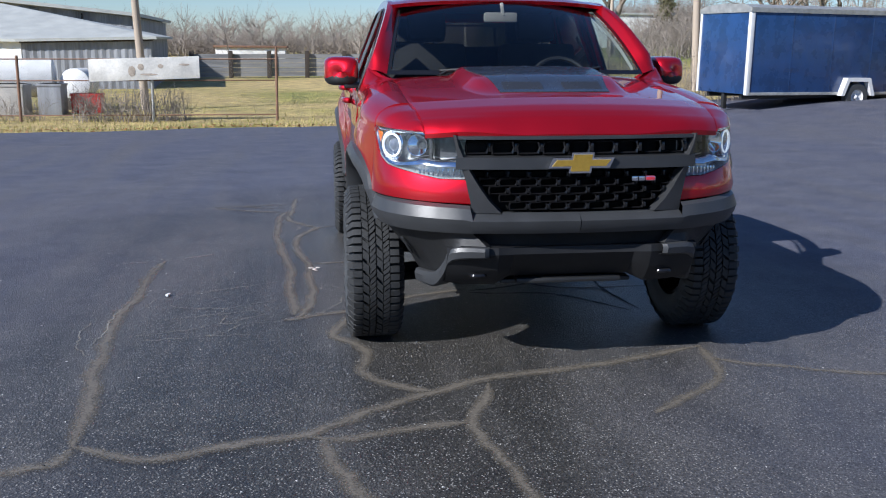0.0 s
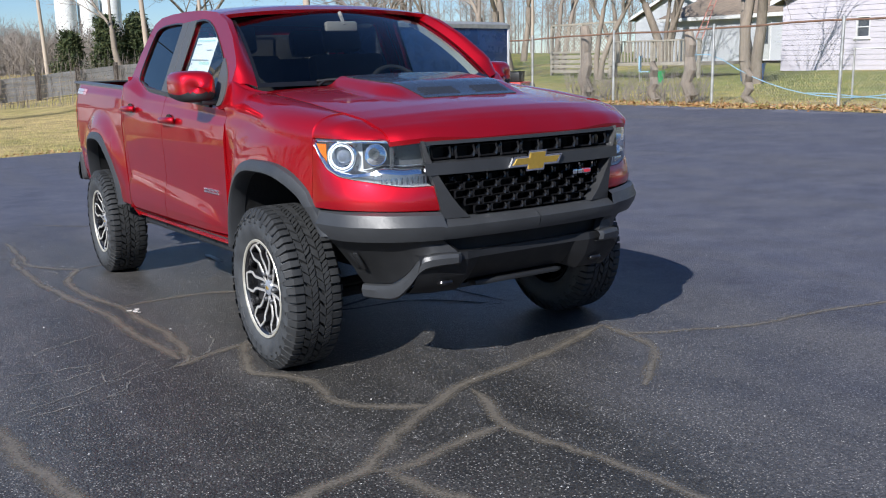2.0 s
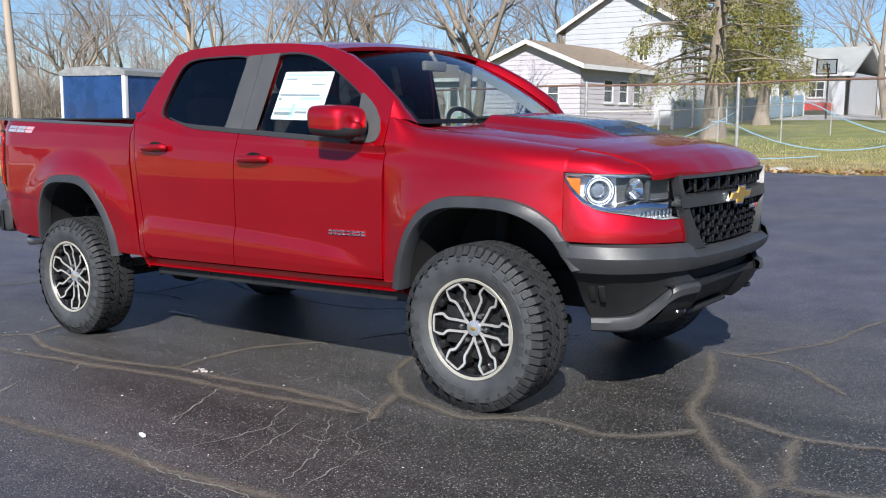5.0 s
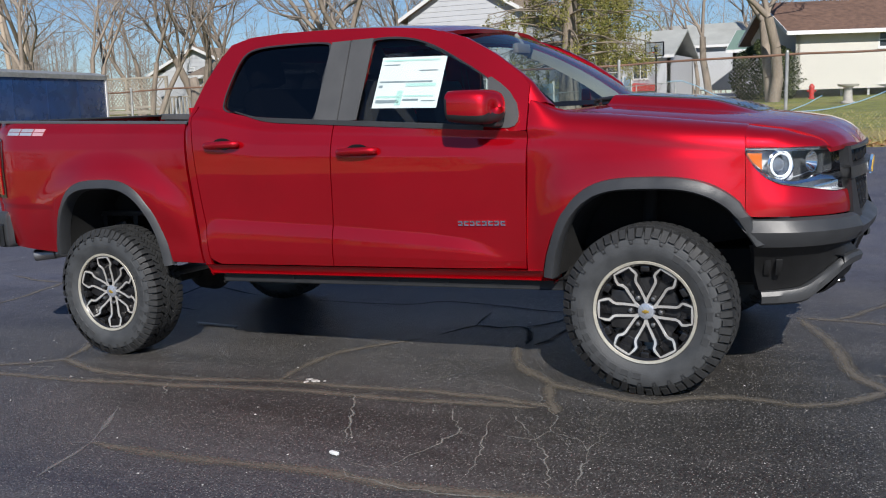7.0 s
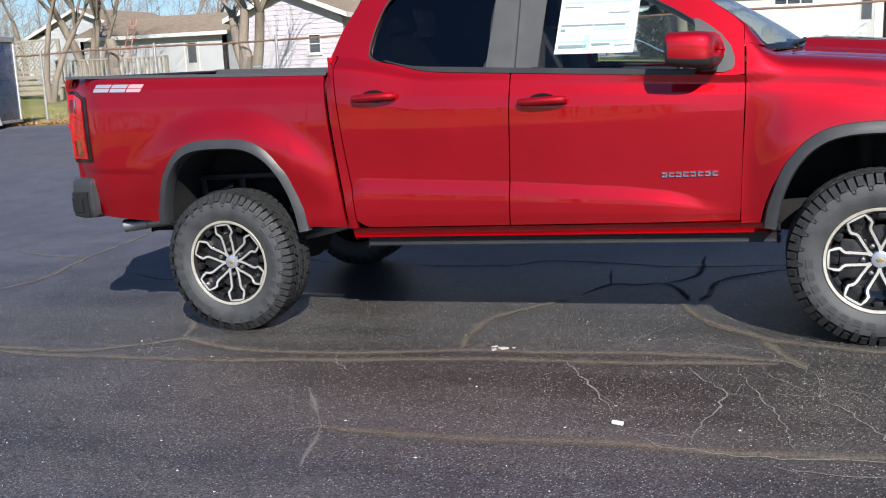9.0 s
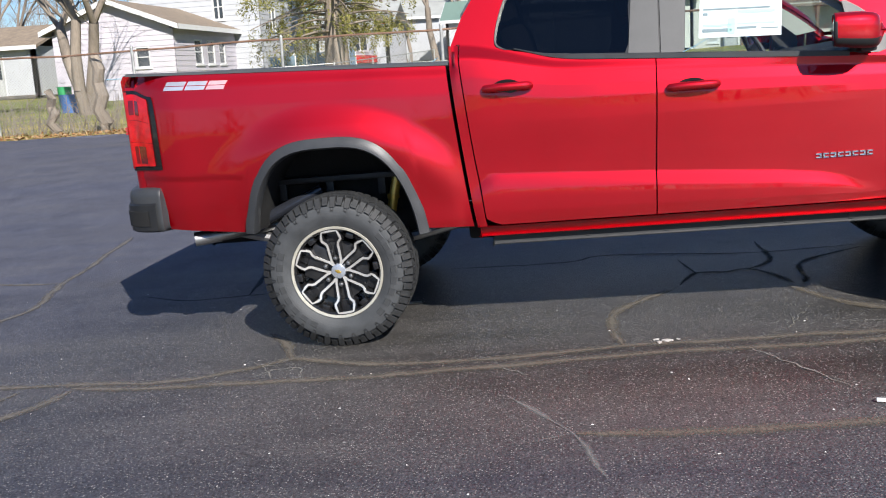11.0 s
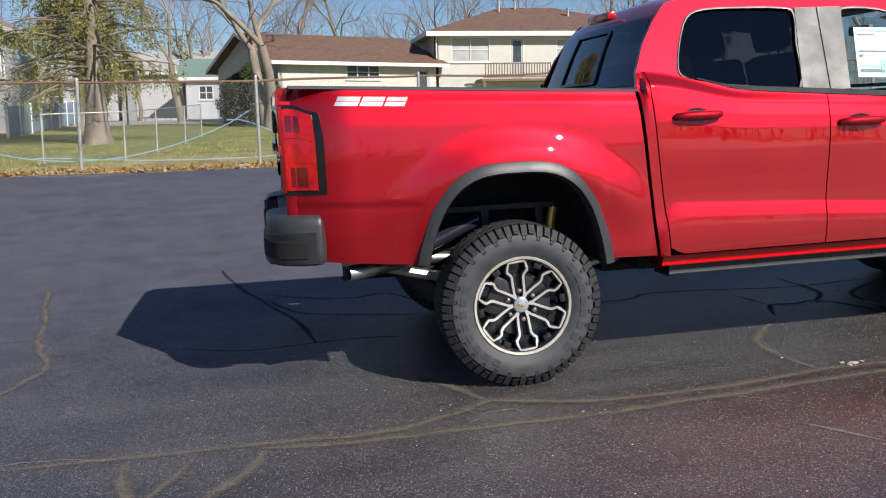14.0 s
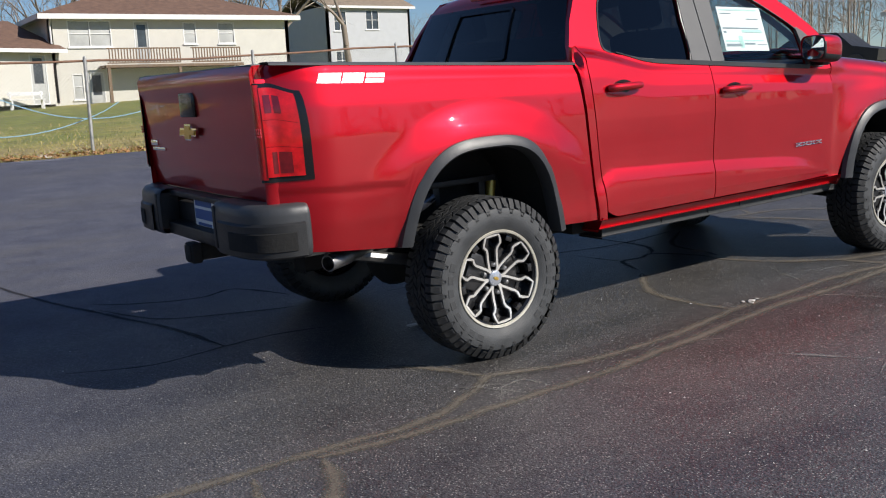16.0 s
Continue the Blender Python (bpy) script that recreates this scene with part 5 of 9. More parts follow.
# wheels: one built at the origin with its outer face to -x, then shared
def wheel_meshes():
    out = {}
    bm = bmesh.new()
    lathe(bm, [(0.10, 0.205), (0.09, 0.222), (-0.09, 0.222), (-0.112, 0.236), (-0.120, 0.236), (-0.121, 0.226), (-0.105, 0.212), (-0.02, 0.200), (0.0, 0.10), (0.02, 0.0)], 64)
    out["wheel"] = (bm, RIMPAINT)
    bm = bmesh.new()
    lathe(bm, [(-0.1195, 0.2365), (-0.1235, 0.234), (-0.1215, 0.224), (-0.110, 0.219)], 64)
    out["rim_lip"] = (bm, LIP)
    bm = bmesh.new()
    prof = [(0.105, 0.225), (0.128, 0.26), (0.137, 0.30), (0.130, 0.330), (0.114, 0.354), (0.100, 0.366), (0.0, 0.370), (-0.100, 0.366), (-0.114, 0.354), (-0.126, 0.340), (-0.130, 0.338), (-0.134, 0.325), (-0.137, 0.30), (-0.136, 0.285), (-0.132, 0.268), (-0.128, 0.26), (-0.122, 0.243), (-0.112, 0.232)]
    lathe(bm, prof, 72)
    out["tyre"] = (bm, RUBBER)
    bm = bmesh.new()
    rng = random.Random(3)
    n = 60
    step = 2 * math.pi / n
    for k in range(n):
        for sgn, ph in ((-1, 0.0), (1, 0.5)):
            # shoulder lug over the edge; every other one runs down the sidewall
            longer = k % 2
            low = 0.336 if longer else 0.347
            jit = rng.uniform(-0.05, 0.05)
            a, b = (k + ph + jit) * step, (k + ph + jit + 0.84) * step
            rows = []
            for t in (0.0, 0.08, 0.92, 1.0):
                e = 0.0 if t in (0.0, 1.0) else 1.0
                row = []
                for xx, rr in ((0.066, 0.3685), (0.067, 0.3715), (0.090, 0.3715), (0.104, 0.368), (0.117, 0.356), (0.1265, low + 0.008), (0.1305, low + 0.003), (0.1310, low)):
                    taper = 0.0
                    g = a + (b - a) * (taper + (1 - 2 * taper) * t)
                    up = 0.0155 * e * (xx <= 0.112) + 0.008 * e * (0.112 < xx <= 0.126)
                    row.append((sgn * (xx + 0.0055 * e * (xx > 0.1)), (rr + up) * math.cos(g), (rr + up) * math.sin(g)))
                rows.append(row)
            sheet(bm, rows)
            # small raised bracket on the sidewall under every other lug
            if longer:
                c = (k + ph + 0.42) * step
                for g, w in ((-0.024, 0.0045), (0.024, 0.0045)):
                    sheet(bm, [[(sgn * xx, rr * math.cos(c + g * sc + q), rr * math.sin(c + g * sc + q)) for xx, rr, sc in ((0.1325, 0.337, 1.0), (0.1362, 0.334, 0.98), (0.1392, 0.320, 0.7), (0.1365, 0.317, 0.66))] for q in (-w, w)])
                sheet(bm, [[(sgn * xx, rr * math.cos(c + q), rr * math.sin(c + q)) for xx, rr in ((0.1362, 0.3235), (0.1392, 0.3215), (0.1392, 0.317), (0.1365, 0.315))] for q in (-0.020, 0.020)])
    n = 46
    lanes = ((-0.064, -0.034, 0.06), (-0.031, -0.002, -0.075), (0.002, 0.031, 0.075), (0.034, 0.064, -0.06))
    for row, (x0, x1, skew) in enumerate(lanes):
        for k in range(n):
            a0 = 2 * math.pi * (k + 0.37 * row + rng.uniform(-0.07, 0.07)) / n
            # two halves of a block with a sipe between
            for half in (-1, 1):
                da = 2 * math.pi / n * 0.185
                c = a0 + half * 2 * math.pi / n * 0.215
                xm = (x0 + x1) / 2
                top, basep = [], []
                for xx, aa in ((x0, c - da - skew / 2), (xm + 0.004 * half, c - da * 1.1), (x1, c - da + skew / 2), (x1, c + da + skew / 2), (xm + 0.004 * half, c + da * 1.1), (x0, c + da - skew / 2)):
                    basep.append((xx, 0.3690 * math.cos(aa), 0.3690 * math.sin(aa)))
                    top.append((xm + (xx - xm) * 0.94, 0.3880 * math.cos(aa), 0.3880 * math.sin(aa)))
                vs = sheet(bm, [basep, top], 0, True)
                bm.faces.new(vs[1])
    out["tread"] = (bm, RUBBER_DARK)
    # skin over the groove floors that carries the painted shade
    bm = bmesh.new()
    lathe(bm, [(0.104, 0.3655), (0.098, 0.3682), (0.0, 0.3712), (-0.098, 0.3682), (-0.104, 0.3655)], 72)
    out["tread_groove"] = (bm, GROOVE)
    # one raised bar of sidewall writing, no letters
    bm = bmesh.new()
    sheet(bm, [[(xx, rr * math.cos(g), rr * math.sin(g)) for xx, rr in ((-0.1345, 0.276), (-0.1378, 0.279), (-0.1384, 0.305), (-0.1360, 0.309))] for g in (-0.062, 0.062)])
    out["sidewall_bar"] = (bm, RUBBER_BAR)
    # spokes: six petals, each a black body with a machined edge
    bm, bm2 = bmesh.new(), bmesh.new()
    for p in range(6):
        c = math.radians(60 * p)
        pts = [(0.036, -30), (0.060, -24), (0.100, -15.5), (0.138, -11.6), (0.152, -12.4), (0.172, -16.4), (0.188, -14.6), (0.216, -10.2), (0.216, 10.2), (0.188, 14.6), (0.172, 16.4), (0.152, 12.4), (0.138, 11.6), (0.100, 15.5), (0.060, 24), (0.036, 30)]
        P2 = [Vector((r * math.cos(c + radians(a)), r * math.sin(c + radians(a)), 0)) for r, a in pts]
        for target, wd, front, rear in ((bm, 0.0110, -0.084, -0.030), (bm2, 0.0054, -0.0872, -0.080)):
            rows = []
            for i, q in enumerate(P2):
                d = (P2[min(i + 1, len(P2) - 1)] - P2[max(i - 1, 0)]).normalized()
                nrm = Vector((-d.y, d.x, 0))
                dep = lerp(q.length, [(0.05, 0.004), (0.12, 0.0), (0.214, -0.024)])
                rows.append([(rear + dep, *(q - nrm * wd * 1.3)[:2]), (front + dep, *(q - nrm * wd)[:2]), (front + dep, *(q + nrm * wd)[:2]), (rear + dep, *(q + nrm * wd * 1.3)[:2])])
            sheet(target, rows)
        # dark land between the petals at the rim
        c2 = c + math.radians(30)
        block(bm, (-0.106, -0.020, 0.185), (-0.06, 0.020, 0.212), 0.006, 0, Matrix.Rotation(c2 - math.pi / 2, 4, "X"))
        # recessed web across the petal
        block(bm, (-0.062, -0.030, 0.150), (-0.045, 0.030, 0.206), 0.006, 0, Matrix.Rotation(c - math.pi / 2, 4, "X"))
    out["spokes"] = (bm, RIMPAINT)
    out["machined_edges"] = (bm2, ALLOY)
    bm = bmesh.new()
    lathe(bm, [(-0.03, 0.040), (-0.082, 0.038), (-0.088, 0.036), (-0.090, 0.032), (-0.091, 0.0)], 24)
    out["hub_cap"] = (bm, HUBCAP)
    bm = bmesh.new()
    block(bm, (-0.094, -0.015, -0.0045), (-0.090, 0.015, 0.0045), 0.001)
    block(bm, (-0.0943, -0.006, -0.008), (-0.090, 0.006, 0.008), 0.001)
    out["cap_emblem"] = (bm, GOLD)
    bm = bmesh.new()
    lathe(bm, [(-0.055, 0.0), (-0.055, 0.15), (-0.030, 0.15)], 36)
    block(bm, (-0.075, 0.055, -0.09), (-0.02, 0.165, 0.09), 0.012)
    out["brake_disc"] = (bm, DISC)
    bm = bmesh.new()
    lathe(bm, [(-0.06, 0.0125), (-0.086, 0.012), (-0.094, 0.009), (-0.096, 0.0)], 12)
    out["lug_nut"] = (bm, STEEL)
    return out


WM = {}
for name, (bm, mat) in wheel_meshes().items():
    me = bpy.data.meshes.new(name)
    bmesh.ops.recalc_face_normals(bm, faces=bm.faces)
    bm.to_mesh(me)
    bm.free()
    me.shade_smooth()
    me.set_sharp_from_angle(angle=radians(32))
    me.materials.append(mat)
    WM[name] = me
for sx, y, spin in ((-1, 0.0, 2.0), (-1, WB, 24.0), (1, 0.0, 10.0), (1, WB, 40.0)):
    w = new("wheel", WM["wheel"])
    w.parent = truck
    w.matrix_basis = pose(sx * TRACK, y, HUB + 0.008, 0, 0, 0 if sx < 0 else 180) @ pose(0, 0, 0, spin, 0, 0)
    tagged(w, "black alloy wheel with machined spokes and all-terrain tyre")
    for name in ("tyre", "tread", "tread_groove", "rim_lip", "spokes", "machined_edges", "hub_cap", "cap_emblem", "brake_disc"):
        new(name, WM[name]).parent = w
    for c, cnt in ((-44, 8), (161, 8)):
        for k in range(cnt):
            bar = new("sidewall_bar", WM["sidewall_bar"])
            bar.parent = w
            bar.matrix_basis = pose(0, 0, 0, c + (k - (cnt - 1) / 2) * 11.6, 0, 0)
    for k in range(6):
        nut = new("lug_nut", WM["lug_nut"])
        nut.parent = w
        a = radians(60 * k)
        nut.matrix_basis = pose(-0.002, 0.069 * math.cos(a), 0.069 * math.sin(a))

# ---- the ground ----
def ground_z(x, y):
    """Height of the ground: a lot that falls to the truck's tail and rises to the fence and the yards."""
    xx, yy = max(-40.0, min(x, 60.0)), max(-45.0, min(y, 24.0))
    xl = min(xx, 14.7)
    z = 0.0096 * xl - 0.0332 * yy + 0.009 * max(0.0, min(y, 130.0) - 24.0)
    z += soft((xl - 3.0) / 11.0) * (0.24 + 0.025 * max(0.0, min(yy, 20.0)))
    z += 0.036 * max(0.0, min(x, 52.0) - 14.9)
    return z


def lot_edge(x):
    """The lot's north edge."""
    return 20.4 + 0.28 * max(-40, min(x, 6)) + 0.25 * math.sin(x * 1.3) + 0.12 * math.sin(x * 4.1)


def asphalt_material(name="worn_sealed_asphalt", tone=(1.0, 1.0, 1.0)):
    """Blue-black sealcoat, partly painted sky sheen; worn to brown stony asphalt round the truck."""
    m, nt, p = nodes_of(name)

    def math_node(op, a, b):
        n = nt.nodes.new("ShaderNodeMath")
        n.operation = op
        for i, v in enumerate((a, b)):
            if isinstance(v, (int, float)):
                n.inputs[i].default_value = v
            else:
                nt.links.new(v, n.inputs[i])
        return n.outputs[0]

    def blend(f, a, b):
        n = nt.nodes.new("ShaderNodeMix")
        n.data_type = "RGBA"
        nt.links.new(f, n.inputs["Factor"])
        for k, v in (("A", a), ("B", b)):
            if isinstance(v, tuple):
                n.inputs[k].default_value = (*v, 1)
            else:
                nt.links.new(v, n.inputs[k])
        return n.outputs["Result"]

    big, mid, fine = noise_tex(nt, 0.35, 5), noise_tex(nt, 2.3, 6, 0.65), noise_tex(nt, 95, 3, 0.7)
    streak = noise_tex(nt, 1.1, 6, 0.7, stretch=(1.0, 0.12, 1.0))
    tc = nt.nodes.new("ShaderNodeTexCoord")
    vor = nt.nodes.new("ShaderNodeTexVoronoi")
    vor.inputs["Scale"].default_value = 120
    nt.links.new(tc.outputs["Object"], vor.inputs["Vector"])
    # the damp, worn patch round the parked truck, darkened also for the truck's reflection
    d = nt.nodes.new("ShaderNodeVectorMath")
    d.operation = "SUBTRACT"
    nt.links.new(tc.outputs["Object"], d.inputs[0])
    d.inputs[1].default_value = (-0.7, 0.6, 0)
    sc = nt.nodes.new("ShaderNodeVectorMath")
    sc.operation = "MULTIPLY"
    nt.links.new(d.outputs[0], sc.inputs[0])
    sc.inputs[1].default_value = (0.38, 0.20, 0)
    ln = nt.nodes.new("ShaderNodeVectorMath")
    ln.operation = "LENGTH"
    nt.links.new(sc.outputs[0], ln.inputs[0])
    wear_reflect = math_node("ADD", math_node("MULTIPLY", ln.outputs["Value"], 0.5), math_node("MULTIPLY", big.outputs[0], 0.55))
    worn = ramp(nt, wear_reflect, [(0.54, (1, 1, 1)), (0.95, (0.06, 0.06, 0.06))])
    # the sky's blue sheen on the sealcoat is put into this base colour
    sealed = ramp(nt, mid.outputs[0], [(0.30, (0.060, 0.064, 0.090)), (0.52, (0.088, 0.092, 0.122)), (0.76, (0.120, 0.121, 0.146))])
    stony = ramp(nt, mid.outputs[0], [(0.30, (0.025, 0.024, 0.023)), (0.52, (0.039, 0.037, 0.034)), (0.76, (0.060, 0.056, 0.050))])
    base = blend(worn.outputs[0], sealed.outputs[0], stony.outputs[0])
    dusty = ramp(nt, streak.outputs[0], [(0.46, (0, 0, 0)), (0.70, (0.55, 0.55, 0.55))])
    base = blend(dusty.outputs[0], base, (0.115, 0.108, 0.105))
    grain = ramp(nt, fine.outputs[0], [(0.35, [0.45 * c for c in tone]), (0.65, [1.58 * c for c in tone])])
    gm = nt.nodes.new("ShaderNodeMix")
    gm.data_type, gm.blend_type = "RGBA", "MULTIPLY"
    gm.inputs["Factor"].default_value = 1.0
    nt.links.new(base, gm.inputs["A"])
    nt.links.new(grain.outputs[0], gm.inputs["B"])
    grit = ramp(nt, vor.outputs["Color"], [(0.60, (0, 0, 0)), (0.82, (1, 1, 1))])
    near = ramp(nt, vor.outputs["Distance"], [(0.22, (1, 1, 1)), (0.46, (0, 0, 0))])
    spots = math_node("MULTIPLY", math_node("MULTIPLY", grit.outputs[0], near.outputs[0]), math_node("ADD", math_node("MULTIPLY", worn.outputs[0], 0.62), 0.20))
    col = blend(spots, gm.outputs["Result"], (0.52, 0.50, 0.46))
    nt.links.new(col, p.inputs["Base Color"])
    rr = ramp(nt, wear_reflect, [(0.50, (0.42,) * 3), (0.86, (0.66,) * 3)])
    nt.links.new(rr.outputs[0], p.inputs["Roughness"])
    h = math_node("ADD", math_node("MULTIPLY", vor.outputs["Distance"], -0.8), fine.outputs[0])
    b = nt.nodes.new("ShaderNodeBump")
    b.inputs["Strength"].default_value = 0.6
    b.inputs["Distance"].default_value = 0.007
    nt.links.new(h, b.inputs["Height"])
    nt.links.new(b.outputs[0], p.inputs["Normal"])
    gloss = ramp(nt, wear_reflect, [(0.50, (0.45,) * 3), (0.86, (0.24,) * 3)])
    nt.links.new(gloss.outputs[0], p.inputs["Specular IOR Level"])
    return m


def grass_material():
    m, nt, p = nodes_of("winter_grass")
    a, b, c = noise_tex(nt, 0.16, 5), noise_tex(nt, 1.4, 6, 0.7), noise_tex(nt, 38, 3, 0.7)
    col = ramp(nt, a.outputs[0], [(0.35, (0.25, 0.29, 0.07)), (0.50, (0.40, 0.36, 0.12)), (0.66, (0.60, 0.47, 0.22))])
    tc = nt.nodes.new("ShaderNodeTexCoord")
    sep = nt.nodes.new("ShaderNodeSeparateXYZ")
    nt.links.new(tc.outputs["Object"], sep.inputs[0])
    mown = nt.nodes.new("ShaderNodeMapRange")
    mown.inputs["From Min"].default_value, mown.inputs["From Max"].default_value = 16.5, 20.0
    mown.inputs["To Min"].default_value, mown.inputs["To Max"].default_value = 0.12, -0.13
    nt.links.new(sep.outputs[0], mown.inputs["Value"])
    shift = nt.nodes.new("ShaderNodeMath")
    nt.links.new(a.outputs[0], shift.inputs[0])
    nt.links.new(mown.outputs[0], shift.inputs[1])
    nt.links.new(shift.outputs[0], col.inputs[0])
    col2 = ramp(nt, b.outputs[0], [(0.3, (0.45, 0.45, 0.45)), (0.7, (1.15, 1.1, 1.0))])
    col3 = ramp(nt, c.outputs[0], [(0.3, (0.55, 0.55, 0.55)), (0.7, (1.3, 1.3, 1.2))])
    mul = nt.nodes.new("ShaderNodeMix")
    mul.data_type, mul.blend_type = "RGBA", "MULTIPLY"
    mul.inputs["Factor"].default_value = 1
    nt.links.new(col.outputs[0], mul.inputs["A"])
    nt.links.new(col2.outputs[0], mul.inputs["B"])
    mul2 = nt.nodes.new("ShaderNodeMix")
    mul2.data_type, mul2.blend_type = "RGBA", "MULTIPLY"
    mul2.inputs["Factor"].default_value = 1
    nt.links.new(mul.outputs["Result"], mul2.inputs["A"])
    nt.links.new(col3.outputs[0], mul2.inputs["B"])
    nt.links.new(mul2.outputs["Result"], p.inputs["Base Color"])
    setin(p, Roughness=0.9)
    bn = nt.nodes.new("ShaderNodeBump")
    bn.inputs["Strength"].default_value = 0.8
    bn.inputs["Distance"].default_value = 0.05
    nt.links.new(c.outputs[0], bn.inputs["Height"])
    nt.links.new(bn.outputs[0], p.inputs["Normal"])
    return m


def island_mix(name, stops, rough=0.8, spec=0.3):
    """A colour of its own for each loose piece of the mesh."""
    m, nt, p = nodes_of(name)
    g = nt.nodes.new("ShaderNodeNewGeometry")
    r = ramp(nt, g.outputs["Random Per Island"], stops)
    nt.links.new(r.outputs[0], p.inputs["Base Color"])
    setin(p, Roughness=rough, Specular_IOR_Level=spec)
    return m


ASPHALT = asphalt_material()
GRASS = grass_material()
def worn_line(name, colour, rough, solid, scale):
    """A worn band on the asphalt that breaks up towards its edges."""
    m, nt, p = nodes_of(name)
    setin(p, Roughness=rough, Specular_IOR_Level=0.4)
    n1, n2 = noise_tex(nt, scale, 5, 0.7), noise_tex(nt, scale * 14, 3, 0.7)
    c = ramp(nt, n2.outputs[0], [(0.3, [v * 0.55 for v in colour]), (0.7, [v * 1.35 for v in colour])])
    nt.links.new(c.outputs[0], p.inputs["Base Color"])
    at = nt.nodes.new("ShaderNodeAttribute")
    at.attribute_name = "edge"
    s1, s2, s3 = (nt.nodes.new("ShaderNodeMath") for _ in range(3))
    s1.operation, s2.operation, s3.operation = "MULTIPLY_ADD", "MULTIPLY_ADD", "SUBTRACT"
    nt.links.new(n1.outputs[0], s1.inputs[0])
    s1.inputs[1].default_value = 1.5
    nt.links.new(at.outputs["Fac"], s1.inputs[2])
    nt.links.new(n2.outputs[0], s2.inputs[0])
    s2.inputs[1].default_value = 1.1
    nt.links.new(s1.outputs[0], s2.inputs[2])
    a = ramp(nt, s2.outputs[0], [(0.0, (0, 0, 0)), (1.0, (1, 1, 1))])
    a.color_ramp.elements[0].position, a.color_ramp.elements[1].position = 0.0, 1.0
    mr = nt.nodes.new("ShaderNodeMapRange")
    mr.inputs["From Min"].default_value, mr.inputs["From Max"].default_value = 1.25, 2.25
    mr.inputs["To Max"].default_value = solid
    nt.links.new(s2.outputs[0], mr.inputs["Value"])
    nt.links.new(mr.outputs[0], p.inputs["Alpha"])
    nt.nodes.remove(a)
    nt.nodes.remove(s3)
    return m


SEAL = worn_line("tan_crack_filler", (0.150, 0.132, 0.107), 0.55, 0.9, 7)
# darker copy of the crack filler, shade of the truck put into its colour
SHADED_SEAL = worn_line("shaded_crack_filler", (0.018, 0.018, 0.022), 0.9, 0.9, 7)
HAIR = worn_line("pale_hairline_crack", (0.25, 0.24, 0.215), 0.8, 0.95, 12)
PALE_MARK = worn_line("pale_asphalt_mark", (0.24, 0.23, 0.22), 0.8, 0.6, 12)
GRAVEL = island_mix("white_grit", [(0.0, (0.45, 0.44, 0.42)), (1.0, (0.75, 0.74, 0.72))])
LEAVES = island_mix("dry_leaves", [(0.0, (0.20, 0.095, 0.035)), (0.4, (0.34, 0.18, 0.07)), (0.75, (0.42, 0.27, 0.13)), (1.0, (0.30, 0.24, 0.16))])
BLADES = island_mix("grass_blades", [(0.0, (0.18, 0.21, 0.05)), (0.5, (0.34, 0.30, 0.10)), (1.0, (0.55, 0.43, 0.20))])
GALV = plain("galvanised_steel", (0.42, 0.42, 0.40), 0.5, 0.6, 0, 0.25, 8)
WIRE = plain("dull_fence_wire", (0.24, 0.24, 0.22), 0.6, 0.4, 0, 0.25, 8)
RUSTY = plain("rusted_pipe", (0.20, 0.115, 0.075), 0.75, 0.2, 0, 0.4, 5, 0.2, 80)
BARK = plain("grey_brown_bark", (0.23, 0.19, 0.15), 0.9, 0, 0, 0.4, 3, 0.8, 26, stretch=(1, 1, 0.25))
TWIG = plain("bare_twigs", (0.24, 0.205, 0.175), 0.9, 0, 0, 0.3, 3)
NEEDLES = island_mix("yellow_green_needles", [(0.0, (0.085, 0.095, 0.022)), (0.5, (0.19, 0.185, 0.045)), (1.0, (0.32, 0.28, 0.09))])
BROWNGREEN = island_mix("browned_conifer_needles", [(0.0, (0.05, 0.05, 0.022)), (0.6, (0.10, 0.095, 0.04)), (1.0, (0.17, 0.14, 0.07))])
DARKGREEN = island_mix("dark_evergreen_leaves", [(0.0, (0.018, 0.030, 0.012)), (0.6, (0.045, 0.062, 0.022)), (1.0, (0.09, 0.10, 0.04))])
CONCRETE = plain("pale_concrete", (0.42, 0.40, 0.37), 0.85, 0, 0, 0.2, 3, 0.3, 40)
WHITE_WALL = plain("white_painted_brick", (0.55, 0.535, 0.485), 0.8, 0, 0, 0.06, 2, 0.25, 30)
SIDING = plain("lavender_grey_siding", (0.50, 0.47, 0.51), 0.7, 0, 0, 0.06, 2, 0.1, 20)
SIDING_WHITE = plain("white_clapboard", (0.44, 0.455, 0.475), 0.7, 0, 0, 0.06, 2, 0.1, 20)
WHITE_TRIM = plain("white_trim_paint", (0.64, 0.64, 0.63), 0.55, 0, 0, 0.05, 4)
SHINGLE = plain("brown_shingles", (0.145, 0.085, 0.060), 0.9, 0, 0, 0.35, 4, 0.5, 14)
SHINGLE_TAN = plain("weathered_tan_shingles", (0.24, 0.19, 0.14), 0.9, 0, 0, 0.3, 4, 0.5, 14)
GREY_ROOF = plain("grey_metal_roof", (0.40, 0.41, 0.385), 0.6, 0.1, 0, 0.12, 1.5)
METAL_WALL = plain("grey_ribbed_metal_wall", (0.24, 0.25, 0.27), 0.6, 0.1, 0, 0.5, 1.6, stretch=(1, 1, 0.1))
BLIND = plain("pale_blind_slats", (0.40, 0.41, 0.40), 0.6, 0, 0, 0.15, 2)
WINDOW_DARK = plain("dark_window_pane", (0.05, 0.06, 0.07), 0.08, 0, 0, 0.3, 1.5)
BLUE_PANEL = plain("faded_blue_panel", (0.014, 0.045, 0.135), 0.28, 0, 0.4, 0.35, 2.2)
WEATHERED = plain("grey_weathered_wood", (0.30, 0.27, 0.22), 0.9, 0, 0, 0.3, 3, 0.4, 22, stretch=(1, 1, 6))
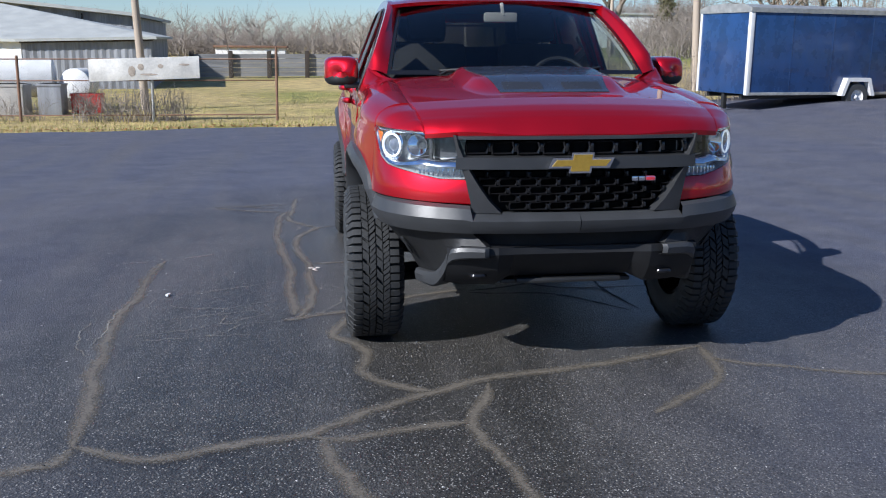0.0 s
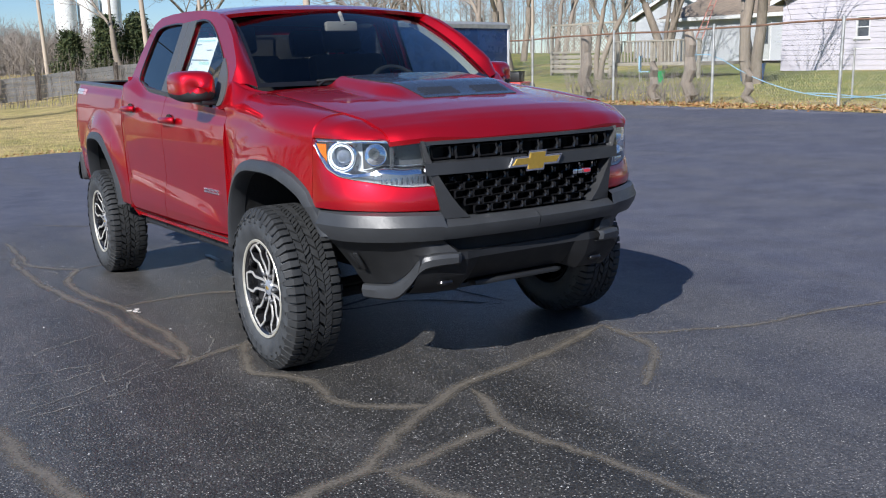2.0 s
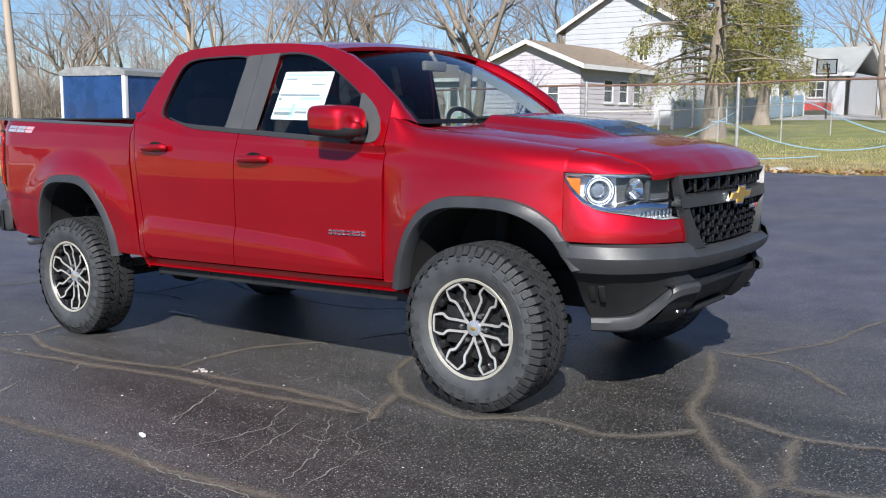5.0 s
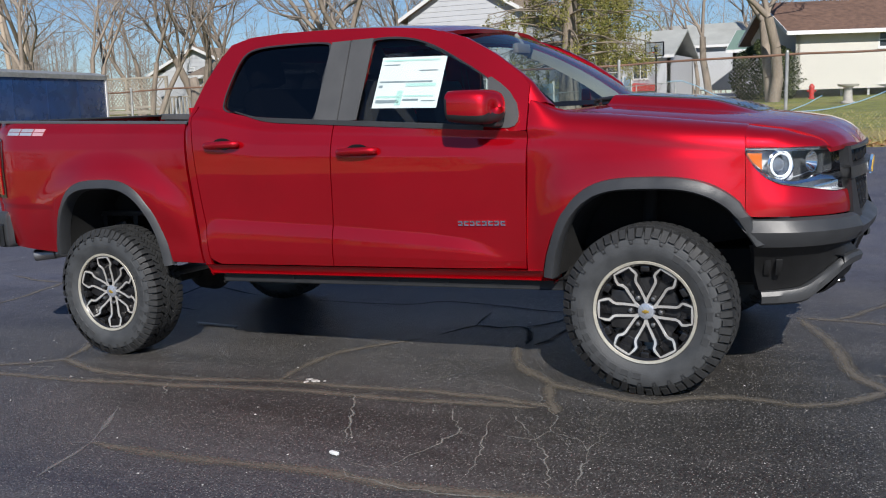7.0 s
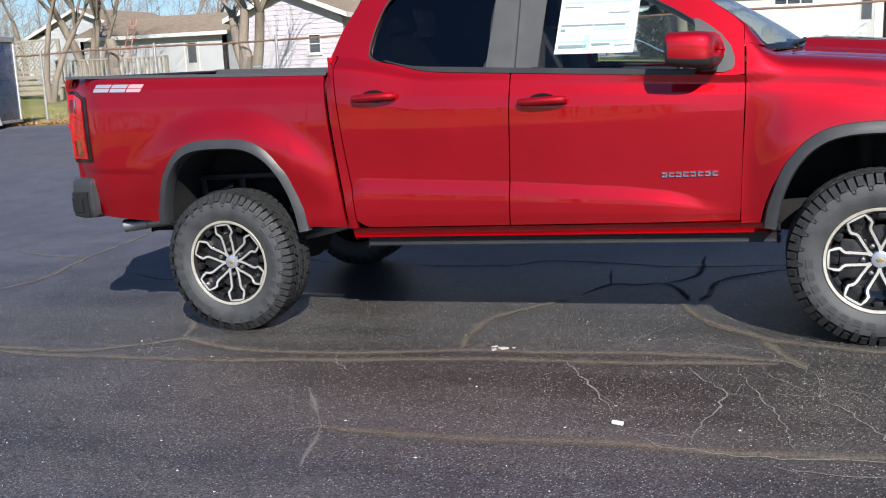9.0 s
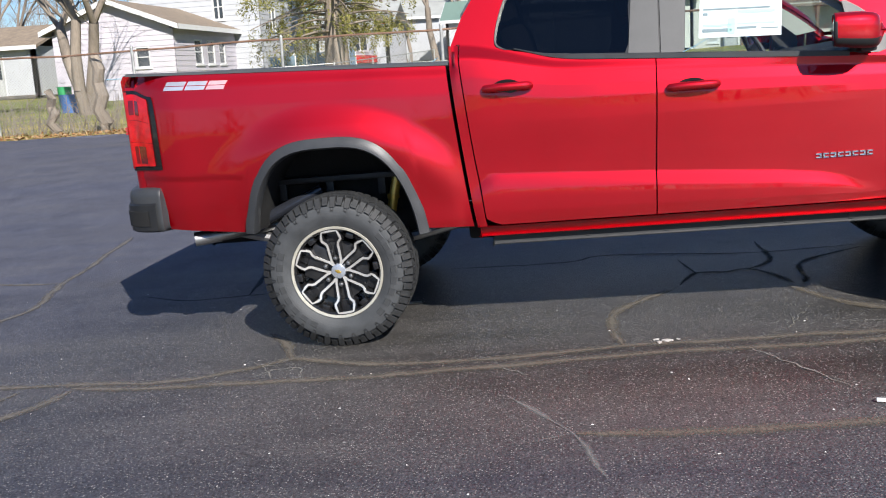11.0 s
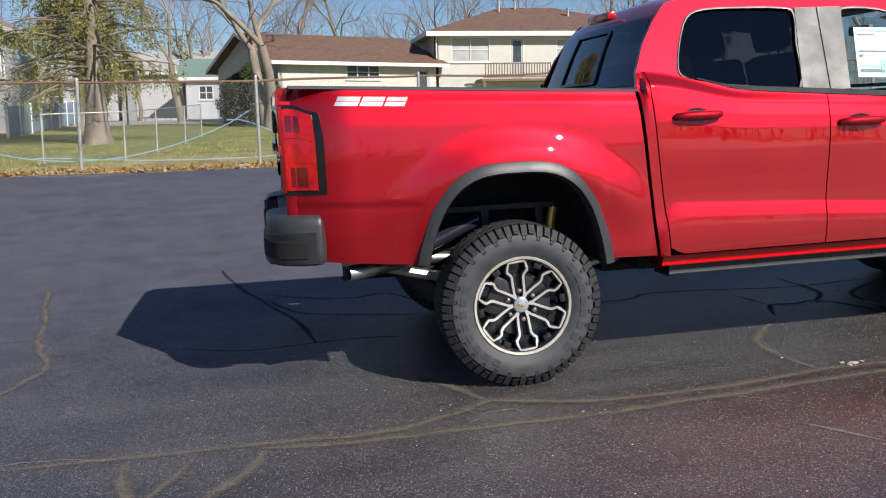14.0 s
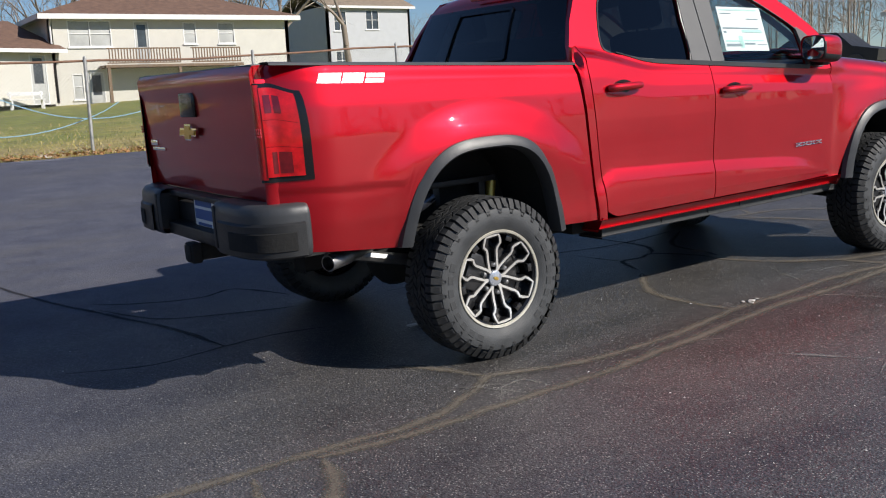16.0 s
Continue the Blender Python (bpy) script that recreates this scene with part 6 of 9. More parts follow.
RAIL_BROWN = plain("brown_stained_rail", (0.17, 0.115, 0.075), 0.85, 0, 0, 0.3, 4)
POLE_WOOD = plain("pale_pole_wood", (0.40, 0.33, 0.26), 0.85, 0, 0, 0.2, 3, 0.3, 20, stretch=(1, 1, 0.1))
FENCE_BOARD = plain("silver_grey_fence_board", (0.22, 0.22, 0.22), 0.9, 0, 0, 0.35, 1.3, stretch=(0.3, 1, 4))
CREOSOTE = plain("dark_fence_post", (0.045, 0.035, 0.028), 0.9, 0, 0, 0.3, 4)
LADDER_WOOD = plain("faded_red_wood", (0.42, 0.20, 0.16), 0.75)
RED_PAINT = plain("red_enamel", (0.45, 0.03, 0.025), 0.4)
GREEN_PLASTIC = plain("green_plastic", (0.03, 0.38, 0.12), 0.45)
BLUE_PLASTIC = plain("blue_plastic", (0.05, 0.16, 0.45), 0.45)
BLUE_CORD = plain("pale_blue_cord", (0.25, 0.45, 0.58), 0.6)
WHITE_TANK = plain("white_tank_paint", (0.70, 0.70, 0.68), 0.5, 0, 0, 0.15, 2)
FADED = plain("faded_tan_stain", (0.36, 0.31, 0.26), 0.8, 0, 0, 0.35, 9)
SIGN_WHITE = plain("weathered_white_board", (0.60, 0.59, 0.56), 0.7, 0, 0, 0.25, 2.5)
BLACK_METAL = plain("black_metal", (0.02, 0.02, 0.02), 0.5)


def place(ob, m):
    ob.matrix_world = m
    return ob


def mesh_part(name, verts, faces, material, parent, smooth=False, kind="", label=""):
    me = bpy.data.meshes.new(name)
    me.from_pydata(verts, [], faces)
    mats = material if isinstance(material, (list, tuple)) else [material]
    for m in mats:
        me.materials.append(m)
    if smooth:
        me.shade_smooth()
    ob = new(name, me)
    if parent is not None:
        ob.parent = parent
    return tagged(ob, label, "", "", kind)


xs = sorted(set([-900, -400, -200, -120, -80, -50] + [round(v, 2) for v in np.arange(-40, 20, 1.0)] + [14.7, 15] + [22, 25, 28, 32, 36, 40, 46, 52, 60, 80, 120, 200, 400, 900]))
ys = sorted(set([-900, -400, -200, -120, -80, -60, -45] + [round(v, 2) for v in np.arange(-40, 30, 1.0)] + [35, 40, 45, 50, 60, 75, 90, 110, 130, 200, 400, 900]))
gv = [(x, y, ground_z(x, y) + (0.0 if x > 15 or y > 23 else -0.03)) for y in ys for x in xs]
gf = [(j * len(xs) + i, j * len(xs) + i + 1, (j + 1) * len(xs) + i + 1, (j + 1) * len(xs) + i) for j in range(len(ys) - 1) for i in range(len(xs) - 1)]
tagged(mesh_part("ground", gv, gf, GRASS, None, True), "dry winter grass over gently rising ground", "ground", "", "structure")

# the lot: one worn asphalt sheet, ragged along its fence and field edges
lv, lf = [], []
EAST = lambda y: 13.75 + 0.12 * math.sin(y * 1.7) + 0.07 * math.sin(y * 5.3 + 1)
lxs = [-60, -40, -25, -15] + [round(v, 2) for v in np.arange(-10, 13.6, 0.5)] + [13.6]
lys = [round(v, 2) for v in np.arange(0, 1.0001, 0.0125)]
for x in lxs:
    for k in lys:
        top = lot_edge(x)
        y = -50 + (top + 50) * (1 - (1 - k) ** 1.6)
        xx = x if x < 13.5 else EAST(y)
        lv.append((xx, y, ground_z(xx, y) - 0.0))
n = len(lys)
lf = [(i * n + j, (i + 1) * n + j, (i + 1) * n + j + 1, i * n + j + 1) for i in range(len(lxs) - 1) for j in range(n - 1)]
tagged(mesh_part("parking_lot", lv, lf, ASPHALT, None, True), "dark damp asphalt lot with sealed tan cracks", "asphalt", "", "structure")

# sealed cracks: wandering ribbons laid on the asphalt
crack_rng = random.Random(11)


def lot_point(x, y, up=0.0):
    """A place on the lot from the truck's own axes."""
    p = SLOPE @ Vector((x, y, 0))
    return Vector((p.x, p.y, ground_z(p.x, p.y) + up))


def ribbon(bm, pts, width, up, rough=0.35, step=0.05, wander=0.02, sharp=False):
    path = [Vector((a, b, 0)) for a, b in pts] if sharp else smooth_path([(a, b, 0) for a, b in pts], 6)
    dense = []
    for a, b in zip(path, path[1:]):
        k = max(1, int((b - a).length / step))
        dense += [a.lerp(b, i / k) for i in range(k)]
    dense.append(path[-1])
    ph = crack_rng.uniform(0, 50)
    rows = []
    s = 0.0
    for i, q in enumerate(dense):
        d = dense[min(i + 1, len(dense) - 1)] - dense[max(i - 1, 0)]
        if d.length < 1e-6:
            continue
        nrm = Vector((-d.y, d.x, 0)).normalized()
        s += step
        off = wander * (noise.noise((s * 2.2 + ph, 0, 0)) + 0.5 * noise.noise((s * 7 + ph, 3, 0)))
        w1 = width * 0.5 * (1 + rough * noise.noise((s * 6 + ph, 9, 0)) + 0.5 * rough * noise.noise((s * 25, ph, 0)))
        w2 = width * 0.5 * (1 + rough * noise.noise((s * 6 + ph, 21, 0)) + 0.5 * rough * noise.noise((s * 25, ph, 7)))
        end = min(1.0, 0.25 + min(i, len(dense) - 1 - i) * 0.2)
        a, b = q + nrm * (off + max(0.003, w1) * end), q + nrm * (off - max(0.003, w2) * end)
        rows.append([lot_point(a.x, a.y, up), lot_point((a.x + b.x) / 2, (a.y + b.y) / 2, up), lot_point(b.x, b.y, up)])
    edge = bm.verts.layers.float.get("edge") or bm.verts.layers.float.new("edge")
    for row in sheet(bm, rows):
        row[1][edge] = 1.0


cracks = bmesh.new()


def crack_line(width, pts):
    ribbon(cracks, pts, width * 1.6, 0.003 + crack_rng.uniform(0, 0.0012))


for w, pts in (
    # ahead of the bumper
    (0.062, [(0.75, -0.46), (0.29, -0.65), (-0.02, -0.74), (-0.29, -0.80), (-0.50, -0.90), (-0.79, -1.07), (-0.97, -1.21), (-1.15, -1.38), (-1.34, -1.44), (-1.49, -1.48), (-1.74, -1.54), (-2.01, -1.40)]),
    (0.055, [(-0.60, 0.74), (-0.79, 0.58), (-0.92, 0.44), (-1.0, 0.17), (-1.05, -0.04), (-0.94, -0.22), (-0.89, -0.40), (-0.93, -0.62), (-0.88, -0.78), (-0.75, -0.91), (-0.66, -0.97)]),
    (0.045, [(-0.40, -0.90), (-0.45, -1.13), (-0.53, -1.34), (-0.53, -1.52), (-0.49, -1.70), (-0.46, -1.88), (-0.42, -2.30), (-0.30, -2.9)]),
    (0.055, [(-0.53, -1.35), (-0.69, -1.36), (-0.85, -1.40), (-1.02, -1.46), (-1.15, -1.42)]),
    (0.06, [(-1.10, -1.44), (-1.08, -1.63), (-1.04, -1.78), (-1.0, -1.93), (-0.90, -2.15), (-0.75, -2.7)]),
    (0.05, [(0.75, -0.46), (0.70, -0.74), (0.61, -0.98), (0.37, -1.20), (0.20, -1.34)]),
    (0.045, [(0.71, -0.66), (0.88, -0.79), (1.06, -0.87), (1.36, -0.98), (1.83, -1.05), (2.9, -1.3)]),
    # the long seam on the kerb side, beyond the paper scrap
    (0.065, [(-2.01, -1.40), (-2.04, -1.10), (-2.07, -0.78), (-2.14, -0.50), (-2.16, -0.20), (-2.19, 0.05), (-2.22, 0.40), (-2.23, 0.70), (-2.20, 0.98), (-2.23, 1.35), (-2.24, 1.70), (-2.22, 2.11)]),
    (0.06, [(-2.01, -1.42), (-2.04, -1.55), (-2.13, -1.60), (-2.6, -1.75)]),
    # two strands under the doors
    (0.05, [(-1.36, 5.5), (-1.38, 4.9), (-1.38, 4.5), (-1.40, 4.15), (-1.35, 3.85), (-1.22, 3.58), (-1.14, 3.46), (-1.26, 3.15), (-1.29, 2.80), (-1.29, 2.42), (-1.23, 2.09), (-1.19, 1.75), (-1.19, 1.38), (-1.16, 1.03), (-1.16, 0.72), (-1.20, 0.50), (-1.25, 0.36)]),
    (0.055, [(-1.43, 4.50), (-1.47, 4.20), (-1.48, 3.90), (-1.47, 3.60), (-1.48, 3.30), (-1.46, 3.0), (-1.42, 2.72), (-1.41, 2.43), (-1.37, 2.16), (-1.31, 1.70), (-1.31, 1.34), (-1.30, 0.98), (-1.27, 0.68), (-1.26, 0.42)]),
    (0.045, [(-1.16, 3.47), (-0.93, 3.56), (-0.80, 3.64), (-0.66, 3.74)]),
    (0.05, [(-1.18, 1.88), (-0.90, 1.91), (-0.62, 1.88), (-0.40, 1.73), (-0.20, 1.54)]),
    (0.05, [(-1.32, 0.32), (-1.22, 0.36), (-1.04, 0.43), (-0.85, 0.50)]),
    (0.045, [(-0.22, 0.91), (-0.44, 0.84), (-0.62, 0.76), (-0.80, 0.62)]),
    # fans out behind the tail
    (0.06, [(-1.46, 4.48), (-1.66, 4.54), (-1.85, 4.65), (-2.02, 4.78), (-2.17, 4.98)]),
    (0.05, [(-1.41, 5.0), (-1.60, 5.01), (-1.90, 4.97), (-2.12, 4.98)]),
    (0.04, [(-1.45, 4.75), (-1.66, 4.83), (-1.90, 4.92)]),
    (0.05, [(3.04, 6.26), (2.08, 6.07), (1.42, 5.94), (0.95, 5.88), (0.36, 5.69), (0.0, 5.74), (-0.4, 5.95), (-0.9, 6.6)]),
    (0.045, [(1.3, 6.9), (1.10, 6.26), (1.05, 5.92)]),
):
    crack_line(w, pts)
tagged(part("crack_sealing", cracks, SEAL, None), "", "crack seal", "", "structure")

# seams lying in the truck's shadow, their shade painted in as near-black filler
shade_seams = bmesh.new()
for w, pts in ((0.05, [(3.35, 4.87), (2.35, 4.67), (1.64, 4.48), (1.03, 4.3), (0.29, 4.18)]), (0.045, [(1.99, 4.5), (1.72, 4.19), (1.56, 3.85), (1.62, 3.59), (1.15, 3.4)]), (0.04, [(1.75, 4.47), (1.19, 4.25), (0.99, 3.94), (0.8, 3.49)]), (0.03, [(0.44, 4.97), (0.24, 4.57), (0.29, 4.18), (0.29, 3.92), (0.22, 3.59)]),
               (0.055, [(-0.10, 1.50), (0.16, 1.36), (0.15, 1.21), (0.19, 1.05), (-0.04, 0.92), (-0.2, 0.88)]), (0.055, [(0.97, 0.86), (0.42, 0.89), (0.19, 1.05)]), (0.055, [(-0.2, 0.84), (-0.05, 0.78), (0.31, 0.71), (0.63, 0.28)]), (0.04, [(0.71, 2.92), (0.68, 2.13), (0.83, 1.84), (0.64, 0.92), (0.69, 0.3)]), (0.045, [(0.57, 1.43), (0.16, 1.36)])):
    ribbon(shade_seams, pts, w * 0.85, 0.0034 + crack_rng.uniform(0, 0.0008))
tagged(part("shaded_crack_sealing", shade_seams, SHADED_SEAL, None), "", "crack seal", "", "structure")

hair = bmesh.new()


def hairline(x, y, ang, length, width=0.008, depth=0):
    pts = [(x, y)]
    for k in range(max(3, int(length / 0.07))):
        g = ang + crack_rng.uniform(-0.85, 0.85)
        ang += crack_rng.uniform(-0.12, 0.12)
        d = crack_rng.uniform(0.03, 0.11)
        x, y = x + d * math.cos(g), y + d * math.sin(g)
        pts.append((x, y))
        if depth < 2 and crack_rng.random() < 0.16:
            hairline(x, y, ang + crack_rng.choice((-1, 1)) * crack_rng.uniform(0.8, 1.5), length * 0.4, width * 0.8, depth + 1)
    ribbon(hair, pts, width * 1.4, 0.0046, 0.9, 0.02, 0.006, True)


def fine_crack(pts, width=0.007):
    """A jagged hairline through known corners, with short spurs."""
    out = []
    for a, b in zip(pts, pts[1:]):
        a, b = Vector((*a, 0)), Vector((*b, 0))
        n = max(2, int((b - a).length / 0.035))
        nrm = Vector((a.y - b.y, b.x - a.x, 0)).normalized()
        for k in range(n):
            q = a.lerp(b, k / n) + nrm * (crack_rng.uniform(-0.012, 0.012) if k else 0)
            out.append((q.x, q.y))
            if crack_rng.random() < 0.03:
                hairline(q.x, q.y, crack_rng.uniform(0, 6.3), 0.09, width * 0.6, 2)
    out.append(pts[-1])
    ribbon(hair, out, width * crack_rng.uniform(1.1, 1.7), 0.0046, 0.9, 0.02, 0.006, True)


for pts in (
    [(-1.36, 0.59), (-1.64, 0.49), (-1.83, 0.44), (-2.05, 0.39), (-2.16, 0.38)],
    [(-1.37, 0.78), (-1.48, 0.73), (-1.64, 0.62), (-1.86, 0.65), (-2.04, 0.70), (-2.15, 0.71)],
    [(-1.64, 0.62), (-1.68, 0.52), (-1.70, 0.47)],
    [(-1.30, 1.35), (-1.53, 1.21), (-1.74, 1.11), (-1.93, 1.02)],
    [(-1.65, 0.28), (-1.78, 0.19), (-1.91, 0.13), (-2.11, 0.06)],
    [(-1.32, 0.30), (-1.53, 0.25), (-1.65, 0.28), (-1.64, 0.38), (-1.62, 0.47)],
    [(-1.53, 0.25), (-1.62, 0.09), (-1.71, 0.04), (-1.47, 0.03)],
    [(-1.71, 0.04), (-1.93, -0.01), (-2.08, -0.03)],
    [(-1.37, 0.48), (-1.53, 0.37), (-1.65, 0.28)],
    [(-1.11, 1.16), (-0.98, 1.06), (-0.81, 0.99), (-0.67, 0.89)],
    [(-0.98, 0.85), (-0.99, 0.69), (-1.11, 0.45), (-1.23, 0.43)],
    [(-2.19, 0.82), (-2.23, 0.67), (-2.26, 0.53), (-2.23, 0.20), (-2.26, -0.1)],
    [(-1.30, 5.6), (-1.32, 5.33), (-1.39, 5.02)],
    [(-1.43, 3.64), (-1.30, 3.53), (-1.29, 3.41), (-1.43, 3.37)],
    [(-1.2, 3.62), (-1.33, 3.55), (-1.46, 3.50)],
    [(-2.15, -0.35), (-2.3, -0.1), (-2.36, 0.2), (-2.33, 0.5)],
    [(-1.28, 2.5), (-1.45, 2.42), (-1.55, 2.3)],
):
    fine_crack(pts)
tagged(part("hairline_cracks", hair, HAIR, None), "", "crack", "", "structure")
# pale star of short marks where the long seam ends
marks = bmesh.new()
for pts, w in (([(-2.22, 2.12), (-1.81, 2.38)], 0.03), ([(-2.22, 2.12), (-2.6, 2.02)], 0.03), ([(-2.22, 2.12), (-2.3, 2.3)], 0.02)):
    ribbon(marks, pts, w, 0.0052, 0.9, 0.03, 0.006)
tagged(part("pale_marks", marks, PALE_MARK, None), "", "scuff mark", "", "structure")

gr = random.Random(5)
v, f = [], []
for k in range(1500):  # scattered grit
    r = gr.random()
    x, y = (gr.uniform(-5, 8), gr.uniform(-5, 10)) if r < 0.65 else (gr.uniform(-3.2, 0.5), gr.uniform(-2.5, 5))
    s = gr.choice((0.0018, 0.002, 0.0022, 0.0025, 0.003, 0.003, 0.0045))
    c = lot_point(x, y, 0.002)
    b = len(v)
    v += [c + Vector((gr.uniform(-s, s), gr.uniform(-s, s), 0)) + d * s for d in (Vector((1, 0, 0)), Vector((-0.5, 0.9, 0)), Vector((-0.5, -0.9, 0)), Vector((0, 0, 0.8)))]
    f += [(b, b + 1, b + 3), (b + 1, b + 2, b + 3), (b + 2, b, b + 3)]
tagged(mesh_part("grit", v, f, GRAVEL, None), "small white grit scattered over the asphalt", "grit", "", "stuff")
bm = bmesh.new()
block(bm, (-0.035, -0.013, 0), (0.035, 0.013, 0.02), 0.005)
place(tagged(part("paper_scrap", bm, WHITE_PAPER, None), "small white paper scrap lying on the asphalt", "litter"), Matrix.Translation(lot_point(-2.03, 0.99, 0.004)) @ pose(0, 0, 0, 0, 0, 75) @ Matrix.Scale(0.62, 4))
for k, (dx, dy, sz) in enumerate(((0, 0, 0.020), (0.02, 0.05, 0.013), (-0.025, 0.04, 0.014), (0.01, -0.05, 0.011))):
    bm = bmesh.new()
    bmesh.ops.create_icosphere(bm, subdivisions=1, radius=1)
    for q in bm.verts:
        q.co = Vector((q.co.x * sz, q.co.y * sz * 1.5, q.co.z * sz * 0.3)) * (1 + 0.4 * noise.noise(q.co * 2 + Vector((k, 0, 0))))
    place(tagged(part("asphalt_crumb", bm, CONCRETE, None, "", 0), "pale loose crumb of broken paving on a seam", "crumb", "crumbs on the seam"), Matrix.Translation(lot_point(-1.15 + dx, 1.67 + dy, 0.006)) @ pose(0, 0, 0, 0, 0, 40 * k))
bm = bmesh.new()
block(bm, (-0.16, -0.02, 0), (0.16, 0.02, 0.006), 0.002)
place(tagged(part("flat_metal_strip", bm, GALV, None), "pale flat strip lying on the asphalt under the truck", "litter"), Matrix.Translation(lot_point(-0.15, 3.14, 0.004)) @ pose(0, 0, 0, 0, 0, 90))

# ---- vegetation ----
def prism(v, f, a, b, ra, rb, n=5):
    d = (b - a)
    if d.length < 1e-5:
        return
    d.normalize()
    s = d.cross(Vector((0.31, 0.2, 0.93))).normalized()
    t = d.cross(s)
    base = len(v)
    for p, r in ((a, ra), (b, rb)):
        for k in range(n):
            an = 2 * math.pi * k / n
            v.append(p + (s * math.cos(an) + t * math.sin(an)) * r)
    for k in range(n):
        f.append((base + k, base + (k + 1) % n, base + n + (k + 1) % n, base + n + k))


def bare_tree(name, seed, height, radius, forks=1, levels=6, spread=0.55, label="bare grey-brown deciduous tree standing in dry grass"):
    """A leafless tree: tapered trunk, limbs and twigs."""
    rng = random.Random(seed)
    tv, tf, cv, cf = [], [], [], []

    def grow(p, d, length, r, level):
        seg = 3 if level < 3 else 2
        v, f = (tv, tf) if level < 2 else (cv, cf)
        q = p
        for k in range(seg):
            d = (d + Vector((rng.gauss(0, 0.13), rng.gauss(0, 0.13), rng.gauss(0.03, 0.08)))).normalized()
            e = q + d * length / seg
            r2 = r * (0.90 if level < 4 else 0.75)
            prism(v, f, q, e, r, r2, 7 if level == 0 else (5 if level < 3 else 3))
            q, r = e, r2
            if level and level < levels and k < seg - 1 and rng.random() < 0.75:
                side = d.cross(Vector((rng.gauss(0, 1), rng.gauss(0, 1), rng.gauss(0, 1)))).normalized()
                grow(q, (d + side * rng.uniform(0.6, 1.2)).normalized(), length * rng.uniform(0.45, 0.75), r * 0.5, level + 1)
        if level < levels:
            n = 2 if rng.random() < 0.6 else 3
            for k in range(n):
                side = d.cross(Vector((rng.gauss(0, 1), rng.gauss(0, 1), rng.gauss(0, 1)))).normalized()
                grow(q, (d + side * rng.uniform(0.35, 0.95) * spread * 1.6 + Vector((0, 0, 0.12))).normalized(), length * rng.uniform(0.62, 0.85), r * rng.uniform(0.6, 0.75), level + 1)

    for k in range(forks):
        an = 2 * math.pi * k / max(1, forks) + 0.6
        lean = 0.0 if forks == 1 else 0.22
        grow(Vector((0.10 * math.cos(an) * (forks > 1), 0.10 * math.sin(an) * (forks > 1), -0.25)), Vector((lean * math.cos(an), lean * math.sin(an), 1)).normalized(), height * 0.34, radius, 0)
    root = tagged(empty(name), label, "tree")
    mesh_part("trunk", tv, tf, BARK, root, True)
    mesh_part("crown", cv, cf, TWIG, root, True)
    return root


def on_ground(x, y, turn=0.0, sc=1.0, dz=0.0):
    return pose(x, y, ground_z(x, y) + dz, 0, 0, turn) @ Matrix.Scale(sc, 4)


def stand(ob, x, y, turn=0.0, sc=1.0):
    ob.matrix_world = on_ground(x, y, turn, sc)
    return ob


def stand_copy(ob, x, y, turn=0.0, sc=1.0):
    c = copy_thing(ob, pose(x, y, ground_z(x, y), 0, 0, turn))
    c.scale = (sc, sc, sc)
    return c


t1 = stand(bare_tree("bare_tree", 4, 9.0, 0.20, 3, 6, 0.55, "bare three-stemmed tree with pale grey bark behind the fence"), 22.0, 16.3, 20)
t2 = stand(bare_tree("bare_tree", 9, 11.0, 0.26, 2, 6, 0.5, "twin-stemmed bare tree with pale bark on the lawn"), 36.6, 4.3, -20)
t3 = stand(bare_tree("bare_tree", 21, 11.0, 0.24, 1, 6, 0.6), 46.0, 8.6, 0, 0.9)
t4 = stand(bare_tree("bare_tree", 33, 9.5, 0.13, 2, 7, 0.5, "slender bare tree with a dense crown of fine twigs"), 33.0, 31.0, 0)
for src, x, y, turn, sc in ((t4, 25, 27, 30, 1.0), (t4, 29, 34.5, 130, 1.15), (t4, 38, 40, 220, 1.2), (t4, 22, 36, 310, 1.0), (t4, 46, 34, 70, 1.2), (t4, 54, 30, 170, 1.3), (t4, 60, 24, 250, 1.3), (t4, 52, 4.5, 20, 0.9), (t4, 64, 13, 200, 1.2), (t4, 58, -13, 120, 1.25), (t4, 56, -18, 300, 1.2), (t3, 20, 28, 40, 0.8), (t3, 24, 33, 160, 0.9), (t1, 17.5, 33, 200, 0.8), (t3, 30, 40, 80, 1.1), (t2, 36, 34, 100, 1.0), (t1, 44, 26, 75, 1.2), (t3, 52, 22, 140, 1.2), (t2, 63, 21, 10, 1.2), (t3, 60, 2, 300, 1.3), (t1, 62, -8, 30, 1.2), (t2, 58, -22, 250, 1.1), (t3, 50, -24, 20, 1.0), (t1, 64, 30, 10, 1.3), (t2, 50, 44, 60, 1.2), (t3, 40, 52, 200, 1.1), (t1, 30, 55, 120, 1.0), (t3, 14, 62, 75, 1.0), (t2, 22, 70, 190, 1.1), (t1, 68, 8, 260, 1.3), (t3, 72, -2, 100, 1.4)):
    stand_copy(src, x, y, turn, sc)

for ob in (t1, t2, t3, t4):
    tagged(ob, "", "", "yard trees")


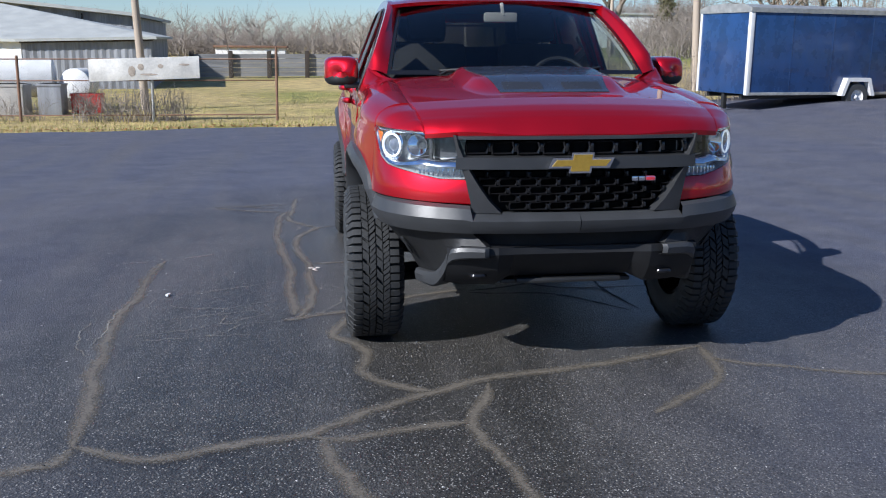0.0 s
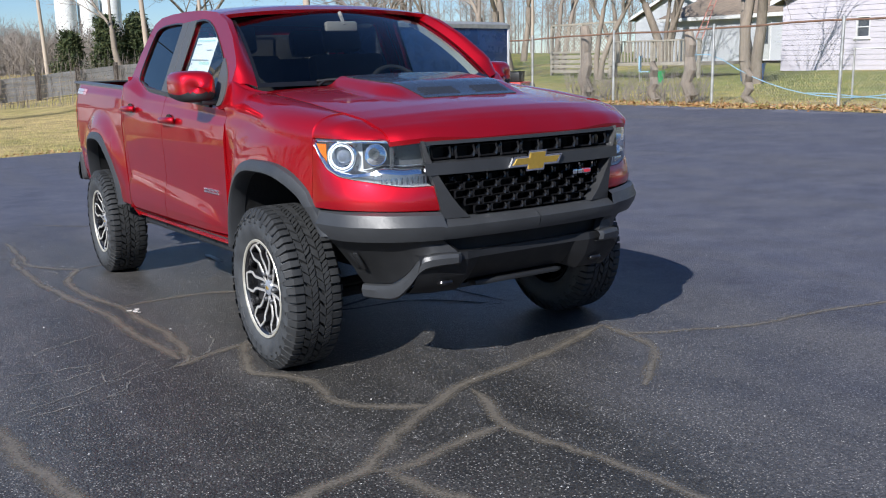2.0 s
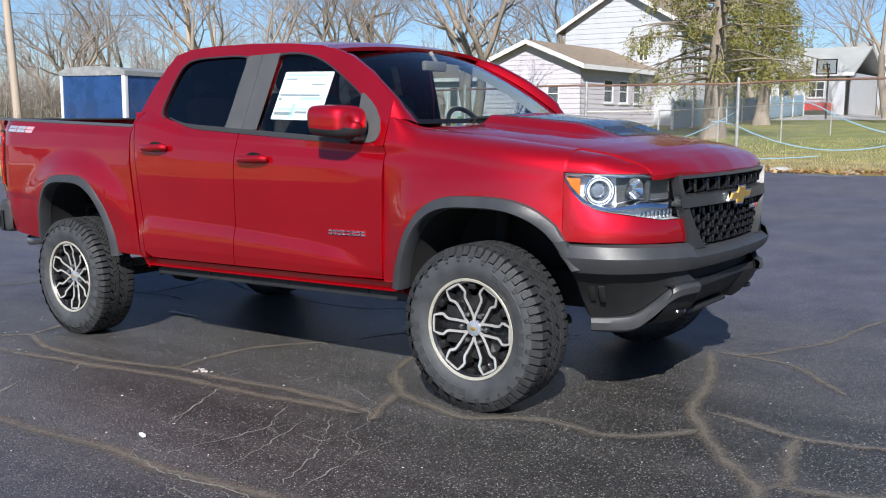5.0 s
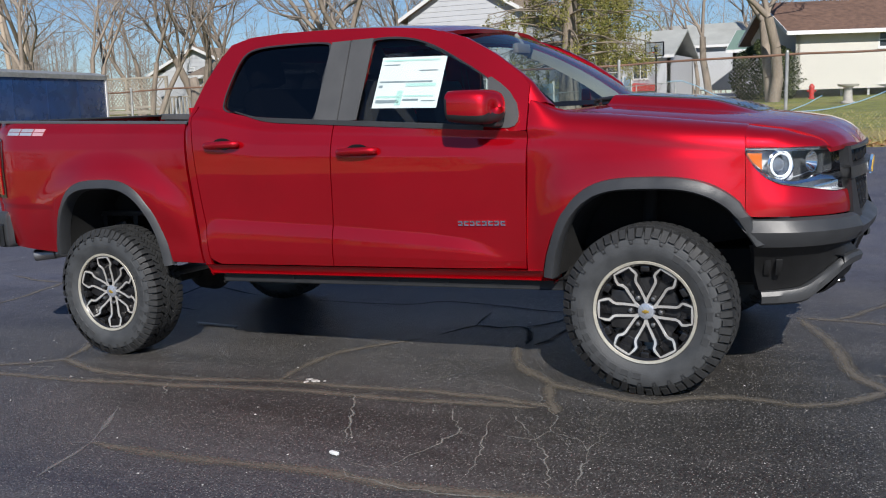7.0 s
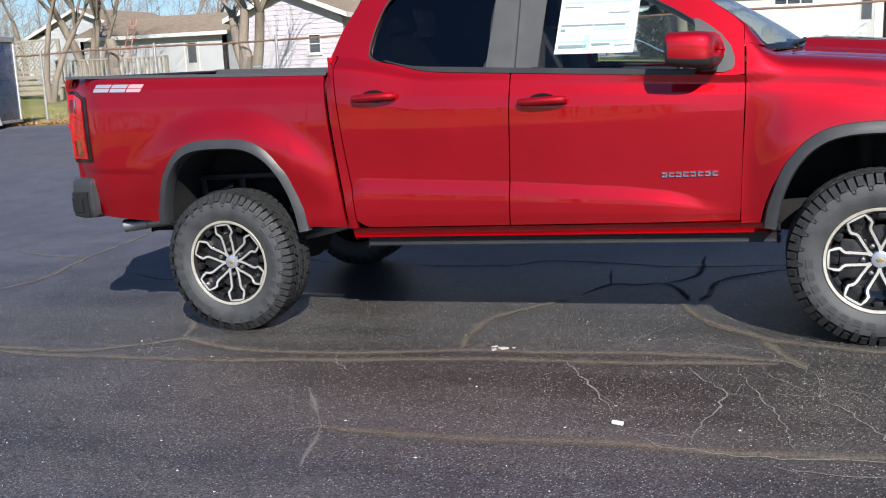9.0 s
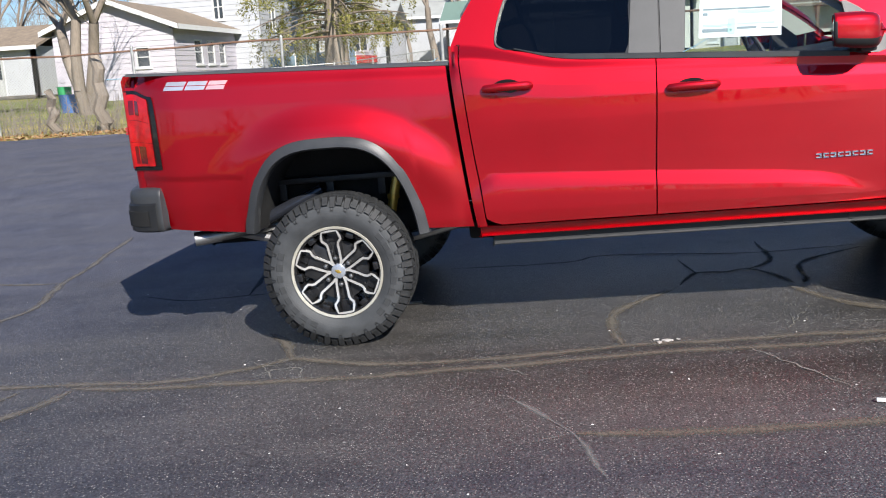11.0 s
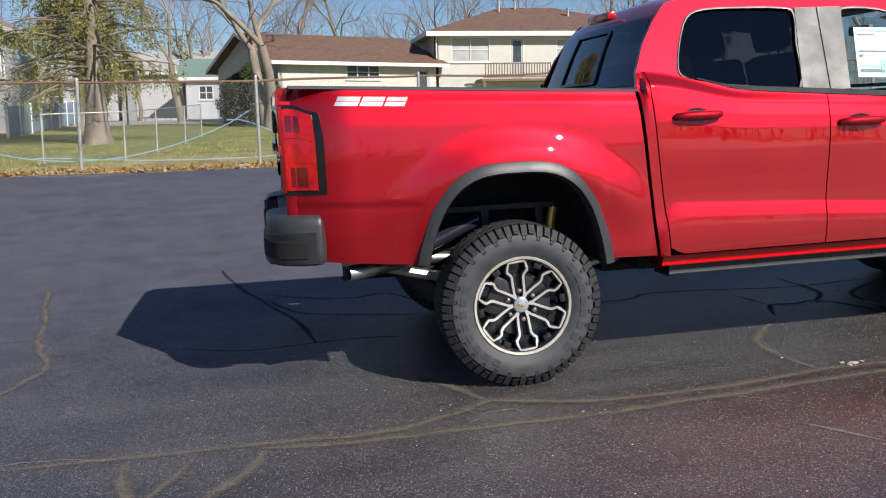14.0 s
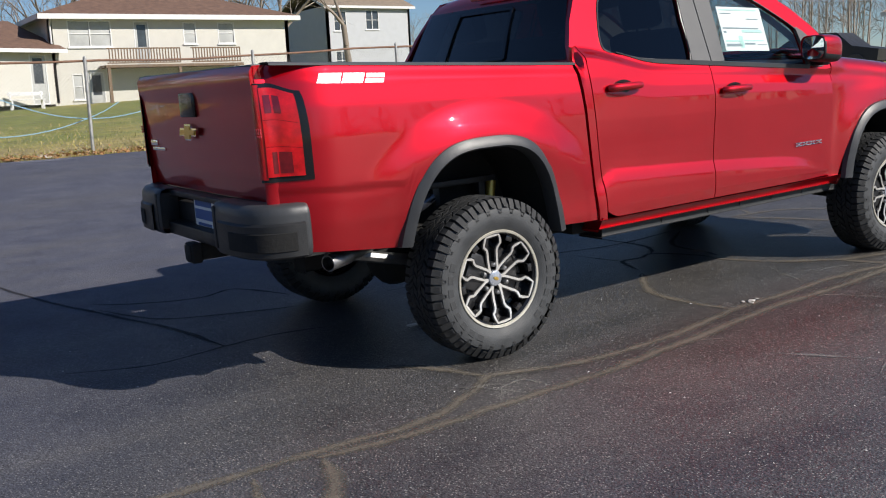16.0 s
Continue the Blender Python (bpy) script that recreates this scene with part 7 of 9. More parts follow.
def far_woods():
    """A belt of leafless woods round the horizon."""
    rng = random.Random(77)
    v, f = [], []
    for k in range(2200):
        an = rng.uniform(-0.75, 2.35) if k < 1300 else rng.uniform(2.35, 5.53)
        r = rng.uniform(88, 190) if k < 1300 else rng.uniform(70, 120)
        x, y = r * math.cos(an), r * math.sin(an)
        low = -34 < x < 24 and y > 0 and r < 118
        z = ground_z(x, y)
        h = rng.uniform(5.0, 9.5) * (0.40 if low else 0.44 if (abs(math.degrees(an) - 95) < 32) else 1.25)
        base = Vector((x, y, z - 0.5))
        top = base + Vector((rng.gauss(0, 0.3), rng.gauss(0, 0.3), h))
        prism(v, f, base, top, 0.085, 0.02, 3)
        for j in range(rng.randint(12, 20)):
            a = base.lerp(top, rng.uniform(0.22, 0.98))
            d = Vector((rng.gauss(0, 1), rng.gauss(0, 1), rng.uniform(0.5, 1.6))).normalized()
            e = a + d * rng.uniform(0.8, 2.4)
            prism(v, f, a, e, 0.026, 0.010, 3)
            for i in range(4):
                d2 = (d + Vector((rng.gauss(0, 0.7), rng.gauss(0, 0.7), rng.gauss(0.2, 0.5)))).normalized()
                prism(v, f, a.lerp(e, rng.uniform(0.4, 1)), e + d2 * rng.uniform(0.5, 1.4), 0.012, 0.007, 3)
    return v, f


def thicket(seed, n, x0, x1, y0, y1, h0, h1, thick):
    """A tangle of leafless stems and twigs, too dense to tell apart."""
    rng = random.Random(seed)
    v, f = [], []
    for k in range(n):
        x, y = rng.uniform(x0, x1), rng.uniform(y0, y1)
        h = rng.uniform(h0, h1) * (0.75 + 0.5 * noise.noise((x * 0.13, y * 0.1, seed)))
        base = Vector((x, y, ground_z(x, y) - 0.3))
        top = base + Vector((rng.gauss(0, 0.25), rng.gauss(0, 0.25), h))
        prism(v, f, base, top, thick, thick * 0.3, 3)
        for j in range(7):
            a = base.lerp(top, rng.uniform(0.15, 0.95))
            d = Vector((rng.gauss(0, 1), rng.gauss(0, 0.6), rng.uniform(0.2, 1.5))).normalized()
            e = a + d * rng.uniform(0.5, 1.5)
            prism(v, f, a, e, thick * 0.45, thick * 0.2, 3)
            for i in range(2):
                d2 = (d + Vector((rng.gauss(0, 0.8), rng.gauss(0, 0.5), rng.gauss(0.1, 0.5)))).normalized()
                prism(v, f, a.lerp(e, rng.uniform(0.3, 1)), e + d2 * rng.uniform(0.3, 0.9), thick * 0.25, thick * 0.15, 3)
    return v, f


for args, lab in (((5, 560, -22, 5, 97, 108, 1.5, 2.5, 0.04), "low tangle of brown scrub beyond the plank fence"), ((6, 1000, 5, 44, 100, 114, 4.6, 6.6, 0.05), "dense leafless brown wood beyond the field"), ((7, 420, 20, 36, 53, 64, 2.0, 3.8, 0.03), "tangled bare brush behind the field fence")):
    fv, ff = thicket(*args)
    tagged(mesh_part("thicket", fv, ff, TWIG, None), lab, "brush", "", "stuff")
fv, ff = far_woods()
tagged(mesh_part("far_woods", fv, ff, TWIG, None), "belt of leafless brown woods along the horizon", "woods", "", "stuff")


def leaf_quads(v, f, rng, c, n, size, spread, droop=0.0):
    for k in range(n):
        p = c + Vector((rng.gauss(0, spread[0]), rng.gauss(0, spread[1]), rng.gauss(0, spread[2]) - droop * rng.random()))
        a = Vector((rng.gauss(0, 1), rng.gauss(0, 1), rng.gauss(0, 1) - droop)).normalized()
        b = a.cross(Vector((rng.gauss(0, 1), rng.gauss(0, 1), rng.gauss(0, 1)))).normalized()
        s = size * rng.uniform(0.6, 1.4)
        i = len(v)
        v += [p - b * s * 0.3, p + a * s, p + b * s * 0.3, p - a * s * 0.6]
        f.append((i, i + 1, i + 2, i + 3))


def conifer(name, seed, height, limb, low, material, dens, label, droop=0.35, size=0.10, dense=20):
    """An evergreen: trunk, sweeping limbs and hanging sprays."""
    rng = random.Random(seed)
    tv, tf, cv, cf = [], [], [], []
    segs = 10
    pts = [Vector((0.12 * noise.noise((k * 0.4, seed, 0)), 0.12 * noise.noise((k * 0.4, seed, 5)), -0.3 + (height + 0.3) * k / segs)) for k in range(segs + 1)]
    for k in range(segs):
        prism(tv, tf, pts[k], pts[k + 1], (0.34 + 0.16 * (k == 0)) * height / 9 * (1 - k / segs) + 0.03, 0.34 * height / 9 * (1 - (k + 1) / segs) + 0.02, 8)
    n = int(dens * height)
    for k in range(n):
        h = low + (height - low) * (k / n) ** 0.9
        L = limb * (1 - 0.75 * (h - low) / (height - low)) * rng.uniform(0.65, 1.15)
        an = k * 2.399 + rng.uniform(-0.4, 0.4)
        d = Vector((math.cos(an), math.sin(an), rng.uniform(-0.05, 0.30)))
        p = Vector((0, 0, h))
        m = 6
        for j in range(m):
            e = p + d * L / m
            d.z -= 0.085
            prism(tv, tf, p, e, 0.045 * (1 - j / m) + 0.012, 0.045 * (1 - (j + 1) / m) + 0.010, 4)
            if droop > 0.4 and j > 0:
                # hanging strands under the limb
                for q in range((4 if j > 2 else 1) if rng.random() < 0.72 else 0):
                    top = p.lerp(e, rng.random()) + Vector((rng.gauss(0, 0.10), rng.gauss(0, 0.10), 0))
                    end = top + Vector((rng.gauss(0, 0.10) + d.x * 0.15, rng.gauss(0, 0.10) + d.y * 0.15, -rng.uniform(0.12, 0.62)))
                    prism(tv, tf, top, end, 0.006, 0.003, 3)
                    for i in range(9):
                        leaf_quads(cv, cf, rng, top.lerp(end, i / 8), 3, size * 0.9, (0.035, 0.035, 0.03), droop)
            elif j > 0:
                leaf_quads(cv, cf, rng, e, int(dense * size / 0.10) if j > 1 else dense // 3, size, (0.24, 0.24, 0.14), droop)
            p = e
    root = tagged(empty(name), label, "tree")
    mesh_part("trunk", tv, tf, BARK, root, True)
    mesh_part("crown", cv, cf, material, root)
    return root


stand(conifer("larch_like_evergreen", 6, 9.5, 3.4, 1.9, NEEDLES, 15, "yellow-green evergreen with hanging sprays on the lawn", 0.45, 0.062, 62), 26.3, 9.6, 30)
stand(conifer("larch_like_evergreen", 15, 8.5, 2.8, 1.6, NEEDLES, 13, "yellow-green evergreen with hanging sprays on the lawn", 0.45, 0.075, 46), 38.0, 12.0, 80)
for x, y, h, sd in ((15.0, 70, 4.6, 31), (17.2, 70.5, 4.4, 32), (13.2, 74, 3.6, 33), (19.5, 78, 5.0, 34)):
    stand(conifer("dark_conifer", sd, h, 1.5, 0.3, DARKGREEN, 14, "dark green conifer at the edge of the field", 0.15, 0.16), x, y, sd * 20)
stand(conifer("ragged_conifer", 35, 5.6, 1.9, 0.2, BROWNGREEN, 11, "ragged brown-green conifer beside the far white building", 0.12, 0.13, 14), 33.4, 88.6, 60)


def shrub(name, seed, w, h, material, label, n=4200, size=0.10):
    rng = random.Random(seed)
    cv, cf, tv, tf = [], [], [], []
    for k in range(n):
        a, u = rng.uniform(0, 2 * math.pi), rng.uniform(0, 1)
        prof = (1 - abs(2 * u - 0.75) ** 2.2 * 0.5) * (1 - max(0, u - 0.75) * 2.4)
        r = w * 0.5 * prof * (0.72 + 0.28 * rng.random()) * (1 + 0.22 * noise.noise((3 * math.cos(a), 3 * math.sin(a), u * 5 + seed)))
        leaf_quads(cv, cf, rng, Vector((r * math.cos(a), r * math.sin(a), u * h)), 2, size, (0.04, 0.04, 0.05))
    for k in range(7):
        prism(tv, tf, Vector((0, 0, -0.1)), Vector((rng.gauss(0, w * 0.2), rng.gauss(0, w * 0.2), h * 0.8)), 0.03, 0.01, 4)
    root = tagged(empty(name), label, "shrub")
    mesh_part("stem", tv, tf, BARK, root)
    mesh_part("foliage", cv, cf, material, root)
    return root


stand(shrub("evergreen_bush", 3, 3.0, 2.7, DARKGREEN, "large dark clipped evergreen bush beside the house"), 39.6, 5.0)
stand(shrub("low_shrub", 12, 2.0, 0.9, NEEDLES, "low yellowing shrub by a far house", 500), 46, 16)


def brush(name, seed, n, w, d, h, label):
    """Dry upright weeds and canes."""
    rng = random.Random(seed)
    v, f = [], []
    for k in range(n):
        p = Vector((rng.uniform(-w / 2, w / 2), rng.gauss(0, d), -0.05))
        e = p + Vector((rng.gauss(0, 0.18), rng.gauss(0, 0.18), h * rng.uniform(0.4, 1.1)))
        prism(v, f, p, e, 0.008, 0.004, 3)
        for j in range(3):
            a = p.lerp(e, rng.uniform(0.3, 0.95))
            prism(v, f, a, a + Vector((rng.gauss(0, 0.16), rng.gauss(0, 0.16), rng.uniform(0.02, 0.25))), 0.005, 0.003, 3)
    return tagged(mesh_part(name, v, f, TWIG, None), label, "dry brush", "", "stuff")


for sd, x, y, n, w, h, tr in ((1, -6.5, 23.9, 260, 3.2, 1.0, 0), (2, 8.5, 21.8, 420, 8, 1.7, -10), (3, 13.0, 22.0, 500, 6, 2.2, 20), (4, 15.2, 14.5, 220, 5, 0.9, 90), (5, -11, 24.2, 120, 4, 0.7, 0), (6, 9.0, 40, 600, 16, 2.2, 15)):
    place(brush("dry_brush", sd, n, w, 0.35, h, "tangle of dry brown weeds at the lot's edge"), on_ground(x, y, tr))
# fallen leaves and grass along the lot's edges
lr = random.Random(9)
v, f = [], []
for k in range(9000):
    if k < 7800:
        y = lr.uniform(-6, 22)
        x = EAST(y) + abs(lr.gauss(0, 0.75)) + 0.02 + (lr.random() < 0.05) * -0.4
    else:
        x = lr.uniform(-12, 8)
        y = lot_edge(x) + abs(lr.gauss(0, 0.4))
    c = Vector((x, y, ground_z(x, y) + lr.uniform(0.005, 0.05)))
    s = lr.uniform(0.02, 0.055)
    a = Vector((lr.gauss(0, 1), lr.gauss(0, 1), lr.gauss(0, 0.35))).normalized()
    b = a.cross(Vector((lr.gauss(0, 0.4), lr.gauss(0, 0.4), 1))).normalized()
    i = len(v)
    v += [c - a * s, c + b * s * 0.6, c + a * s, c - b * s * 0.6 + Vector((0, 0, s * 0.3))]
    f.append((i, i + 1, i + 2, i + 3))
tagged(mesh_part("leaf_litter", v, f, LEAVES, None), "orange-brown fallen leaves along the fence line", "leaves", "", "stuff")
v, f = [], []
for k in range(26000):
    r = lr.random()
    if r < 0.55:
        y = lr.uniform(-8, 24)
        x = 14.1 + lr.random() ** 1.6 * 13
    else:
        x = lr.uniform(-14, 14)
        y = lot_edge(x) + 0.15 + lr.random() ** 1.5 * 16
    c = Vector((x, y, ground_z(x, y) - 0.01))
    h = lr.uniform(0.03, 0.10) * (1.5 if lr.random() < 0.1 else 1)
    a = lr.uniform(0, 6.28)
    w = Vector((math.cos(a), math.sin(a), 0)) * 0.012
    i = len(v)
    v += [c - w, c + w, c + Vector((lr.gauss(0, 0.03), lr.gauss(0, 0.03), h))]
    f.append((i, i + 1, i + 2))
tagged(mesh_part("grass_tufts", v, f, BLADES, None), "short dry grass tufts on the lawn and field", "grass", "", "stuff")


# ---- fences ----
def chain_mesh(pts, z0, z1, name, parent, pitch=0.075, wire=0.0017):
    """Crossed diagonal wires between two heights over a ground line."""
    v, f = [], []
    for a, b in zip(pts, pts[1:]):
        a, b = Vector(a), Vector(b)
        L = (b - a).length
        H = z1 - z0
        d = (b - a) / L
        n = int(L / pitch)
        for k in range(-int(H / pitch), n + 1):
            for sgn in (1, -1):
                s0 = k * pitch if sgn > 0 else k * pitch + H
                s1 = s0 + sgn * H
                zl, zh = z0, z1
                lo, hi = s0, s1
                if min(lo, hi) < 0:
                    if lo < 0:
                        zl = z0 + (0 - lo) * sgn
                        lo = 0
                    else:
                        zh = z1 - (0 - hi)
                        hi = 0
                if max(lo, hi) > L:
                    if lo > L:
                        zl = z0 + (lo - L)
                        lo = L
                    else:
                        zh = z1 - (hi - L)
                        hi = L
                if zh - zl < 0.03:
                    continue
                p, q = a + d * lo, a + d * hi
                prism(v, f, Vector((p.x, p.y, p.z + zl)), Vector((q.x, q.y, q.z + zh)), wire, wire, 3)
    ob = mesh_part(name, v, f, WIRE, parent)
    return tagged(ob, "", "", "", "stuff")


def gp(x, y):
    return (x, y, ground_z(x, y))


fence = tagged(empty("chain_link_fence"), "chain-link fence with rusty top rail and leaning posts", "fence")
FX = 14.7
post_ys = [-9.3, -5.8, -2.2, 1.25, 4.55, 8.05, 11.4, 14.75, 18.2, 21.4]
for y in post_ys:
    g = Vector(gp(FX, y))
    bm = bmesh.new()
    lean = 0.02 * math.sin(y * 3)
    tube(bm, [g + Vector((0, 0, -0.1)), g + Vector((lean, lean * 1.5, 1.80))], 0.034, 10)
    lathe(bm, [(1.80, 0.036), (1.83, 0.03), (1.85, 0.0)], 10, "z", (g.x + lean, g.y + lean * 1.5, g.z))
    part("post", bm, GALV, fence)
bm = bmesh.new()
rail = []
for y in line(34, post_ys[0], post_ys[-1]):
    g = Vector(gp(FX, y))
    rail.append(g + Vector((0.02, 0, 1.74 + 0.018 * math.sin(y * 0.9) + 0.01 * math.sin(y * 2.3))))
tube(bm, rail, 0.023, 8)
part("top_rail", bm, RUSTY, fence)
chain_mesh([gp(FX, y) for y in post_ys], 0.03, 1.73, "wire_mesh", fence)
# blue cords sagging along the fence
for k, (z0, sag, ya, yb) in enumerate(((1.15, 0.95, 4.7, 12.2), (0.28, 0.12, 3.0, 9.0), (0.95, 0.55, 0.6, 5.2), (1.35, 0.7, -1.2, 3.6))):
    bm = bmesh.new()
    pts = []
    for u in line(18):
        g = Vector(gp(FX + 0.25, ya + (yb - ya) * u))
        pts.append(g + Vector((0, 0, max(0.04, z0 - sag * math.sin(math.pi * min(1, u * 1.1)) ** 0.8))))
    tube(bm, pts, 0.011, 5)
    tagged(part("blue_hose", bm, BLUE_CORD, None), "pale blue hose sagging along the chain-link fence", "hose")
# second, lower fence inside the yard
low = tagged(empty("yard_fence"), "low chain-link yard fence with thin posts", "fence")
yl = [(16.8, 9.2), (17.6, 7.6), (20.5, 7.2), (24.5, 6.8), (29, 6.6)]
for x, y in yl:
    bm = bmesh.new()
    tube(bm, [Vector(gp(x, y)) + Vector((0, 0, -0.1)), Vector(gp(x, y)) + Vector((0, 0, 1.15))], 0.022, 8)
    part("post", bm, GALV, low)
bm = bmesh.new()
tube(bm, [Vector(gp(x, y)) + Vector((0, 0, 1.12)) for x, y in yl], 0.014, 6)
part("top_rail", bm, GALV, low)
chain_mesh([gp(x, y) for x, y in yl], 0.03, 1.1, "wire_mesh", low, 0.12, 0.0014)
# old tree stumps and vines tied up in the fence
for y, h, r in ((12.4, 1.7, 0.13), (13.6, 1.0, 0.10), (16.2, 2.0, 0.14), (10.6, 0.8, 0.09)):
    bm = bmesh.new()
    g = Vector(gp(FX + 0.3, y))
    tube(bm, [g + Vector((0.05 * math.sin(k * 2), 0.06 * math.cos(k * 3), -0.1 + (h + 0.1) * k / 6)) for k in range(7)], [r * (1.25 - 0.06 * k + 0.10 * (k % 2)) for k in range(7)], 9)
    tagged(part("fence_line_stump", bm, BARK, None), "rough dead tree stump grown into the fence", "stump")
rk = random.Random(2)
for x, y, s in ((14.3, 3.5, 0.22), (14.4, 4.9, 0.18), (14.35, 5.6, 0.14), (14.5, 2.2, 0.12), (14.3, 6.9, 0.12), (14.4, 9.4, 0.1)):
    bm = bmesh.new()
    bmesh.ops.create_icosphere(bm, subdivisions=2, radius=1)
    for q in bm.verts:
        q.co *= 1 + 0.25 * noise.noise(q.co * 1.5 + Vector((x, y, 0)))
        q.co = Vector((q.co.x * s, q.co.y * s * 1.4, q.co.z * s * 0.32 + s * 0.06))
    place(tagged(part("pale_rock", bm, CONCRETE, None), "pale rock among the leaves at the fence foot", "rock", "rocks by the fence"), on_ground(x, y, rk.uniform(0, 90)))

# north gate fence
gate_f = tagged(empty("gate_fence"), "sagging chain-link gate fence at the field's edge", "fence")
gpts = [(-13.5, 24.4), (-9.5, 23.7), (-5.8, 23.5), (-2.3, 23.5)]
for x, y in gpts:
    bm = bmesh.new()
    h = 2.1 if x > -3 else 1.85
    tube(bm, [Vector(gp(x, y)) + Vector((0, 0, -0.1)), Vector(gp(x, y)) + Vector((0.01, 0, h))], 0.04, 10)
    part("post", bm, RUSTY if x < -9 or x > -3 else GALV, gate_f)
for z in (0.12, 1.15, 1.75):
    bm = bmesh.new()
    tube(bm, [Vector(gp(x, y)) + Vector((0, 0, z + (0.0 if z > 1 else 0.05))) for x, y in gpts], 0.02, 6)
    part("rail", bm, RUSTY, gate_f)
chain_mesh([gp(x, y) for x, y in gpts], 0.05, 1.72, "wire_mesh", gate_f, 0.09)
bm = bmesh.new()
block(bm, (-7.5, 23.40, 0), (-4.45, 23.44, 0.62), 0.01)
for q in bm.verts:
    q.co.z += 0.27 + 0.04 * (q.co.x + 7.5)
board = tagged(part("sign_board", bm, SIGN_WHITE, None), "blank weathered white board tied to the gate fence", "sign board")
for x0, x1, z0, z1 in ((-6.42, -6.22, 0.42, 0.72), (-6.16, -5.98, 0.60, 0.78), (-6.10, -5.62, 0.46, 0.52), (-5.60, -5.45, 0.66, 0.78), (-5.02, -4.72, 0.74, 0.80)):
    bm = bmesh.new()
    ring = []
    for k in range(14):
        an = 2 * math.pi * k / 14
        w = 0.5 + 0.09 * noise.noise((x0 * 5 + math.cos(an) * 2, math.sin(an) * 2, z0 * 7))
        ring.append(bm.verts.new(((x0 + x1) / 2 + (x1 - x0) * w * math.cos(an), 23.394, (z0 + z1) / 2 + (z1 - z0) * w * math.sin(an))))
    bm.faces.new(ring)
    rim_in(bm, (0, 0.004, 0))
    part("faded_patch", bm, FADED, board, "faded tan stain", 0)

# grey plank fence beyond the field
pf = tagged(empty("plank_fence"), "long grey plank fence with dark posts beyond the field", "fence")
pl = [(-8 + 2.1 * k, 50.0 + 0.15 * k) for k in range(12)]
for x, y in pl:
    bm = bmesh.new()
    g = Vector(gp(x, y))
    block(bm, (g.x - 0.12, g.y - 0.20, g.z - 0.2), (g.x + 0.12, g.y - 0.05, g.z + 1.50), 0.01)
    part("post", bm, CREOSOTE, pf)
for i, ((x0, y0), (x1, y1)) in enumerate(zip(pl, pl[1:])):
    for k in range(5):
        bm = bmesh.new()
        z0, z1 = ground_z(x0, y0), ground_z(x1, y1)
        o = 0.25 * k + 0.08
        sheet(bm, [[(x0, y0, z0 + o), (x0, y0, z0 + o + 0.235)], [(x1, y1, z1 + o + 0.01), (x1, y1, z1 + o + 0.245)]])
        rim_in(bm, (0, 0.04, 0))
        part("plank", bm, FENCE_BOARD, pf, "", 0)


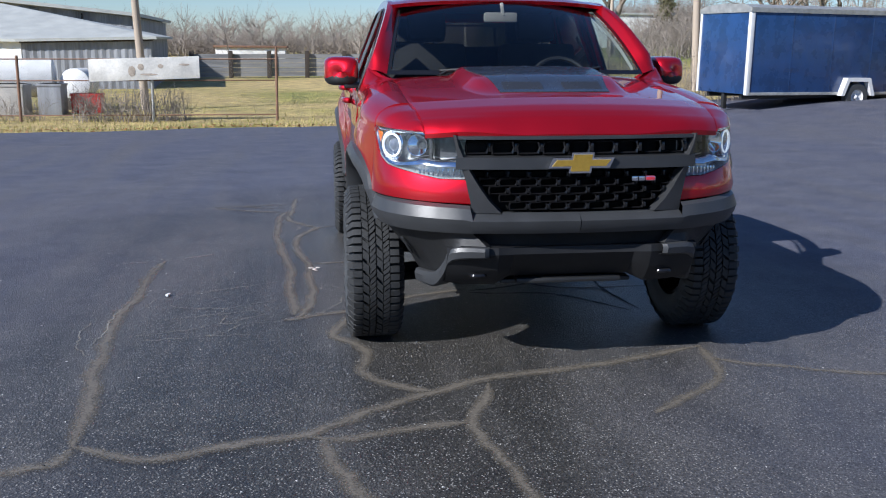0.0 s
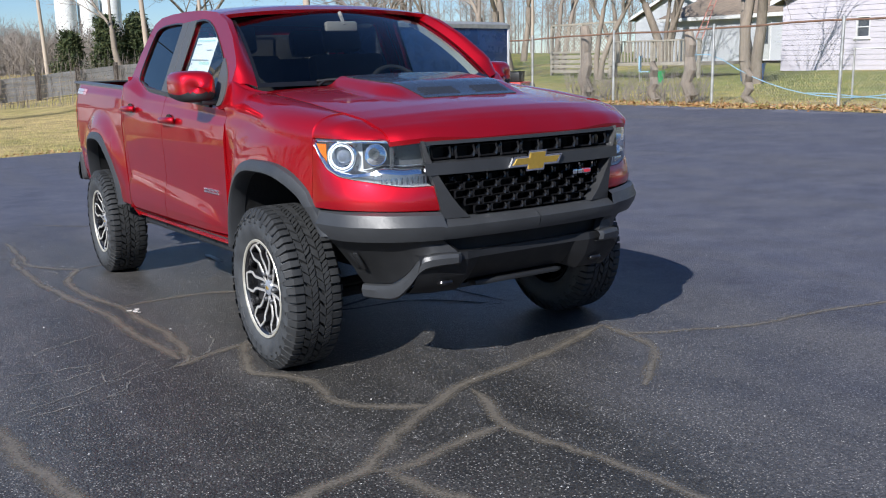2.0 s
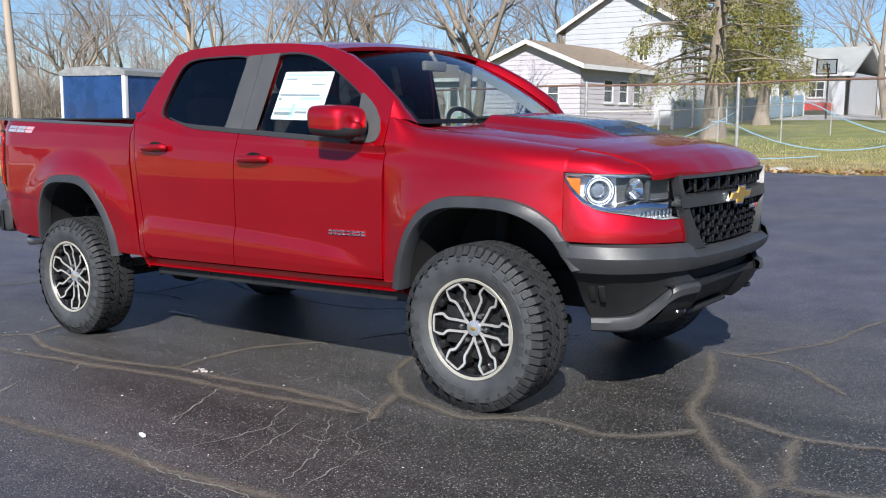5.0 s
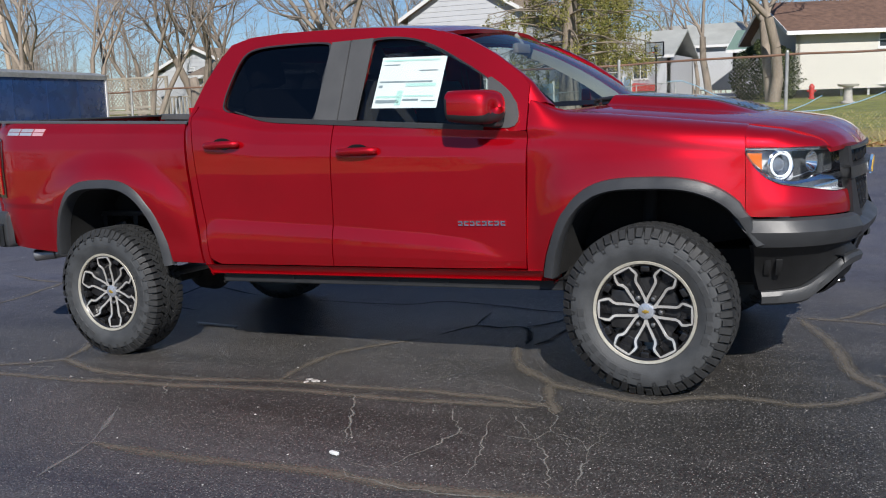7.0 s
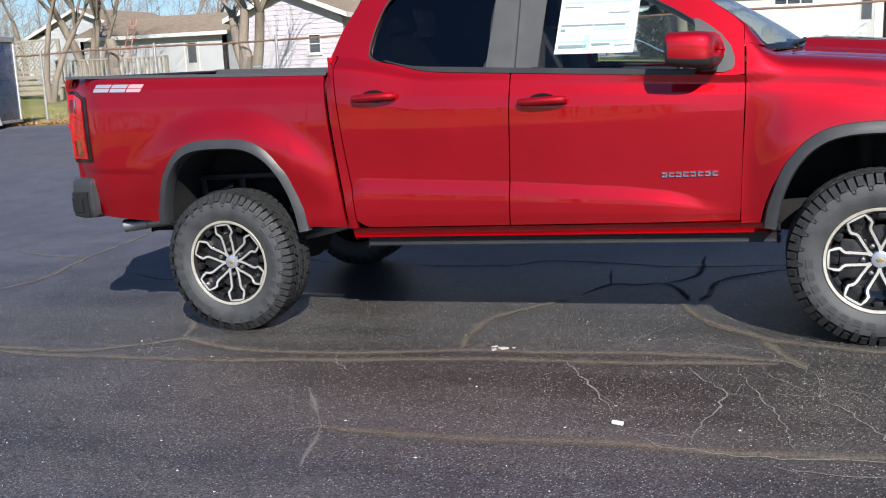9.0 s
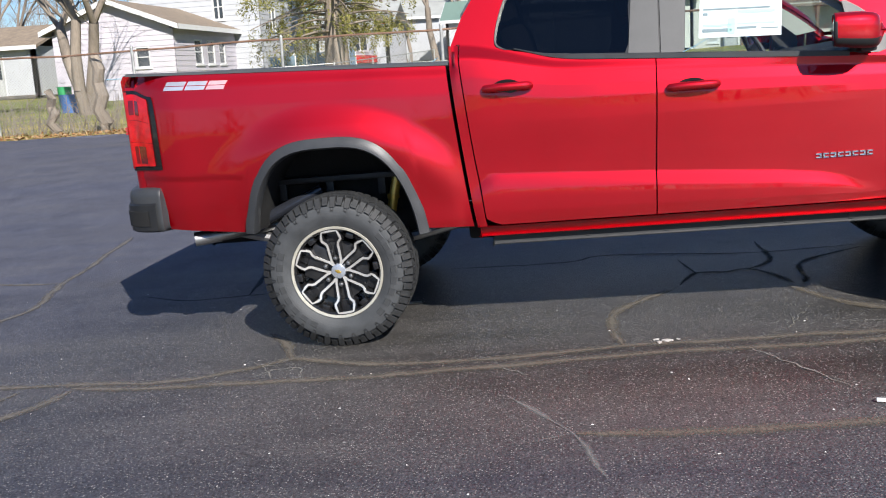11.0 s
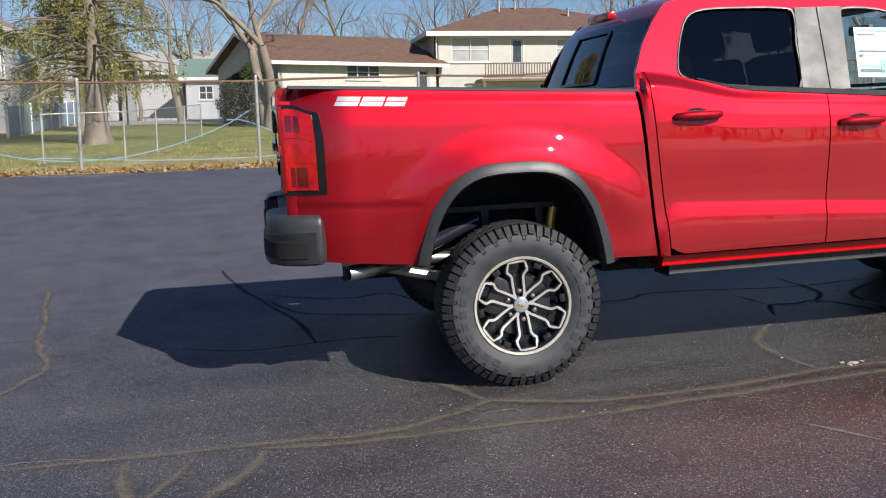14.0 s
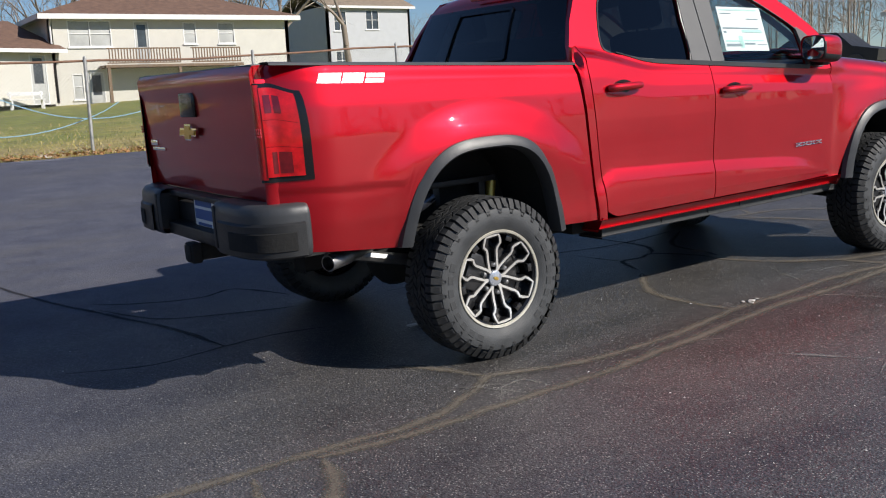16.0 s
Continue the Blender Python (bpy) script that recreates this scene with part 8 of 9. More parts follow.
# ---- trailer ----
def trailer():
    root = tagged(empty("cargo_trailer"), "dark blue enclosed cargo trailer with white corner trim", "trailer")
    L, Wd, H, z0 = 4.9, 2.05, 2.0, 0.42
    bm = bmesh.new()
    block(bm, (0, 0, z0), (L, Wd, z0 + H), 0.02)
    part("body", bm, BLUE_PANEL, root)
    for x0, x1, y0, y1 in ((-0.02, 0.09, -0.02, 0.09), (-0.02, 0.06, Wd - 0.06, Wd + 0.02), (L - 0.05, L + 0.02, -0.02, 0.05)):
        bm = bmesh.new()
        block(bm, (x0, y0, z0 - 0.02), (x1, y1, z0 + H + 0.02), 0.015)
        part("corner_trim", bm, WHITE_TRIM, root)
    bm = bmesh.new()
    rows = []
    for x in (-0.03, L + 0.03):
        rows.append([(x, -0.03, z0 + H - 0.06), (x, -0.03, z0 + H + 0.05), (x, 0.25, z0 + H + 0.13), (x, Wd / 2, z0 + H + 0.17), (x, Wd - 0.25, z0 + H + 0.13), (x, Wd + 0.03, z0 + H + 0.05), (x, Wd + 0.03, z0 + H - 0.06)])
    vs = sheet(bm, rows)
    bm.faces.new(vs[0])
    bm.faces.new(vs[1])
    part("roof_cap", bm, GALV, root)
    bm = bmesh.new()
    block(bm, (0.05, -0.025, z0 - 0.02), (L, 0.0, z0 + 0.05), 0.006)
    part("lower_rail", bm, GALV, root)
    for k in range(1, 4):
        bm = bmesh.new()
        block(bm, (k * 1.22, -0.006, z0 + 0.06), (k * 1.22 + 0.03, 0.003, z0 + H - 0.07), 0)
        part("panel_joint", bm, BLUE_PANEL, root)
    wx = L * 0.66
    bm = bmesh.new()
    prof = [(-0.52, -0.04), (-0.36, 0.40), (0.36, 0.40), (0.52, -0.04)]
    rows = [[(wx + a, -0.17, z0 + b) for a, b in prof], [(wx + a, 0.0, z0 + b) for a, b in prof]]
    inner = [(-0.42, -0.04), (-0.29, 0.31), (0.29, 0.31), (0.42, -0.04)]
    sheet(bm, [[(wx + a, 0.0, z0 + b) for a, b in prof], [(wx + a, -0.17, z0 + b) for a, b in prof], [(wx + a, -0.17, z0 + b) for a, b in inner], [(wx + a, 0.0, z0 + b) for a, b in inner]])
    part("mudguard", bm, WHITE_TRIM, root)
    for yy in (-0.14, Wd - 0.10):
        bm = bmesh.new()
        lathe(bm, [(0.20, 0.20), (0.20, 0.32), (0.17, 0.345), (0.03, 0.345), (0.0, 0.32), (0.0, 0.19)], 28, "y", (wx, yy, 0.345))
        wh = part("wheel", bm, RUBBER, root)
        bm = bmesh.new()
        lathe(bm, [(0.0, 0.195), (0.05, 0.18), (0.07, 0.07), (0.03, 0.055), (0.0, 0.0)], 24, "y", (wx, yy, 0.345))
        part("rim", bm, WHITE_TRIM, wh)
    bm = bmesh.new()
    block(bm, (0.1, 0.3, 0.30), (L, 0.4, z0), 0.01)
    block(bm, (0.1, Wd - 0.4, 0.30), (L, Wd - 0.3, z0), 0.01)
    tube(bm, [(wx, 0.0, 0.345), (wx, Wd, 0.345)], 0.04, 8)
    block(bm, (0.05, 0.95, 0.02), (0.15, 1.05, z0), 0.01)
    part("frame", bm, BLACK_METAL, root)
    return root


place(trailer(), on_ground(9.14, 17.3, 12, 1.0))


# ---- buildings ----
def wall_with_openings(bm, w, h, openings, thick=0.2):
    """A wall in the xz plane with real openings: (x0, x1, z0, z1)."""
    xs2 = sorted({0, w, *[o[0] for o in openings], *[o[1] for o in openings]})
    zs2 = sorted({0, h, *[o[2] for o in openings], *[o[3] for o in openings]})
    for a, b in zip(xs2, xs2[1:]):
        for c, d in zip(zs2, zs2[1:]):
            mx, mz = (a + b) / 2, (c + d) / 2
            if any(o[0] < mx < o[1] and o[2] < mz < o[3] for o in openings):
                continue
            bm.faces.new([bm.verts.new(p) for p in ((a, 0, c), (b, 0, c), (b, 0, d), (a, 0, d))])
    bmesh.ops.remove_doubles(bm, verts=bm.verts, dist=0.001)
    es = [e for e in bm.edges if len(e.link_faces) == 1]
    out = bmesh.ops.extrude_edge_only(bm, edges=es)
    for q in out["geom"]:
        if isinstance(q, bmesh.types.BMVert):
            q.co.y += thick


def window_unit(root, m, w, h, sashes=1, frame_mat=None, kind="window", blind=False):
    """Frame, panes and sill in a wall opening; m places its lower corner, -y outwards."""
    fm = frame_mat or WHITE_TRIM
    bm = bmesh.new()
    t = 0.06
    rings = []
    for y, o in ((0.08, 0.0), (-0.024, 0.0), (-0.03, 0.006), (-0.03, t - 0.006), (-0.024, t), (0.08, t)):
        rings.append([(o, y, o), (w - o, y, o), (w - o, y, h - o), (o, y, h - o)])
    sheet(bm, rings, 0, True)
    bmesh.ops.transform(bm, matrix=m, verts=bm.verts)
    win = part(kind, bm, fm, root)
    for k in range(1, sashes):
        bm = bmesh.new()
        block(bm, (w * k / sashes - 0.03, -0.02, t), (w * k / sashes + 0.03, 0.07, h - t), 0.004)
        bmesh.ops.transform(bm, matrix=m, verts=bm.verts)
        part("mullion", bm, fm, win)
    if kind == "window":
        bm = bmesh.new()
        block(bm, (t, -0.01, h * 0.5 - 0.02), (w - t, 0.06, h * 0.5 + 0.02), 0.004)
        bmesh.ops.transform(bm, matrix=m, verts=bm.verts)
        part("sash_rail", bm, fm, win)
    bm = bmesh.new()
    block(bm, (t * 0.5, 0.03, t * 0.5), (w - t * 0.5, 0.045, h - t * 0.5), 0)
    bmesh.ops.transform(bm, matrix=m, verts=bm.verts)
    part("pane", bm, WINDOW_DARK, win)
    if blind and kind == "window":
        for k in range(sashes):
            bm = bmesh.new()
            a, b = w * k / sashes + t * 0.7, w * (k + 1) / sashes - t * 0.7
            block(bm, (a, 0.018, t), (b, 0.027, h - t * 1.2), 0.004)
            bmesh.ops.transform(bm, matrix=m, verts=bm.verts)
            part("blind", bm, BLIND, win)
    elif kind == "door":
        bm = bmesh.new()
        for a, b, c, d in ((t, w * 0.22, t, h - t), (w * 0.78, w - t, t, h - t), (w * 0.22, w * 0.78, t, h * 0.42), (w * 0.22, w * 0.78, h * 0.92, h - t)):
            block(bm, (a, 0.0, c), (b, 0.026, d), 0.003)
        bmesh.ops.transform(bm, matrix=m, verts=bm.verts)
        part("door_leaf", bm, BLIND, win)
    if kind == "window":
        bm = bmesh.new()
        block(bm, (-0.05, -0.09, -0.06), (w + 0.05, 0.02, 0.0), 0.008)
        bmesh.ops.transform(bm, matrix=m, verts=bm.verts)
        part("sill", bm, fm, win)


def siding(root, m, w, h, openings, material, pitch=0.20, gable=0.0):
    """Lapped boards over a wall, cut at its openings."""
    n = int((h + gable) / pitch)
    for k in range(n):
        z = k * pitch
        x0, x1 = 0.0, w
        if z + pitch > h:
            cut = (z + pitch - h) / max(gable, 0.01) * w / 2
            x0, x1 = cut, w - cut
        spans = [(x0, x1)]
        for o in openings:
            if o[2] < z + pitch * 0.9 and o[3] > z + pitch * 0.1:
                spans = [q for a, b in spans for q in ((a, min(b, o[0])), (max(a, o[1]), b)) if q[1] - q[0] > 0.02]
        for a, b in spans:
            bm = bmesh.new()
            sheet(bm, [[(a, -0.022, z), (b, -0.022, z)], [(a, -0.004, z + pitch), (b, -0.004, z + pitch)]])
            sheet(bm, [[(a, 0.0, z), (b, 0.0, z)], [(a, -0.022, z), (b, -0.022, z)]])
            bmesh.ops.transform(bm, matrix=m, verts=bm.verts)
            part("siding_board", bm, material, root, "", 0)


def gable_roof(root, m, w, d, h, rise, over=0.35, thick=0.14, material=None, axis="y"):
    """Two slopes over a w x d plan; the ridge runs along y (depth)."""
    for sgn in (-1, 1):
        bm = bmesh.new()
        e = w / 2 + over
        drop = rise * over / (w / 2)
        rows = [[(w / 2 + sgn * e, -over, h - drop), (w / 2, -over, h + rise)], [(w / 2 + sgn * e, d + over, h - drop), (w / 2, d + over, h + rise)]]
        sheet(bm, rows)
        r = bmesh.ops.extrude_face_region(bm, geom=list(bm.faces))
        for q in r["geom"]:
            if isinstance(q, bmesh.types.BMVert):
                q.co.z += thick
        bmesh.ops.transform(bm, matrix=m, verts=bm.verts)
        part("roof_slope", bm, material, root, "", 0)
        bm = bmesh.new()
        sheet(bm, [[(w / 2 + sgn * e, -over - 0.03, h - drop - 0.05), (w / 2, -over - 0.03, h + rise - 0.05)], [(w / 2 + sgn * e, -over - 0.03, h - drop + thick), (w / 2, -over - 0.03, h + rise + thick)]])
        rim_in(bm, (0, 0.03, 0))
        sheet(bm, [[(w / 2 + sgn * (e + 0.02), -over, h - drop - 0.05), (w / 2 + sgn * (e + 0.02), d + over, h - drop - 0.05)], [(w / 2 + sgn * (e + 0.02), -over, h - drop + thick), (w / 2 + sgn * (e + 0.02), d + over, h - drop + thick)]])
        bmesh.ops.transform(bm, matrix=m, verts=bm.verts)
        part("fascia", bm, WHITE_TRIM, root, "", 0)


def box_house(name, m, w, d, h, front, label, wall_mat, roof_mat, rise=1.3, boards=None, gable_front=True, sides=(), pitch=0.20):
    """A house: four walls, windows, roof. Local x along the front, y into the house. front/sides: openings (x0, x1, z0, z1, sashes, kind)."""
    root = tagged(empty(name), label, "house")
    for wm, ww, ops in ((m, w, front), (m @ pose(w, 0, 0, 0, 0, 90), d, sides), (m @ pose(w, d, 0, 0, 0, 180), w, ()), (m @ pose(0, d, 0, 0, 0, -90), d, ())):
        bm = bmesh.new()
        wall_with_openings(bm, ww, h, [o[:4] for o in ops])
        is_gable = gable_front and ww == w
        if is_gable:
            bm.faces.new([bm.verts.new(p) for p in ((0, 0, h), (ww, 0, h), (ww / 2, 0, h + rise))])
        bmesh.ops.transform(bm, matrix=wm, verts=bm.verts)
        part("wall", bm, wall_mat, root, "", 0)
        for o in ops:
            window_unit(root, wm @ pose(o[0], 0.02, o[2]), o[1] - o[0], o[3] - o[2], o[4], None, o[5])
        if boards and ops is not () and (ww, ops) in ((w, front), (d, sides)):
            siding(root, wm, ww, h, [o[:4] for o in ops], boards, pitch, rise if is_gable else 0.0)
    if gable_front:
        gable_roof(root, m, w, d, h, rise, material=roof_mat)
    else:
        gable_roof(root, m @ pose(0, d, 0, 0, 0, -90), d, w, h, rise, material=roof_mat)
    return root


def facing_west(x, y_left, z):
    """A front that looks to -x; its local x runs from y_left towards -y."""
    return pose(x, y_left, z, 0, 0, -90)


# the lavender-sided house with its wing behind
gz1 = 0.75
box_house("sided_house", facing_west(30.0, 21.6, gz1), 4.9, 8.5, 2.75, ((3.3, 3.9, 1.2, 2.0, 1, "window"),), "lavender-grey lapped-board house with a tan shingle roof", SIDING, SHINGLE_TAN, 0.95, SIDING, True, ((2.0, 2.9, 1.25, 2.25, 1, "window"), (3.4, 4.3, 1.25, 2.25, 1, "window"), (4.8, 5.6, 1.25, 2.25, 1, "window")))
box_house("tall_sided_house", facing_west(37.0, 21.5, 1.05), 6.05, 8.0, 4.6, ((0.8, 1.5, 0.9, 2.0, 1, "window"), (3.9, 4.42, 2.95, 4.1, 2, "window")), "two-storey pale clapboard house with a tan shingle roof", SIDING_WHITE, SHINGLE_TAN, 1.7, SIDING_WHITE, True, ((1.4, 2.5, 2.4, 3.5, 2, "window"),), 0.24)
box_house("white_cottage", facing_west(43.0, 43.6, 1.3), 7.2, 7.0, 2.6, ((2.8, 3.4, 2.7, 2.95, 1, "vent"), (5.0, 5.8, 1.1, 2.0, 1, "window")), "small white gabled cottage beyond the deck", SIDING_WHITE, SHINGLE_TAN, 1.5, SIDING_WHITE, True, (), 0.25)
box_house("white_garage", facing_west(38.0, 36.0, 1.1), 9.0, 6.0, 2.35, ((6.5, 7.4, 0.0, 2.0, 1, "door"),), "low white garage with a pale roof edge", SIDING_WHITE, SHINGLE_TAN, 1.0, None, False)
# two-storey white house with a low wing
HX = 43.0
hb = ground_z(HX, -8)


def hip_roof(root, x0, x1, y0, y1, z, rise, over, material):
    xa, xb, ya, yb = x0 - over, x1 + over, y0 - over, y1 + over
    half = (xb - xa) / 2
    r0, r1 = Vector(((xa + xb) / 2, ya + half, z + rise)), Vector(((xa + xb) / 2, yb - half, z + rise))
    c = [Vector((xa, ya, z)), Vector((xb, ya, z)), Vector((xb, yb, z)), Vector((xa, yb, z))]
    for pts in ((c[0], c[1], r0), (c[1], c[2], r1, r0), (c[2], c[3], r1), (c[3], c[0], r0, r1)):
        bm = bmesh.new()
        f = bm.faces.new([bm.verts.new(p) for p in pts])
        r = bmesh.ops.extrude_face_region(bm, geom=[f])
        for q in r["geom"]:
            if isinstance(q, bmesh.types.BMVert):
                q.co.z += 0.12
        part("roof_slope", bm, material, root, "", 0)
    bm = bmesh.new()
    for a, b in zip(c, c[1:] + c[:1]):
        d = (b - a).normalized()
        nrm = Vector((d.y, -d.x, 0)) * 0.03
        bm.faces.new([bm.verts.new(p) for p in (a + nrm - Vector((0, 0, 0.12)), b + nrm - Vector((0, 0, 0.12)), b + nrm + Vector((0, 0, 0.12)), a + nrm + Vector((0, 0, 0.12)))])
    part("gutter", bm, WHITE_TRIM, root, "", 0)
    bm = bmesh.new()
    bm.faces.new([bm.verts.new(p - Vector((0, 0, 0.02))) for p in c])
    part("soffit", bm, WHITE_TRIM, root, "", 0)


SC = (HX + 5.0) / 45.0


def hy(y40):
    """Lays a façade distance out for the depth at which the house stands."""
    return 5.0 + (y40 - 5.0) * SC


def hz(z40):
    return 1.35 + (z40 - 1.35) * SC


big = tagged(empty("white_house"), "two-storey white painted house with a brown hip roof", "house")
y0, y1 = hy(-15.0), hy(-3.6)
zt = hz(5.35)
ops = []
for a, b, c, d, n_, kd in ((-6.3, -4.4, 4.05, 5.22, 2, "window"), (-8.0, -7.3, 3.2, 5.20, 1, "door"), (-10.25, -9.6, 4.15, 5.15, 1, "window"), (-12.15, -11.3, 4.15, 5.15, 1, "window"), (-4.9, -4.4, 1.75, 2.9, 1, "window"), (-5.8, -5.1, 1.2, 2.95, 1, "door")):
    ops.append((y1 - hy(b), y1 - hy(a), hz(c) - hb, hz(d) - hb, n_, kd))
wm = facing_west(HX, y1, hb)
bm = bmesh.new()
wall_with_openings(bm, y1 - y0, zt - hb, [o[:4] for o in ops])
bmesh.ops.transform(bm, matrix=wm, verts=bm.verts)
part("wall", bm, WHITE_WALL, big, "", 0)
for o in ops:
    window_unit(big, wm @ pose(o[0], 0.02, o[2]), o[1] - o[0], o[3] - o[2], o[4], None, o[5], True)
for mm, ww in ((wm @ pose(y1 - y0, 0, 0, 0, 0, 90), 9.0), (wm @ pose(y1 - y0, 9, 0, 0, 0, 180), y1 - y0), (wm @ pose(0, 9, 0, 0, 0, -90), 9.0)):
    bm = bmesh.new()
    wall_with_openings(bm, ww, zt - hb, [])
    bmesh.ops.transform(bm, matrix=mm, verts=bm.verts)
    part("wall", bm, WHITE_WALL, big, "", 0)
hip_roof(big, HX, HX + 9, y0, y1, zt, 1.75, 0.5, SHINGLE)
# balcony rail
for ya, yb in ((hy(-5.7), hy(-9.0)), (hy(-9.5), hy(-11.9))):
    bal = bmesh.new()
    for z in (hz(3.25), hz(3.88)):
        block(bal, (HX - 1.25, yb, z), (HX - 1.18, ya, z + 0.06), 0)
    n_ = int((ya - yb) / 0.14)
    for k in range(n_):
        yy = yb + (ya - yb) * k / n_
        block(bal, (HX - 1.24, yy, hz(3.25)), (HX - 1.19, yy + 0.045, hz(3.9)), 0)
    part("balcony_rail", bal, RAIL_BROWN, big, "", 0)
bm = bmesh.new()
block(bm, (HX - 1.3, hy(-12.0), hz(3.08)), (HX - 0.002, hy(-5.6), hz(3.2)), 0.01)
for yy in (-5.8, -9.0, -11.8):
    block(bm, (HX - 1.28, hy(yy), hb - 0.1), (HX - 1.14, hy(yy) + 0.14, hz(3.08)), 0.01)
part("balcony_deck", bm, RAIL_BROWN, big, "", 0)
bm = bmesh.new()
tube(bm, [(HX - 0.45, y1 - 0.05, zt - 0.1), (HX - 0.10, y1 - 0.08, zt - 0.35), (HX - 0.10, y1 - 0.08, hz(4.2))], 0.045, 8)
part("downpipe", bm, WHITE_TRIM, big)
wing = tagged(empty("house_wing"), "single-storey cream wing with a brown shingle roof", "house")
wy0, turn = hy(-3.6), 22.0
wy1 = wy0 + (3.75 - wy0) / math.cos(math.radians(turn))
wk = 1 / math.cos(math.radians(turn))
wz = hz(4.0)
ops = []
for a, b, c, d, n_, kd in ((-0.8, 0.8, 3.2, 3.85, 3, "window"), (-3.3, -2.55, 1.6, 3.75, 1, "door"), (3.9, 4.6, 3.2, 3.8, 1, "window")):
    if b < 3:
        ops.append((wy1 - wy0 - (hy(b) - wy0) * wk, wy1 - wy0 - (hy(a) - wy0) * wk, hz(c) - hb, hz(d) - hb, n_, kd))
wm = pose(HX - 0.3, wy0, 0, 0, 0, turn) @ pose(-HX + 0.3, -wy0, 0) @ facing_west(HX - 0.3, wy1, hb)
for mm, ww, oo in ((wm, wy1 - wy0, ops), (wm @ pose(0, 8, 0, 0, 0, -90), 8.0, ())):
    bm = bmesh.new()
    wall_with_openings(bm, ww, wz - hb, [o[:4] for o in oo])
    if not oo:
        bm.faces.new([bm.verts.new(p) for p in ((0, 0, wz - hb), (8, 0, wz - hb), (4, 0, wz - hb + 1.45))])
    bmesh.ops.transform(bm, matrix=mm, verts=bm.verts)
    part("wall", bm, WHITE_WALL, wing, "", 0)
for o in ops:
    window_unit(wing, wm @ pose(o[0], 0.02, o[2]), o[1] - o[0], o[3] - o[2], o[4], None, o[5])
gable_roof(wing, wm @ pose(0, 8, 0, 0, 0, -90), 8.0, wy1 - wy0, wz - hb, 1.45, 0.5, 0.12, SHINGLE)

for y, dx, h in ((hy(-7.6), 3.6, 0.75), (hy(-8.6), 4.2, 0.6), (hy(-11.0), 2.6, 0.45)):
    bm = bmesh.new()
    zr = zt + 1.75 * min(1.0, (dx + 0.5) / 5.0)
    lathe(bm, [(zr - 0.2, 0.07), (zr + h, 0.07), (zr + h + 0.02, 0.11), (zr + h + 0.10, 0.11), (zr + h + 0.12, 0.0)], 12, "z", (HX + dx, y, 0))
    part("vent_pipe", bm, GALV, big)
# farther houses
box_house("far_white_house", facing_west(62.0, -28.5, 2.0), 7.5, 8.0, 6.4, ((0.6, 1.7, 4.5, 6.0, 2, "window"), (3.4, 4.6, 4.6, 6.1, 2, "window"), (0.6, 1.7, 1.5, 3.0, 2, "window")), "far white two-storey house with dark window shutters", SIDING_WHITE, SHINGLE_TAN, 1.6, None, False)
box_house("pale_yellow_house", pose(22.0, -38.0, 0.9, 0, 0, 185), 9.0, 8.0, 3.2, ((1.0, 2.0, 1.2, 2.4, 2, "window"), (5.0, 6.2, 1.2, 2.4, 2, "window")), "pale yellow single-storey house with a grey roof", plain("pale_yellow_siding", (0.62, 0.60, 0.45), 0.8), SHINGLE_TAN, 1.2, None, False)
box_house("far_grey_roof_house", facing_west(56.0, 17.8, 1.7), 4.8, 7.0, 2.5, ((0.6, 1.5, 1.0, 2.0, 1, "window"), (2.4, 3.4, 1.0, 2.0, 2, "window")), "far white house with a grey roof and a drive", SIDING_WHITE, GREY_ROOF, 1.6, None, False)
box_house("far_white_bungalow", facing_west(66.0, 16.5, 2.0), 9.0, 7.0, 3.2, ((6.0, 7.2, 1.6, 2.6, 2, "window"),), "far white bungalow with a pale roof", SIDING_WHITE, GREY_ROOF, 1.6, None, False)
box_house("green_roofed_house", facing_west(58.0, 9.5, 1.75), 3.6, 7.0, 2.6, ((1.0, 1.9, 1.2, 2.1, 2, "window"), (2.4, 3.0, 0.2, 2.1, 1, "door")), "far house with a grey-green roof", SIDING_WHITE, plain("grey_green_roof", (0.16, 0.24, 0.20), 0.8), 1.3, None, False)


# the grey metal building, tank and clutter beyond the gate
def ribbed(root, x0, y0, x1, y1, z0, zt, material, pitch=0.16):
    """Upright ribbed sheeting between two plan points under a sloping top."""
    n = int(math.hypot(x1 - x0, y1 - y0) / pitch)
    bm = bmesh.new()
    nx, ny = (y1 - y0) * 0.03 / (n * pitch), -(x1 - x0) * 0.03 / (n * pitch)
    rows = []
    for k in range(n + 1):
        u, o = k / n, 1.0 if k % 2 else 0.0
        x, y = x0 + (x1 - x0) * u + nx * o, y0 + (y1 - y0) * u + ny * o
        rows.append([(x, y, z0), (x, y, zt(u))])
    sheet(bm, rows)
    rim_in(bm, (-nx * 2, -ny * 2, 0))
    part("wall", bm, material, root, "", 0)


def metal_roof(root, pts, drop=0.12):
    bm = bmesh.new()
    bm.faces.new([bm.verts.new(p) for p in pts])
    rim_in(bm, (0, 0, -drop))
    part("roof", bm, GREY_ROOF, root, "", 0)


